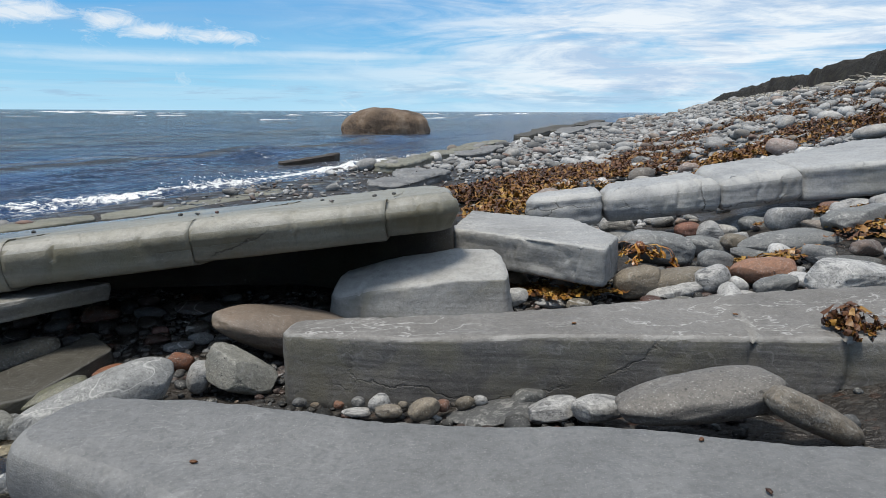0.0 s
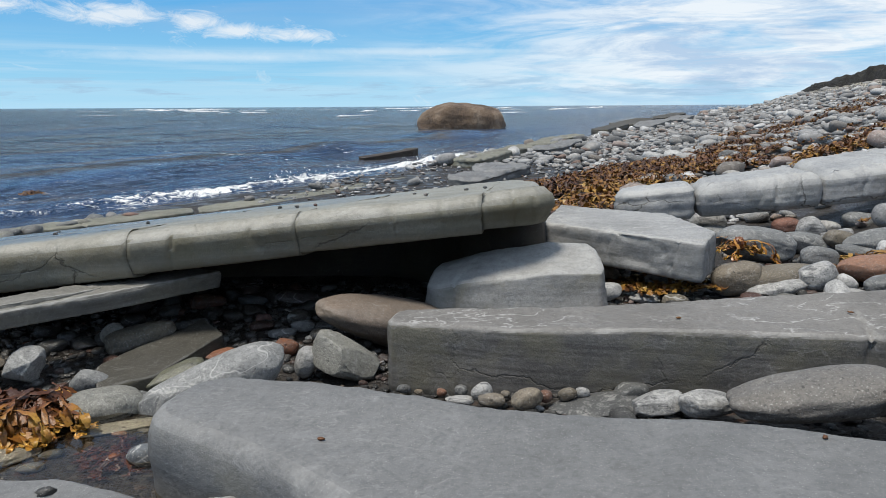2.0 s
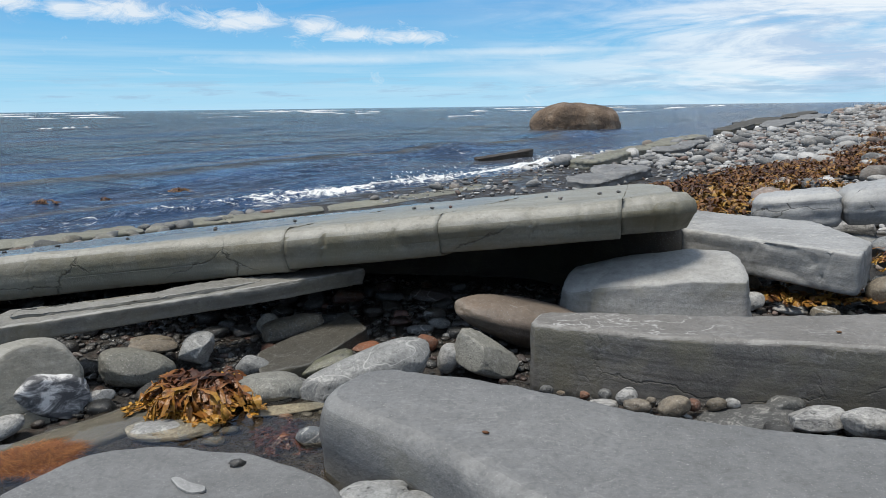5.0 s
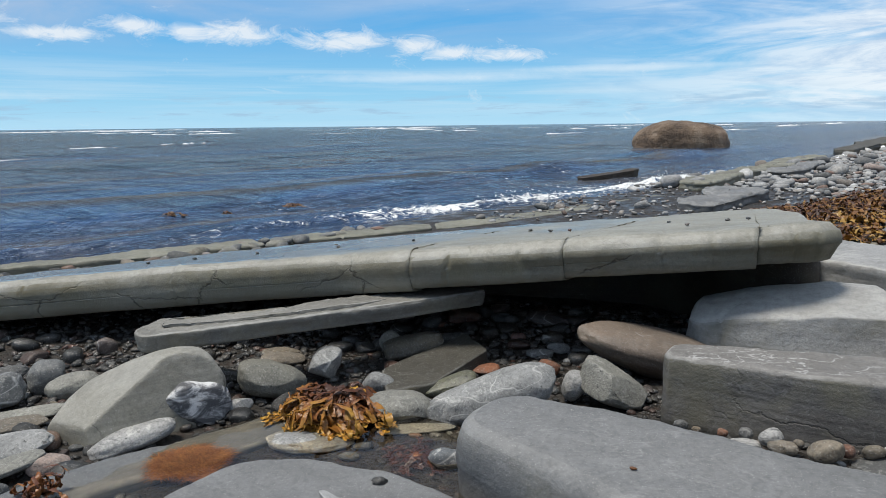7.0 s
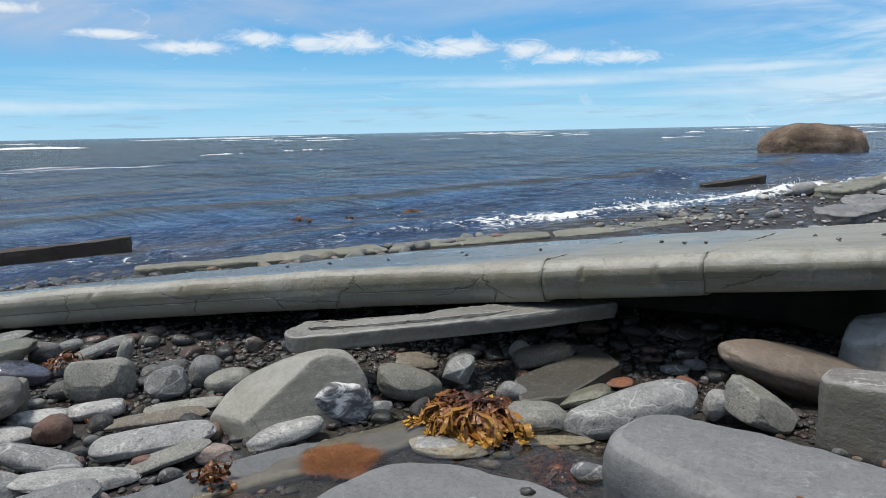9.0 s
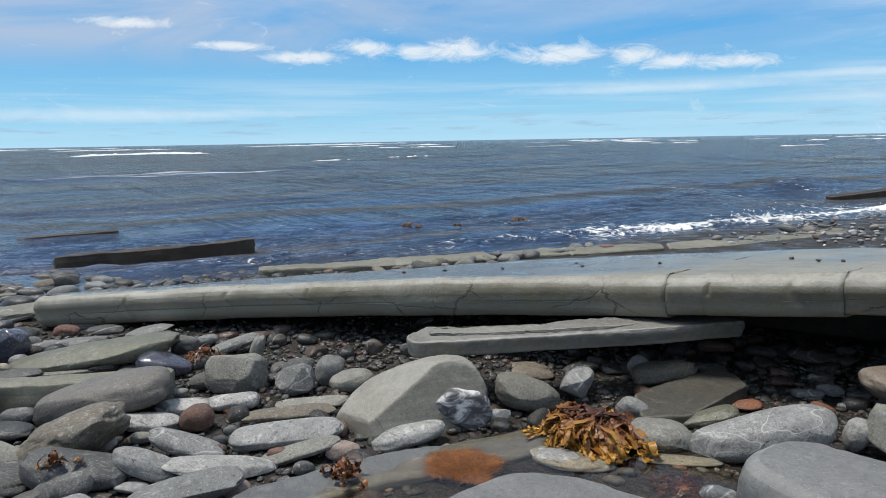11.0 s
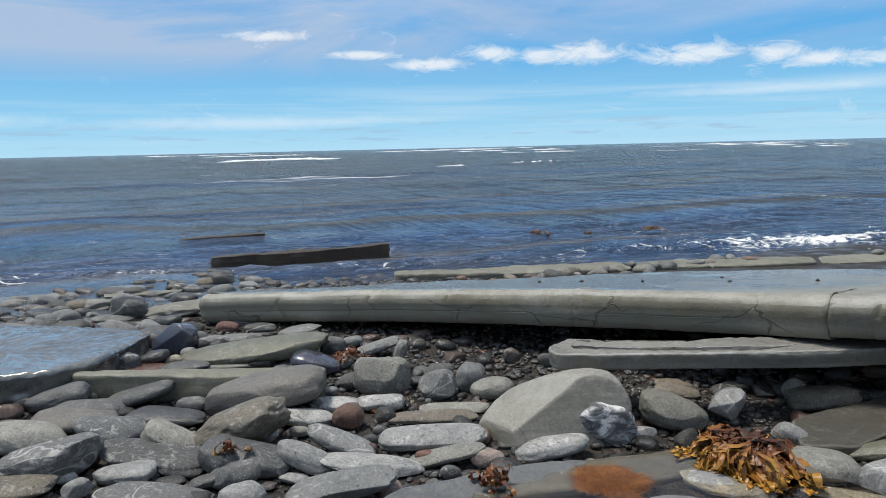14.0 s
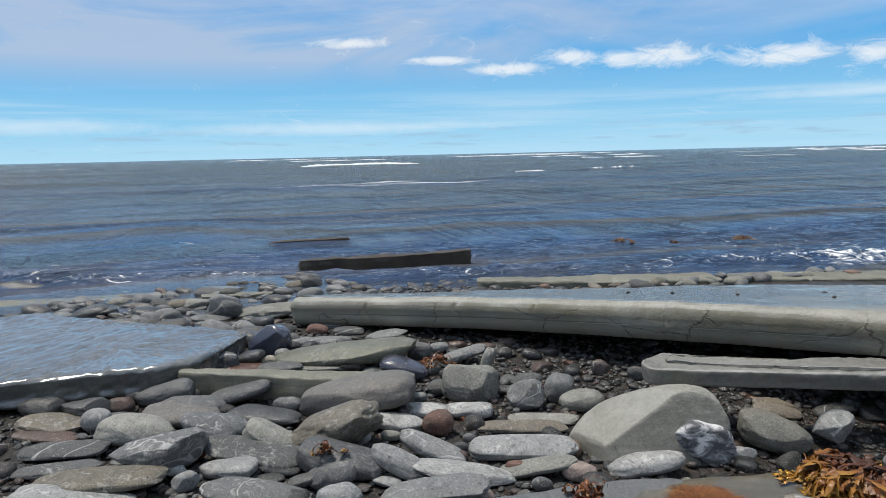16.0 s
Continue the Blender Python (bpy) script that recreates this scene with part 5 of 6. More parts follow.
cobble(-5.154, -0.395, 0.190, 0.092, 0.059, 0.061, 0, 57, "D")
cobble(-1.306, 2.389, 0.152, 0.047, 0.029, 0.024, 10, 32, "G")
cobble(-1.712, 1.422, 0.147, 0.018, 0.014, 0.013, 0, 32, "R")
cobble(-2.234, 2.275, 0.165, 0.037, 0.023, 0.016, 0, 32, "G")
cobble(-2.551, 2.118, 0.170, 0.038, 0.023, 0.017, 0, 32, "G")
cobble(-0.923, 1.727, 0.213, 0.198, 0.079, 0.063, 14, 32, "L", "l", "white folded cobble with streaked grain")
cobble(-4.618, 0.668, 0.217, 0.103, 0.064, 0.064, 0, 52, "G", "a")
cobble(-5.313, 1.374, 0.157, 0.078, 0.049, 0.049, 6, 52, "T")
cobble(-5.610, 0.882, 0.132, 0.126, 0.050, 0.039, 3, 52, "O", "l")
cobble(-5.205, 0.420, 0.172, 0.071, 0.044, 0.038, 0, 52, "G")
cobble(-5.141, 0.574, 0.165, 0.108, 0.067, 0.041, 2, 52, "T", "a")
cobble(-5.501, 0.197, 0.159, 0.080, 0.050, 0.047, 0, 52, "O")
cobble(-4.458, 0.886, 0.184, 0.100, 0.062, 0.045, 4, 52, "O")
cobble(-1.575, 1.801, 0.202, 0.063, 0.050, 0.051, 62, 27, "S", "a", "pale wedge-shaped stone standing on end")
cobble(-1.186, 1.584, 0.181, 0.105, 0.084, 0.055, 0, 27, "O")
cobble(-1.315, 1.312, 0.165, 0.117, 0.070, 0.030, -5, 27, "S", "r", "pale cobble half under the pool water")
cobble(-1.411, 2.174, 0.179, 0.118, 0.071, 0.041, 12, 27, "H", "l")
cobble(-1.507, 2.161, 0.184, 0.045, 0.028, 0.042, 40, 27, "O")
cobble(-1.344, 2.384, 0.152, 0.040, 0.025, 0.021, 0, 27, "G")
cobble(-1.133, 1.865, 0.167, 0.094, 0.047, 0.022, 18, 27, "V", "l")
cobble(-1.083, 2.098, 0.148, 0.056, 0.043, 0.012, 6, 27, "E")
cobble(-1.350, 1.785, 0.166, 0.060, 0.037, 0.034, -18, 27, "L")
cobble(-1.032, 1.647, 0.182, 0.082, 0.057, 0.039, 12, 27, "L", "a")
cobble(-1.081, 1.497, 0.155, 0.111, 0.033, 0.012, 3, 27, "O", "l")
cobble(-0.917, 1.332, 0.186, 0.048, 0.029, 0.036, -20, 27, "Y")
cobble(-1.519, 1.251, 0.142, 0.039, 0.024, 0.014, 3, 27, "L")
cobble(-1.473, 1.283, 0.141, 0.019, 0.012, 0.013, 0, 27, "G")
cobble(-1.165, 1.342, 0.158, 0.028, 0.017, 0.019, 10, 27, "G")
cobble(-1.174, 1.279, 0.158, 0.030, 0.019, 0.018, -10, 27, "G")
cobble(-1.856, 1.930, 0.164, 0.076, 0.047, 0.023, -4, 27, "T")
cobble(-0.720, 1.921, 0.201, 0.050, 0.045, 0.037, 66, 8, "S")
cobble(-0.856, 2.124, 0.170, 0.042, 0.038, 0.033, 0, 8, "E")
cobble(-0.881, 2.384, 0.161, 0.044, 0.027, 0.024, -5, 8, "L")
cobble(-0.815, 2.268, 0.154, 0.021, 0.013, 0.013, 0, 8, "S")
cobble(-0.939, 2.317, 0.154, 0.054, 0.033, 0.017, 3, 8, "L")
cobble(-0.596, 1.921, 0.217, 0.111, 0.077, 0.052, -24, 8, "O", "a", "olive-green worn block beside the long slab")
cobble(-1.386, 2.661, 0.167, 0.079, 0.049, 0.033, 3, 8, "D")
cobble(-1.209, 2.725, 0.158, 0.065, 0.040, 0.029, 0, 8, "D")
cobble(-1.022, 2.793, 0.156, 0.102, 0.063, 0.027, -5, 8, "D")
cobble(-1.341, 2.362, 0.153, 0.036, 0.022, 0.022, 0, 8, "G")
cobble(-0.785, 2.386, 0.160, 0.044, 0.027, 0.021, 0, 8, "D")
cobble(-1.209, 2.516, 0.151, 0.042, 0.026, 0.023, 0, 8, "D")
cobble(-1.084, 2.519, 0.146, 0.033, 0.020, 0.018, 0, 8, "R")
cobble(-0.640, 1.015, 0.235, 0.084, 0.060, 0.046, 12, 11, "S", "k", "whitish cobble with black cracks by the slab")
cobble(-0.500, 1.000, 0.238, 0.100, 0.062, 0.046, -5, 11, "S", "k", "whitish cobble with black cracks by the slab")
cobble(-0.521, 2.288, 0.220, 0.278, 0.170, 0.087, -17, 32, "N", "r", "smooth brown boulder lying under the ledge")
cobble(0.328, 2.925, 0.251, 0.045, 0.057, 0.058, 40, 0, "T")
cobble(0.272, 2.609, 0.261, 0.069, 0.043, 0.040, 12, 0, "W")
cobble(0.141, 2.649, 0.226, 0.073, 0.045, 0.038, 14, 0, "L")
cobble(0.428, 2.600, 0.241, 0.060, 0.037, 0.020, 0, 0, "W")
cobble(0.494, 2.731, 0.265, 0.054, 0.046, 0.047, -30, 0, "L")
cobble(0.564, 2.670, 0.253, 0.032, 0.020, 0.019, 0, 0, "W")
cobble(0.766, 2.595, 0.329, 0.106, 0.066, 0.063, 14, 0, "T")
cobble(1.079, 4.208, 0.286, 0.113, 0.070, 0.057, -5, 0, "W")
cobble(1.368, 4.407, 0.284, 0.059, 0.037, 0.023, 0, 0, "W")
cobble(1.003, 3.119, 0.360, 0.176, 0.109, 0.081, -5, 0, "L", "a")
cobble(1.040, 3.735, 0.288, 0.144, 0.089, 0.045, -4, 0, "L")
cobble(1.341, 3.684, 0.346, 0.077, 0.052, 0.053, -5, 0, "R")
cobble(1.406, 3.547, 0.355, 0.071, 0.062, 0.064, -38, 0, "W")
cobble(1.397, 3.202, 0.370, 0.070, 0.045, 0.046, -12, 0, "T")
cobble(1.284, 3.266, 0.335, 0.129, 0.080, 0.055, -14, 0, "L")
cobble(1.149, 2.814, 0.364, 0.074, 0.052, 0.053, -10, 0, "L")
cobble(0.930, 2.593, 0.342, 0.137, 0.085, 0.045, 8, 0, "T")
cobble(1.024, 2.526, 0.361, 0.069, 0.054, 0.055, 24, 0, "W")
cobble(0.906, 2.549, 0.314, 0.124, 0.077, 0.036, 12, 0, "W")
cobble(1.107, 2.482, 0.348, 0.027, 0.038, 0.038, 60, 0, "W")
cobble(1.188, 2.356, 0.377, 0.080, 0.050, 0.040, 8, 0, "L")
cobble(1.230, 2.559, 0.389, 0.126, 0.078, 0.050, 5, 0, "R")
cobble(1.428, 2.813, 0.400, 0.064, 0.040, 0.038, -14, 0, "W")
cobble(1.387, 2.962, 0.363, 0.118, 0.073, 0.030, -8, 0, "L")
cobble(1.559, 3.007, 0.411, 0.215, 0.133, 0.057, 4, 0, "L")
cobble(1.360, 2.234, 0.446, 0.148, 0.092, 0.053, 4, 0, "W", "a")
cobble(2.174, 3.509, 0.509, 0.134, 0.083, 0.040, 0, 0, "W")
cobble(1.867, 3.017, 0.511, 0.156, 0.097, 0.067, 10, 0, "L", "a")
cobble(2.095, 3.669, 0.478, 0.064, 0.040, 0.040, 0, 0, "R")
cobble(1.702, 3.658, 0.390, 0.098, 0.061, 0.046, 0, 0, "L")
cobble(1.583, 2.577, 0.420, 0.105, 0.065, 0.021, 3, 0, "M")
cobble(1.872, 3.385, 0.440, 0.071, 0.044, 0.033, 0, 0, "L")
cobble(0.550, 1.385, 0.378, 0.178, 0.088, 0.046, 10, 0, "P", "r", "large smooth flat taupe stone leaning on slab")
cobble(0.755, 1.294, 0.376, 0.107, 0.043, 0.034, -26, 0, "T", "l")
cobble(0.865, 1.357, 0.334, 0.026, 0.018, 0.017, 0, 0, "G")
cobble(-0.381, 1.713, 0.214, 0.020, 0.013, 0.013, 0, 0, "G")
cobble(-0.219, 1.678, 0.232, 0.018, 0.016, 0.015, 0, 0, "G")
cobble(-0.163, 1.646, 0.244, 0.029, 0.023, 0.022, 24, 0, "W")
cobble(-0.135, 1.622, 0.233, 0.036, 0.022, 0.017, 0, 0, "T")
cobble(-0.221, 1.647, 0.218, 0.038, 0.023, 0.009, 0, 0, "W")
cobble(-0.045, 1.601, 0.249, 0.041, 0.027, 0.026, 22, 0, "T")
cobble(0.004, 1.627, 0.247, 0.017, 0.018, 0.017, 0, 0, "R")
cobble(0.059, 1.636, 0.251, 0.026, 0.017, 0.016, 20, 0, "T")
cobble(0.100, 1.648, 0.252, 0.019, 0.013, 0.013, 0, 0, "W")
cobble(-0.100, 1.642, 0.241, 0.013, 0.011, 0.010, 0, 0, "T")
cobble(-0.020, 1.610, 0.219, 0.020, 0.012, 0.010, 0, 0, "W")
cobble(-0.341, 1.722, 0.203, 0.012, 0.008, 0.008, 0, 0, "T")
cobble(-0.274, 1.703, 0.213, 0.014, 0.011, 0.011, 0, 0, "R")
cobble(0.125, 1.607, 0.235, 0.114, 0.071, 0.012, 8, 0, "G")
cobble(0.263, 1.538, 0.279, 0.071, 0.044, 0.023, 10, 0, "W", "a")
cobble(0.365, 1.486, 0.306, 0.064, 0.040, 0.029, 4, 0, "W")
cobble(-1.095, 0.949, 0.221, 0.039, 0.024, 0.018, 0, 11, "G")
cobble(-1.065, 1.460, 0.152, 0.020, 0.012, 0.011, 0, 11, "R")
cobble(-0.621, 1.409, 0.164, 0.007, 0.006, 0.006, 0, 11, "R")

# ---- beach stones without number ----
OUTLINES = [[(0.6, 1.1), (1.6, 0.95), (1.6, 1.6), (0.7, 1.5)], [(-0.85, 1.23), (-0.755, 1.43), (0.78, 1.11), (1.6, 0.95), (1.5, 0.45), (-0.32, 0.86)], [(-0.45, 1.78), (0.75, 1.6), (1.4, 1.5), (1.5, 1.98), (-0.42, 1.9)],
            [(-0.42, 2.42), (0.2, 2.38), (0.2, 2.8), (-0.35, 2.8)], [(0.04, 2.95), (0.58, 2.45), (0.72, 2.72), (0.15, 3.5)], [(0.42, 3.75), (2.0, 3.68), (3.8, 3.4), (4.2, 4.6), (2.6, 4.6), (0.5, 3.98)],
            [(-1.38, 0.75), (-1.34, 1.03), (-0.95, 1.12), (-0.66, 0.94), (-0.75, 0.6), (-1.2, 0.55)], [(-5.2, -0.3), (-3.78, 0.58), (-3.31, 0.15), (-3.6, -0.9), (-4.8, -1.2)]]


POOL_RIM = [(-1.55, 0.95), (-1.46, 1.25), (-1.3, 1.42), (-1.1, 1.48), (-0.86, 1.48), (-0.74, 1.3), (-0.8, 1.08), (-1.3, 0.95)]


def inside(x, y, ring):
    hit = False
    for (x0, y0), (x1, y1) in zip(ring, ring[1:] + ring[:1]):
        if (y0 > y) != (y1 > y) and x < (x1 - x0) * (y - y0) / (y1 - y0) + x0:
            hit = not hit
    return hit


def blocked(x, y, margin=0.0):
    return any(inside(x, y, r) for r in OUTLINES)


def under_ledge(x, y):
    return inside(x, y, LEDGE_LINE)


def crowd(name, stones, mat, cuts, seeds, label, category):
    """Joins many stones, given as (x, y, z, a, b, c, tip, turn), into one mesh."""
    bases = []
    for s in seeds:
        me = stone_mesh("base", (1, 1, 1), s, "r" if s % 2 else "a", cuts, mat)
        v = np.empty(len(me.vertices) * 3)
        me.vertices.foreach_get("co", v)
        f = np.empty(len(me.loops), dtype=np.int32)
        me.loops.foreach_get("vertex_index", f)
        bases.append((v.reshape(-1, 3), f))
        bpy.data.meshes.remove(me)
    vs, fs, k = [], [], 0
    for i, (x, y, z, a, b, c, tip, turn) in enumerate(stones):
        v, f = bases[i % len(bases)]
        m = np.array(pose(0, 0, 0, 0, tip, turn).to_3x3())
        vs.append((v * (a, b, c)) @ m.T + (x, y, z))
        fs.append(f + k)
        k += len(v)
    vs, fs = np.vstack(vs), np.concatenate(fs)
    me = bpy.data.meshes.new(name)
    me.vertices.add(len(vs))
    me.vertices.foreach_set("co", vs.ravel())
    me.loops.add(len(fs))
    me.loops.foreach_set("vertex_index", fs)
    n = len(fs) // 3
    me.polygons.add(n)
    me.polygons.foreach_set("loop_start", np.arange(0, n * 3, 3, dtype=np.int32))
    me.polygons.foreach_set("use_smooth", np.ones(n, dtype=bool))
    me.update(calc_edges=True)
    me.validate()
    me.materials.append(mat)
    return tagged(new(name, me), label, category, kind="stuff")


rng = random.Random(11)
SINGLES = list(PLACED)
# cobbles that fill in between the larger ones
shapes = [stone_mesh("cobble", (1.0, rng.uniform(0.6, 0.85), rng.uniform(0.4, 0.62)), 300 + k, "r" if k % 3 else "a", 3, (SHINGLE, MIXED, GREYCOB)[k % 3]) for k in range(14)]
made = 0
more, more_dark = [], []
for _ in range(16000):
    x, y = rng.uniform(-5.4, 0.9), rng.uniform(-0.9, 3.0)
    a = rng.choice((0.009, 0.012, 0.014, 0.017, 0.022, 0.05))
    g = ground_height(x, y)
    if g < 0.05 or blocked(x, y) or inside(x, y, POOL_RIM) or math.hypot(x + 0.3, y + 0.2) < 0.5 or (x > -1.7 and y < 0.9 and x > -1.35 + 0.5 * (0.6 - y) ** 2):
        continue
    if any(abs(x - px) < 0.4 and math.hypot(x - px, y - py) < (pa + pb) * 0.4 + a * 0.6 for px, py, pa, pb in PLACED):
        continue
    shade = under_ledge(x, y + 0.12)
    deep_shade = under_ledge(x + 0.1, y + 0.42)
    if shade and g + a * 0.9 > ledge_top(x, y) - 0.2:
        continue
    # Wet stones near the ledge also carry its shade in their tone.
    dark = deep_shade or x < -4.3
    PLACED.append((x, y, a, a * 0.7))
    if dark or made >= 120 or not -3.6 < x < -1.0:
        (more_dark if dark else more).append((x, y, g + a * 0.26, a, a * rng.uniform(0.6, 0.85), a * rng.uniform(0.4, 0.6), rng.uniform(-14, 14), rng.uniform(0, 360)))
        continue
    ob = new("cobble", shapes[made % 14])
    ob.matrix_world = pose(x, y, g + a * 0.26, 0, rng.uniform(-14, 14), rng.uniform(0, 360)) @ Matrix.Scale(a, 4)
    tagged(ob, "small rounded beach cobble between larger stones", "stone", "cobbles on the beach")
    made += 1
crowd("small_cobbles", [p for k, p in enumerate(more) if k % 6 == 0], MIXED, 3, range(540, 552), "small mixed cobbles filling gaps on the beach", "stones")
crowd("small_cobbles", [p for k, p in enumerate(more) if k % 6], SHINGLE, 3, range(552, 560), "small damp cobbles toned dark as shade in beach gaps", "stones")
crowd("small_cobbles", more_dark, WETCOB, 3, range(560, 570), "small wet cobbles by the water, shade-darkened by the ledge", "stones")

# wet cobbles standing in the shallow water
shoal = []
while len(shoal) < 150:
    x, y = rng.uniform(-5.7, -3.75), rng.uniform(-0.3, 1.75)
    a = rng.choice((0.04, 0.05, 0.06, 0.075, 0.1))
    if blocked(x, y) or under_ledge(x, y) or ground_height(x, y) < 0.04:
        continue
    if any(math.hypot(x - px, y - py) < (pa + pb) * 0.4 + a * 0.7 for px, py, pa, pb in SINGLES) or any(math.hypot(x - p[0], y - p[1]) < (a + p[3]) * 0.6 for p in shoal):
        continue
    c = a * rng.uniform(0.4, 0.6)
    shoal.append((x, y, max(ground_height(x, y) + c * 0.7, 0.168), a, a * rng.uniform(0.55, 0.8), c, rng.uniform(-12, 12), rng.uniform(20, 90)))
crowd("shoal_cobbles", [p for k, p in enumerate(shoal) if k % 3], WETCOB, 3, range(580, 590), "dark wet cobbles standing in shallow water", "stones")
crowd("shoal_cobbles", [p for k, p in enumerate(shoal) if k % 3 == 0], LIGHTCOB, 3, range(590, 598), "grey cobbles standing in shallow water", "stones")

# pebbles
peb = []
while len(peb) < 9500:
    x, y = rng.uniform(-5.0, 1.6), 3.1 - 4.6 * rng.random() ** 1.25
    g = ground_height(x, y)
    if g < 0.08 or blocked(x, y) or (x > -1.5 and y < 0.8) or inside(x, y, POOL_RIM):
        continue
    a = 0.006 + 0.018 * rng.random() ** 2
    peb.append((x, y, g + a * 0.3, a, a * rng.uniform(0.6, 0.9), a * rng.uniform(0.4, 0.7), rng.uniform(-20, 20), rng.uniform(0, 360)))
crowd("pebbles", [p for k, p in enumerate(peb) if not under_ledge(p[0], p[1] + 0.35) and k % 10 == 0], MIXED, 2, range(500, 512), "mixed small pebbles between the cobbles", "pebbles")
crowd("pebbles", [p for k, p in enumerate(peb) if not under_ledge(p[0], p[1] + 0.35) and k % 10], SHINGLE, 2, range(512, 520), "fine shingle toned dark as shade between the cobbles", "pebbles")
# The ledge's shade is put into these pebbles' tone as well.
crowd("pebbles", [p for p in peb if under_ledge(p[0], p[1] + 0.35)], WETCOB, 2, range(520, 530), "small wet pebbles shade-darkened under the ledge", "pebbles")

# the cobble beach rising to the bank
far = []
for lo, hi, cell in ((2.2, 9.0, 0.105), (9.0, 24.0, 0.11), (24.0, 60.0, 0.17), (60.0, 125.0, 0.36)):
    s = lo
    while s < hi:
        a0 = -4.3
        while a0 < 6.85:
            a = a0 + rng.uniform(-0.5, 0.5) * cell
            t = s + rng.uniform(-0.5, 0.5) * cell
            a0 += cell
            aa = a + shore_shift(t)
            x, y = RIGHT.x * aa + SHORE.x * t, RIGHT.y * aa + SHORE.y * t
            g = ground_height(x, y)
            if g < SEA - 0.02 or blocked(x, y) or under_ledge(x, y) or y < 2.9 and x < 0.9:
                continue
            if rng.random() < (0.35 if a < -2.0 else 0.34):
                continue
            r = cell * rng.choice((0.24, 0.3, 0.4, 0.5, 0.7)) * (2.3 if rng.random() < 0.07 else 1.0)
            if a < -1.2 and t < 9:
                # few and small stones lie between the ledge and the water
                r *= 0.48
                if t < 4.6 + 1.2 * rng.random() or rng.random() < 0.3:
                    continue
            if t < 9 and any(math.hypot(x - px, y - py) < (pa + pb) * 0.4 + r * 0.6 for px, py, pa, pb in SINGLES if abs(py - y) < 0.5):
                continue
            c = r * rng.uniform(0.32, 0.62)
            far.append((x, y, g + c * 0.8, r, r * rng.uniform(0.5, 0.85), c, rng.uniform(-18, 18), rng.uniform(0, 360)))
        s += cell
# the beach goes on behind the walk
s = -9.0
while s < 4.0:
    cell = 0.15 if s > -2.5 else 0.22
    a0 = -4.6
    while a0 < 8.0:
        a, t = a0 + rng.uniform(-0.5, 0.5) * cell, s + rng.uniform(-0.5, 0.5) * cell
        a0 += cell
        x, y = RIGHT.x * a + SHORE.x * t, RIGHT.y * a + SHORE.y * t
        g = ground_height(x, y)
        seen = (-5.4 < x < 0.9 and -0.9 < y < 3.0 and not (x > -1.5 and y < 0.8)) or (t > 2.2 and a > -4.3)
        if seen or g < SEA - 0.02 or blocked(x, y) or under_ledge(x, y) or rng.random() < 0.1:
            continue
        if any(abs(x - px) < 0.3 and math.hypot(x - px, y - py) < (pa + pb) * 0.5 + 0.04 for px, py, pa, pb in PLACED):
            continue
        r = cell * rng.choice((0.32, 0.4, 0.5, 0.62))
        far.append((x, y, g + r * 0.2, r, r * rng.uniform(0.5, 0.9), r * rng.uniform(0.3, 0.55), rng.uniform(-14, 14), rng.uniform(0, 360)))
    s += cell
low = [p for p in far if RIGHT.x * p[0] + RIGHT.y * p[1] < -0.9]
far = [p for p in far if RIGHT.x * p[0] + RIGHT.y * p[1] >= -0.9]
crowd("cobble_beach", [p for p in low if p[1] >= 5.5], DRY, 2, range(780, 796), "pale grey cobbles along the lower beach", "stones")
crowd("cobble_beach", [p for p in low if p[1] < 5.5], MIXED, 2, range(740, 756), "grey cobbles along the lower beach", "stones")
crowd("cobble_beach", [p for p in far if p[1] < 5], DRY, 3, range(700, 716), "pale dry cobbles covering the rising beach", "stones")
crowd("cobble_beach", [p for p in far if 5 <= p[1] < 30], DRY, 2, range(720, 740), "pale dry cobbles covering the middle beach", "stones")
crowd("cobble_beach", [p for p in far if p[1] >= 30], DRY, 1, range(760, 780), "pale dry cobbles covering the distant beach", "stones")

# bleached sticks washed up under the bank
verts, faces = [], []
for _ in range(520):
    t = rng.uniform(14, 90)
    a = rng.uniform(5.6, 7.0)
    x, y = RIGHT.x * a + SHORE.x * t, RIGHT.y * a + SHORE.y * t
    ln, w, q = rng.uniform(0.15, 0.6), rng.uniform(0.010, 0.024), rng.uniform(0, 6.28)
    p0 = Vector((x, y, ground_height(x, y) + 0.12))
    p1 = p0 + Vector((math.cos(q) * ln, math.sin(q) * ln, rng.uniform(-0.1, 0.3) * ln))
    side, up = Vector((-math.sin(q), math.cos(q), 0)) * w, Vector((0, 0, w))
    bent = (p0 + p1) / 2 + side * rng.uniform(-3, 3) + up * rng.uniform(0, 3)
    k = len(verts)
    for c, f in ((p0, 1.0), (bent, 0.8), (p1, 0.4)):
        verts.extend([c - side * f, c + up * f, c + side * f, c - up * f])
    for j in range(2):
        for i in range(4):
            faces.append((k + j * 4 + i, k + j * 4 + (i + 1) % 4, k + j * 4 + 4 + (i + 1) % 4, k + j * 4 + 4 + i))
m, n = material("bleached_wood")
finish(n, n.ramp(n.noise(n.add("ShaderNodeNewGeometry").outputs["Position"], 9, 4), (0.4, (0.4, 0.37, 0.31)), (0.6, (0.6, 0.57, 0.5))), 0.85)
tagged(mesh_object("driftwood_sticks", verts, faces, m), "bleached sticks washed up below the bank", "driftwood", kind="stuff")

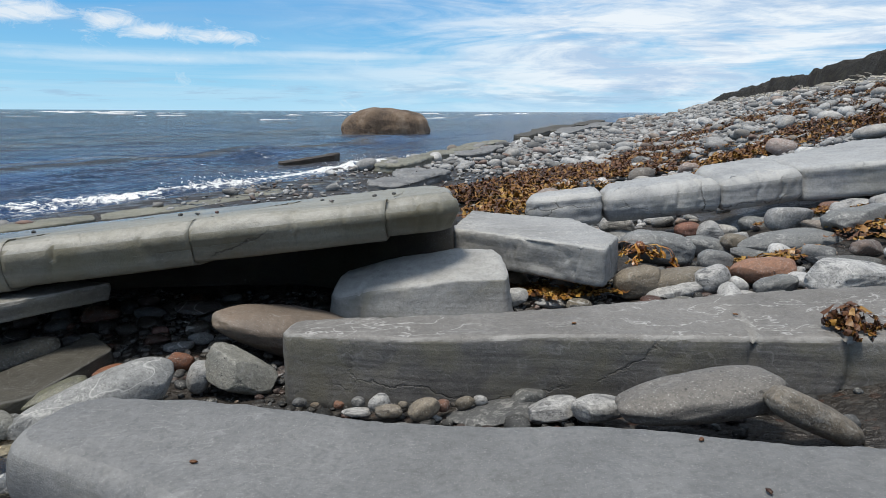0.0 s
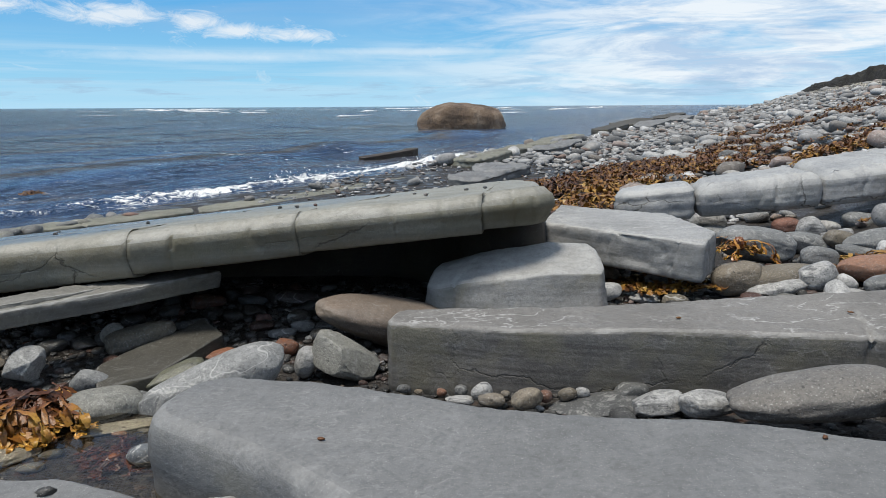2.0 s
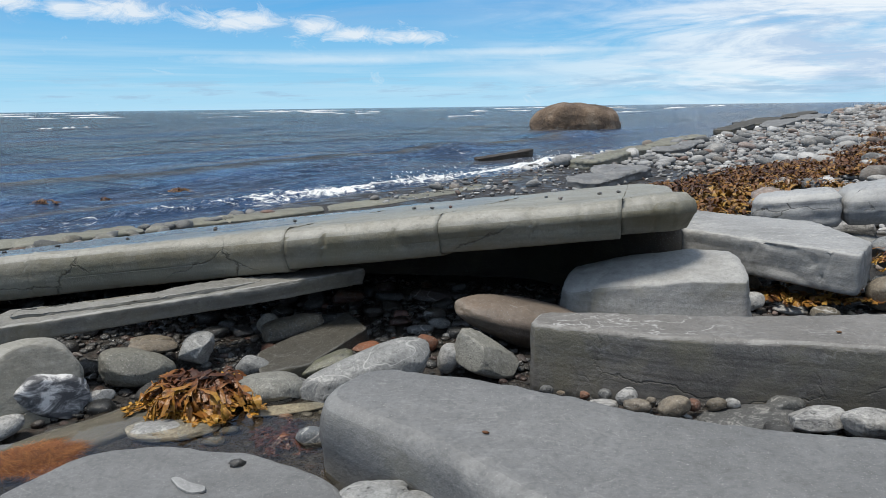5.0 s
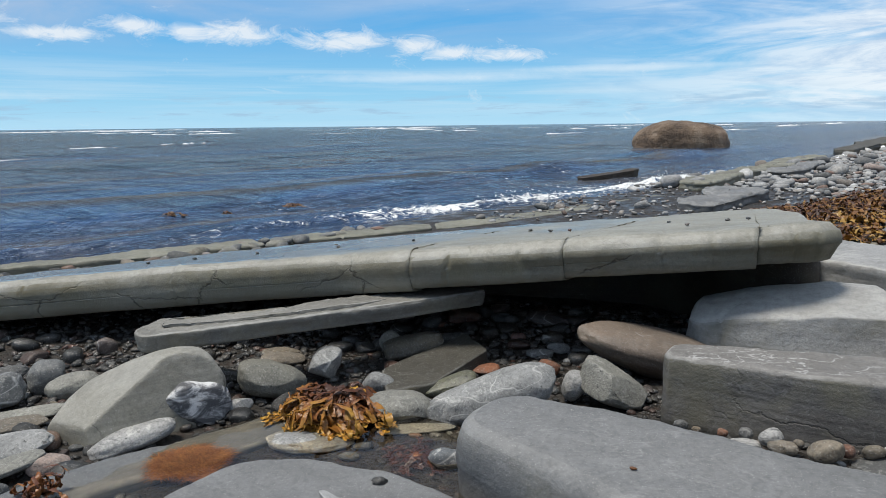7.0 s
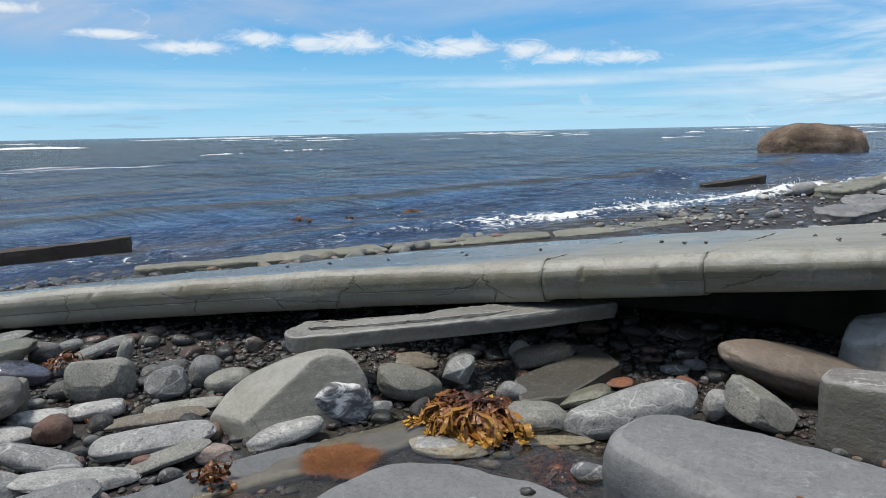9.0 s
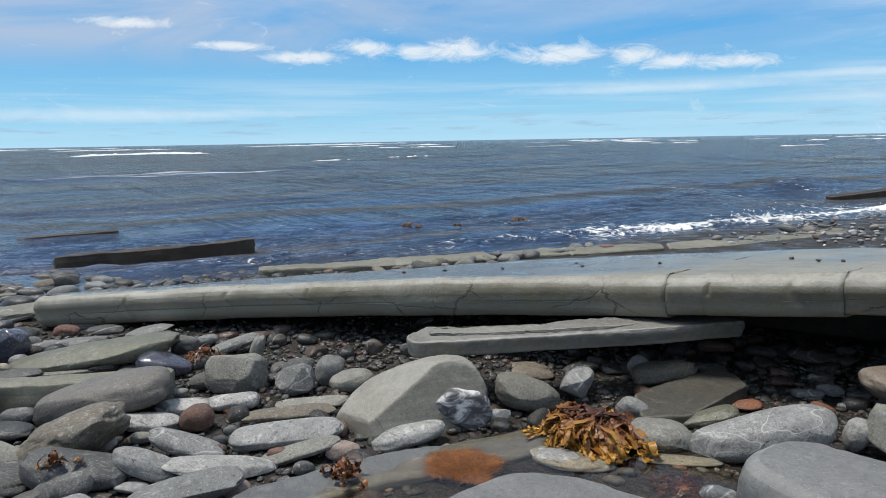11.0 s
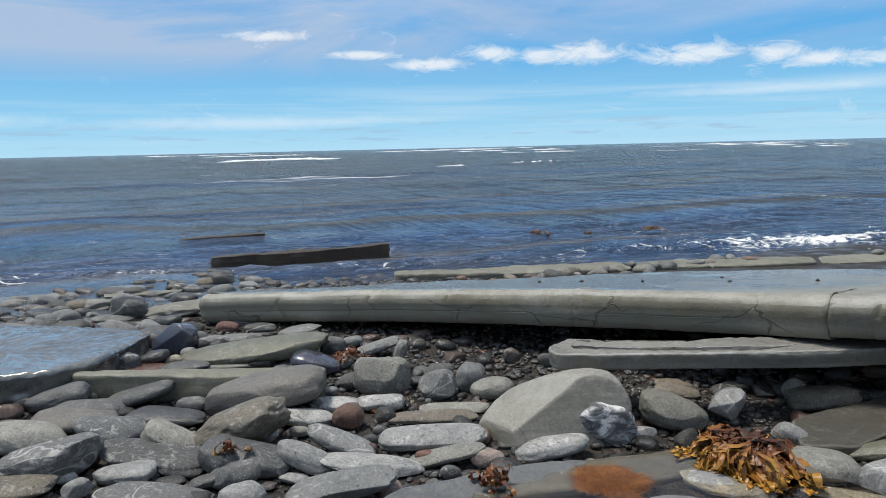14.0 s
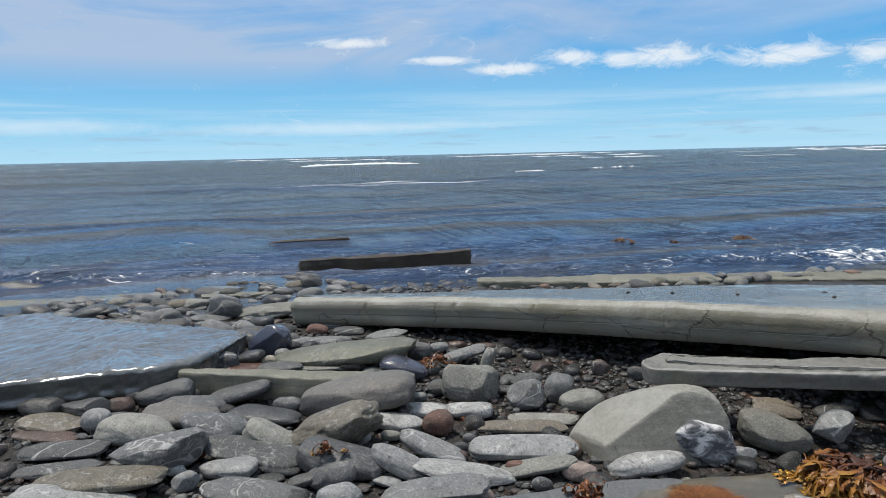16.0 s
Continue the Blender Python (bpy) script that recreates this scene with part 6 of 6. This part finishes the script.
# ---- seaweed ----
def weed_material(name, stops, rough=0.5):
    m, n = material(name)
    geo = n.add("ShaderNodeNewGeometry")
    info = n.add("ShaderNodeObjectInfo")
    rnd = n.math("FRACT", n.math("ADD", info.outputs["Random"], geo.outputs["Random Per Island"]))
    p = geo.outputs["Position"]
    c = n.ramp(n.math("ADD", n.math("MULTIPLY", rnd, 0.75), n.math("MULTIPLY", n.noise(p, 30, 4), 0.35)), *stops)
    c = n.mix(n.math("MULTIPLY", n.ramp(n.noise(p, 110, 3), (0.5, 0.0), (0.65, 1.0)), 0.4), c, (0.05, 0.03, 0.012))
    finish(n, c, rough, n.noise(p, 60, 4), 0.4, 0.006)
    return m


GOLD = weed_material("golden_wrack", ((0.1, (0.07, 0.024, 0.007)), (0.35, (0.2, 0.07, 0.012)), (0.6, (0.36, 0.16, 0.02)), (0.95, (0.5, 0.29, 0.045))), 0.35)
DARKWEED = weed_material("dark_wrack", ((0.1, (0.022, 0.011, 0.006)), (0.4, (0.07, 0.024, 0.01)), (0.65, (0.14, 0.055, 0.013)), (0.95, (0.3, 0.16, 0.028))))
GOLDWRACK = weed_material("mixed_golden_wrack", ((0.1, (0.03, 0.013, 0.006)), (0.35, (0.11, 0.042, 0.011)), (0.6, (0.24, 0.11, 0.02)), (0.95, (0.38, 0.23, 0.05))), 0.4)
WINEWEED = weed_material("wine_red_weed", ((0.1, (0.02, 0.008, 0.006)), (0.6, (0.06, 0.016, 0.011)), (0.95, (0.12, 0.04, 0.02))), 0.3)
RUSTWEED = weed_material("red_brown_wrack", ((0.1, (0.05, 0.016, 0.007)), (0.5, (0.14, 0.042, 0.012)), (0.95, (0.26, 0.1, 0.02))), 0.4)
RUST = weed_material("rust_algae", ((0.1, (0.09, 0.028, 0.010)), (0.6, (0.24, 0.08, 0.02)), (0.95, (0.4, 0.18, 0.05))), 0.6)


def tuft_material():
    m, n = material("golden_tipped_wrack")
    geo = n.add("ShaderNodeNewGeometry")
    p = geo.outputs["Position"]
    reach = n.add("ShaderNodeVectorMath")
    reach.operation = "DISTANCE"
    n.link(p, reach.inputs[0])
    reach.inputs[1].default_value = (-1.33, 1.50, 0.27)
    tip = n.math("ADD", n.math("MULTIPLY", reach.outputs["Value"], 4.6), n.math("MULTIPLY", n.math("SUBTRACT", n.noise(p, 18, 4), 0.5), 0.9))
    c = n.ramp(n.math("ADD", tip, n.math("MULTIPLY", n.math("SUBTRACT", geo.outputs["Random Per Island"], 0.5), 0.35)), (0.22, (0.05, 0.018, 0.008)), (0.45, (0.13, 0.042, 0.012)), (0.66, (0.26, 0.105, 0.016)), (0.95, (0.42, 0.23, 0.035)))
    c = n.mix(n.math("MULTIPLY", n.ramp(n.noise(p, 120, 3), (0.5, 0.0), (0.65, 1.0)), 0.5), c, (0.05, 0.02, 0.008))
    finish(n, c, 0.38, n.noise(p, 90, 4), 0.5, 0.006)
    return m


TUFT = tuft_material()


def frond(r, start, heading, rise, length, width, floor, verts, faces, forks=2, ruffle=0.55, leafy=False):
    """A forking ruffled strap from start, arching over and sinking on the floor height."""
    p = Vector(start)
    n = 7
    step = length / n
    ph = r.uniform(0, 6.28)
    first = len(verts)
    for i in range(n + 1):
        u = i / n
        way = Vector((math.cos(heading) * math.cos(rise), math.sin(heading) * math.cos(rise), math.sin(rise)))
        side = Vector((-math.sin(heading), math.cos(heading), 0))
        tilt = Vector((0, 0, 1)).cross(side).cross(side)
        w = width * (0.5 + 0.75 * u) * (1.0 if i < n else 0.5)
        if leafy:
            w = width * (0.22 + 1.15 * math.sin(math.pi * max(0.0, (u - 0.2) / 0.84)) ** 0.8)
        ruff = w * ruffle
        up = side.cross(way).normalized() * -1
        a = p - side * w + up * ruff * math.sin(ph + u * 13)
        c = p + side * w + up * ruff * math.sin(ph * 1.7 + u * 12)
        verts.extend([a, p + up * ruff * 0.2, c])
        if i:
            k = len(verts) - 3
            faces.extend([(k - 3, k - 2, k + 1, k), (k - 2, k - 1, k + 2, k + 1)])
        if forks and i == 4:
            for s in (-1, 1):
                frond(r, p, heading + s * r.uniform(0.25, 0.6), rise - 0.1 + r.uniform(-0.2, 0.2), length * 0.55, width * 0.85, floor, verts, faces, forks - 1, ruffle, leafy)
        p = p + way * step
        rise -= r.uniform(0.15, 0.42)
        heading += r.uniform(-0.25, 0.25)
        low = floor(p.x, p.y)
        if p.z < low:
            p.z = low + r.uniform(0.001, 0.008)
            rise = max(rise, -0.15)


def clump(name, place, radius, height, count, mat, label, seed, floor=None, width=0.006, lengths=(0.6, 1.15), bias=None, rises=(-0.45, 0.45), ruffle=0.55, leafy=False):
    """A tuft of straps round a holdfast; each strap is a part."""
    r = random.Random(seed)
    floor = floor or (lambda x, y: place[2] - height * 0.9)
    root = new(name)
    root.matrix_world = Matrix.Translation((place[0], place[1], place[2]))
    for i in range(count):
        verts, faces = [], []
        h = r.uniform(0, 6.2832) if bias is None else r.gauss(*bias)
        start = (r.gauss(0, radius * 0.3), r.gauss(0, radius * 0.22), r.uniform(-0.2, 0.6) * height)
        frond(r, start, h, r.uniform(*rises), radius * r.uniform(*lengths), width * r.uniform(0.7, 1.25), lambda x, y: floor(x + place[0], y + place[1]) - place[2], verts, faces, 2, ruffle, leafy)
        mesh_object("frond", verts, faces, mat, root)
    hold = lump("holdfast", (radius * 0.16, radius * 0.14, height * 0.5), RUSTWEED, (0, 0, 0), seed * 20, 0.4, 1.6, seed, 3)
    hold.parent = root
    return tagged(root, label, "seaweed")


def wrack(name, spots, mat, seed, label):
    """Heaps of torn straps cast up on the stones."""
    r = random.Random(seed)
    verts, faces = [], []
    for x, y, rx, ry, count in spots:
        for _ in range(int(count * 2.3)):
            d, q = r.random() ** 0.7, r.uniform(0, 6.2832)
            px, py = x + rx * d * math.cos(q), y + ry * d * math.sin(q)
            heap = (0.06 if py > 4.5 else 0.015) * (1 - d) ** 0.6
            size = 1.0 if py < 4.5 else 1.5
            h = ground_height(px, py) + (r.uniform(0.05, 0.10) if py > 4.5 else r.uniform(0.03, 0.06)) + heap
            frond(r, (px, py, h), r.uniform(0, 6.28), r.uniform(-0.4, 0.4 if py > 4.5 else 0.1), r.uniform(0.06, 0.15) * size, r.uniform(0.006, 0.013) * size, lambda a, b: ground_height(a, b) + 0.035 + heap * 0.8, verts, faces, 1, 0.7, r.random() < 0.5)
    return tagged(mesh_object(name, verts, faces, mat), label, "seaweed", kind="stuff")


# the golden tuft by the pool
clump("seaweed_tuft", (-1.335, 1.46, 0.245), 0.15, 0.03, 150, TUFT, "golden-brown bladder seaweed tuft spread over cobbles", 5, lambda x, y: max(0.185, 0.236 - 1.9 * ((x + 1.335) ** 2 + (y - 1.46) ** 2) - 0.3 * max(0.0, 1.43 - y)), 0.0072, (0.5, 1.25), (-1.7, 1.8), (-0.3, 0.5), 0.85, True)
# tuft hanging over the block's edge, and one on a cobble
clump("seaweed_tuft", (1.0, 1.62, 0.49), 0.085, 0.05, 40, DARKWEED, "olive-brown seaweed tuft hanging over a block's edge", 6, lambda x, y: 0.46 if y > 1.575 else 0.33, 0.0065, (0.5, 1.0), leafy=True)
clump("seaweed_tuft", (0.80, 2.72, 0.44), 0.13, 0.05, 26, GOLD, "golden seaweed tuft draped over a cobble", 7, lambda x, y: 0.43 - 0.6 * max(0.0, math.hypot(x - 0.8, y - 2.72) - 0.05))
# dark tuft low by the long wet slab
clump("seaweed_tuft", (-1.70, 0.80, 0.235), 0.075, 0.05, 16, RUSTWEED, "dark brown torn seaweed tuft on wet slab", 8, lambda x, y: 0.205, 0.0045)
clump("seaweed_tuft", (-2.31, 0.33, 0.26), 0.06, 0.03, 8, DARKWEED, "scrap of brown seaweed on a grey cobble", 9, lambda x, y: 0.235)
clump("seaweed_tuft", (-2.98, 1.17, 0.215), 0.09, 0.03, 14, RUSTWEED, "rust-brown stringy seaweed between cobbles", 10, lambda x, y: 0.19, 0.004)
clump("seaweed_tuft", (-2.5, 0.98, 0.17), 0.08, 0.02, 12, RUSTWEED, "rust-brown stringy seaweed between cobbles", 12, lambda x, y: 0.16, 0.004)
clump("seaweed_tuft", (-1.0, 1.33, 0.185), 0.075, 0.012, 40, WINEWEED, "dark red stringy seaweed in the pool", 13, lambda x, y: 0.165, 0.0035, rises=(-0.3, 0.05))
# wrack lines on the upper beach
wrack("cast_seaweed", [(0.2, 6.6, 0.3, 0.5, 110), (0.85, 7.5, 0.5, 0.5, 150), (1.55, 8.7, 0.6, 0.6, 150), (2.2, 9.3, 0.7, 0.7, 200), (2.9, 10.2, 0.7, 0.6, 150), (1.9, 7.9, 0.6, 0.4, 130), (2.5, 8.4, 0.6, 0.5, 130)], DARKWEED, 21, "brown seaweed cast up in a line on cobbles")
wrack("cast_seaweed", [(0.5, 5.4, 0.35, 0.3, 60), (0.75, 6.4, 0.3, 0.35, 70), (3.2, 7.5, 0.6, 0.4, 110), (2.7, 6.6, 0.4, 0.3, 50), (1.3, 6.7, 0.4, 0.3, 50)], GOLDWRACK, 24, "golden-brown seaweed heaped on cobbles by a ledge")
wrack("cast_seaweed", [(1.95, 3.48, 0.3, 0.08, 34), (1.95, 2.92, 0.26, 0.1, 40), (2.4, 3.3, 0.3, 0.1, 30), (1.35, 2.72, 0.16, 0.06, 18), (0.42, 2.72, 0.14, 0.06, 22), (0.56, 2.62, 0.1, 0.06, 16), (0.25, 2.2, 0.06, 0.05, 8)], GOLDWRACK, 22, "brown and golden seaweed strewn between cobbles")
wrack("cast_seaweed", [(5.3, 10.0, 0.4, 0.2, 30), (4.6, 9.5, 0.3, 0.2, 24), (4.9, 8.0, 0.4, 0.2, 40), (4.2, 7.8, 0.3, 0.2, 22), (3.9, 8.4, 0.3, 0.2, 20), (5.9, 9.4, 0.4, 0.2, 30), (5.5, 8.7, 0.3, 0.2, 20), (6.0, 17.0, 0.9, 1.0, 80), (4.8, 16.0, 0.8, 1.2, 70), (7.6, 17.0, 1.2, 1.2, 90), (10.4, 21.0, 1.6, 1.6, 90), (3.7, 12.0, 0.7, 0.9, 70)], DARKWEED, 23, "dark seaweed scattered over the upper beach")

scatter = random.Random(91)
spots = []
for _ in range(70):
    a, t = scatter.uniform(0.2, 6.2), scatter.uniform(7.5, 24.0)
    x, y = RIGHT.x * a + SHORE.x * t, RIGHT.y * a + SHORE.y * t
    if not blocked(x, y):
        spots.append((x, y, scatter.uniform(0.12, 0.4), scatter.uniform(0.1, 0.25), scatter.uniform(4, 14)))
wrack("cast_seaweed", spots, DARKWEED, 25, "dark dry seaweed scraps strewn among cobbles")

# rust-coloured algae, fine hair on the wet slab
def algae_tuft(place, radius, count, seed):
    r = random.Random(seed)
    verts, faces = [], []
    for _ in range(count):
        q, d = r.uniform(0, 6.2832), radius * math.sqrt(r.random())
        d *= 0.75 + 0.6 * noise.noise((math.cos(q) * 1.8, math.sin(q) * 1.8, seed))
        x, y = d * math.cos(q) * 1.35, d * math.sin(q)
        h = 0.02 * (1 - (d / radius) ** 2) + 0.005
        lean = Vector((r.uniform(-0.03, 0.04), r.uniform(-0.03, 0.03), r.uniform(-0.004, 0.003)))
        a = Vector((x, y, r.uniform(0, h)))
        s = Vector((-lean.y, lean.x, 0.001)).normalized() * 0.00065
        k = len(verts)
        verts.extend([a - s, a + s, a + lean * 0.6 + s + Vector((0, 0, 0.004)), a + lean * 0.6 - s + Vector((0, 0, 0.004)), a + lean])
        faces.extend([(k, k + 1, k + 2, k + 3), (k + 3, k + 2, k + 4)])
    ob = mesh_object("algae_tuft", verts, faces, RUST)
    ob.matrix_world = pose(*place, 0, 0, 30)
    return tagged(ob, "fuzzy rust-orange algae growing on wet slab", "algae")


algae_tuft((-1.53, 1.08, 0.180), 0.092, 6500, 3)
# dark periwinkle-like crumbs and dried scraps on the beds
r = random.Random(31)
for k, (x, y) in enumerate([(-0.30, 3.0), (-0.22, 3.05), (-0.55, 3.1), (-0.95, 2.85), (-1.05, 2.9), (-1.2, 3.1), (-0.45, 2.75), (-2.0, 2.6), (-2.4, 2.5), (-2.2, 2.9), (-2.7, 2.4), (-2.9, 2.3), (-1.7, 2.8)]):
    ob = lump("weed_scrap", (0.010, 0.008, 0.006), REDCOB if k == 3 else WETCOB, (x, y, ledge_top(x, y) + 0.004), k * 40, 0.5, 2.0, k, 2)
    tagged(ob, "small dark scrap stuck on the ledge", "scrap", "scraps on the ledge")
ob = lump("weed_scrap", (0.016, 0.012, 0.008), WETCOB, (-0.955, 1.045, 0.272), 20, 0.5, 2.0, 3, 2)
tagged(ob, "small dark scrap on the low slab", "scrap")
for k, (x, y) in enumerate([(-0.43, 1.09), (0.46, 1.12), (0.5, 0.95), (0.78, 1.75), (0.35, 1.74)]):
    z = 0.365 + 0.035 * (x + 0.85) if y < 1.3 else 0.385 + 0.055 * (x + 0.45)
    ob = lump("weed_scrap", (0.007, 0.004, 0.0025), DARKWEED, (x, y, z + 0.003), k * 50, 0.5, 2.0, k + 9, 2)
    tagged(ob, "tiny brown scrap on grey slab", "scrap")

# weed afloat in the shallows
for k, (x, y) in enumerate(((-5.43, 5.04), (-4.73, 6.08), (-4.97, 5.3))):
    clump("floating_seaweed", (x, y, SEA + 0.07), 0.13 if k < 2 else 0.07, 0.02, 22 if k < 2 else 10, DARKWEED, "clump of seaweed afloat in the shallows", 40 + k, lambda a, b: SEA + 0.05, 0.007, rises=(-0.2, 0.5))

# ---- tide pool and foam ----
def pool_material():
    m, n = material("pool_water")
    p = n.add("ShaderNodeNewGeometry").outputs["Position"]
    b = finish(n, (0.62, 0.55, 0.42), 0.03, n.noise(p, 14, 3), 0.06, 0.01, IOR=1.33)
    b.inputs["Transmission Weight"].default_value = 1.0
    return m


POOL = pool_material()
ring = smooth_ring([(-1.8, 0.7), (-1.67, 1.05), (-1.57, 1.3), (-1.43, 1.52), (-1.1, 1.55), (-0.86, 1.5), (-0.7, 1.3), (-0.8, 1.08), (-1.2, 0.9), (-1.4, 0.7)], 2, 0.05)
bm = bmesh.new()
bm.faces.new([bm.verts.new((x, y, 0.192)) for x, y in ring]).normal_update()
for face in bm.faces:
    if face.normal.z < 0:
        face.normal_flip()
pool = part("pool_water", bm, POOL, None)
pool.visible_shadow = False
tagged(pool, "clear shallow tide pool between slabs", "water", kind="structure")


def shallow_material():
    m, n = material("shallow_water")
    p = n.add("ShaderNodeNewGeometry").outputs["Position"]
    h = n.math("ADD", n.noise(n.mapped(p, (1, 1, 1), (0, 0, 0.6)), 6, 4, 0.6, 0.4), n.math("MULTIPLY", n.noise(p, 28, 3), 0.25))
    b = finish(n, (0.55, 0.55, 0.5), 0.04, h, 0.35, 0.03, IOR=1.33)
    b.inputs["Transmission Weight"].default_value = 1.0
    return m


bm = bmesh.new()
bm.faces.new([bm.verts.new((x, y, 0.176)) for x, y in smooth_ring([(-6.3, -1.0), (-5.4, -0.35), (-4.8, 0.05), (-4.2, 0.42), (-3.82, 0.62), (-3.86, 0.85), (-4.2, 0.86), (-4.42, 1.3), (-5.0, 1.9), (-6.2, 1.2)], 2, 0.08)])
bm.normal_update()
for face in bm.faces:
    if face.normal.z < 0:
        face.normal_flip()
shallow = part("shallow_water", bm, shallow_material(), None)
shallow.visible_shadow = False
tagged(shallow, "clear rippled shallow water among wet stones", "water", kind="structure")


def foam_material():
    m, n = material("sea_foam")
    p = n.add("ShaderNodeNewGeometry").outputs["Position"]
    c = n.ramp(n.noise(p, 9, 6, 0.7), (0.35, (0.62, 0.65, 0.66)), (0.6, (0.86, 0.87, 0.87)))
    finish(n, c, 0.7, n.noise(p, 40, 6, 0.7), 0.6, 0.02)
    return m


FOAM = foam_material()


def surf(name, line, width, height, seed, label, strands=3, bits=0, step=0.03):
    """Tumbled foam along a line of (a, s) points: broken ridges with ragged edges, and loose froth."""
    r = random.Random(seed)
    verts, faces = [], []
    la = np.array(line)
    run = np.r_[0, np.cumsum(np.linalg.norm(np.diff(la, axis=0), axis=1))]
    n = int(run[-1] / step)
    for k in range(strands):
        off = (k - (strands - 1) / 2) * width * 1.1
        base = len(verts)
        for i in range(n + 1):
            u = run[-1] * i / n
            a = float(np.interp(u, run, la[:, 0])) + off + width * 1.6 * noise.noise((u * 0.9 / (width * 12), seed, k)) + width * 0.5 * noise.noise((u * 3.0 / (width * 6), seed, k))
            s = float(np.interp(u, run, la[:, 1]))
            taper = min(1.0, i / (n * 0.12), (n - i) / (n * 0.12))
            live = max(0.0, min(1.0, 0.45 + 1.6 * noise.noise((u / (width * 16), seed * 1.7, k * 3.1)))) * taper
            w = width * live * (0.7 + 0.6 * noise.noise((u / (width * 1.5), k, seed)))
            h = height * live * (0.6 + 0.8 * abs(noise.noise((u / (width * 2.2), seed, k + 5))))
            for c in (-1.0, -0.6, -0.15, 0.3, 0.7, 1.0):
                x, y = RIGHT.x * (a + c * w) + SHORE.x * s, RIGHT.y * (a + c * w) + SHORE.y * s
                bump = (1 - c * c) * h * (0.6 + 0.9 * abs(noise.noise((x / (width * 0.5), y / (width * 0.5), k))))
                verts.append((x, y, sea_height(x, y) - 0.012 + (0.014 if live > 0.05 else -0.02) + bump))
        for i in range(n):
            for c in range(5):
                q = base + i * 6 + c
                faces.append((q, q + 1, q + 7, q + 6))
    ob = tagged(mesh_object(name, verts, faces, FOAM), label, "foam", kind="stuff")
    if bits:
        froth = []
        for _ in range(bits):
            u = r.random() * run[-1]
            a, s = float(np.interp(u, run, la[:, 0])) + r.gauss(0, width * 1.6), float(np.interp(u, run, la[:, 1]))
            if noise.noise((u / (width * 16), seed * 1.7, 3.1)) < r.uniform(-0.5, 0.3):
                continue
            x, y = RIGHT.x * a + SHORE.x * s, RIGHT.y * a + SHORE.y * s
            c = 0.012 * r.uniform(0.3, 1.2)
            froth.append((x, y, sea_height(x, y) + c * 0.2 + height * 0.9 * r.random() ** 3, c, c * 1.2, c * 0.7, 0, r.uniform(0, 360)))
        crowd(name + "_froth", froth, FOAM, 1, range(800, 806), label, "foam")
    return ob


# drops thrown up where the small waves break
r = random.Random(77)
drops = []
while len(drops) < 260:
    s = r.uniform(6.0, 17.0)
    if noise.noise((s * 0.55, 3.0, 1.0)) + 0.2 < r.random() * 0.7:
        continue
    a = -6.05 + 0.205 * s - 0.0036 * s * s + r.gauss(0, 0.05)
    x, y = RIGHT.x * a + SHORE.x * s, RIGHT.y * a + SHORE.y * s
    c = r.uniform(0.003, 0.007)
    drops.append((x, y, sea_height(x, y) + 0.09 * r.random() ** 2.2, c, c, c * 1.3, 0, r.uniform(0, 360)))
crowd("spray_drops", drops, FOAM, 1, range(800, 806), "white spray of small breaking waves", "foam")
surf("surf_foam", [(-3.6, 18.0), (-3.5, 22.0), (-3.6, 30.0)], 0.2, 0.10, 5, "white foam along the distant shore", 2, 0, 0.08)
# breakers far out, on the swell
for k, (x, y, ln) in enumerate([(-26.8, 28.7, 13.2), (-14, 62, 9), (-62, 30, 12), (-8, 90, 14), (-70, 75, 16), (-20, 110, 22), (-38, 95, 12), (10, 150, 26), (-55, 130, 26), (-110, 110, 30), (-160, 70, 30), (-5, 190, 30), (-90, 190, 40), (-200, 160, 50), (25, 230, 40), (-40, 260, 50), (-130, 260, 60), (-260, 240, 60), (-300, 110, 50)]):
    a = RIGHT.x * x + RIGHT.y * y
    s = SHORE.x * x + SHORE.y * y
    d = math.hypot(x, y)
    surf("breaker_foam", [(a, s - ln / 2), (a - 0.4, s), (a, s + ln / 2)], 0.22 + d * 0.0012, 0.12 + d * 0.0011, 10 + k, "white breaking crest out on the sea", 2, 0, 0.12 + d * 0.001)
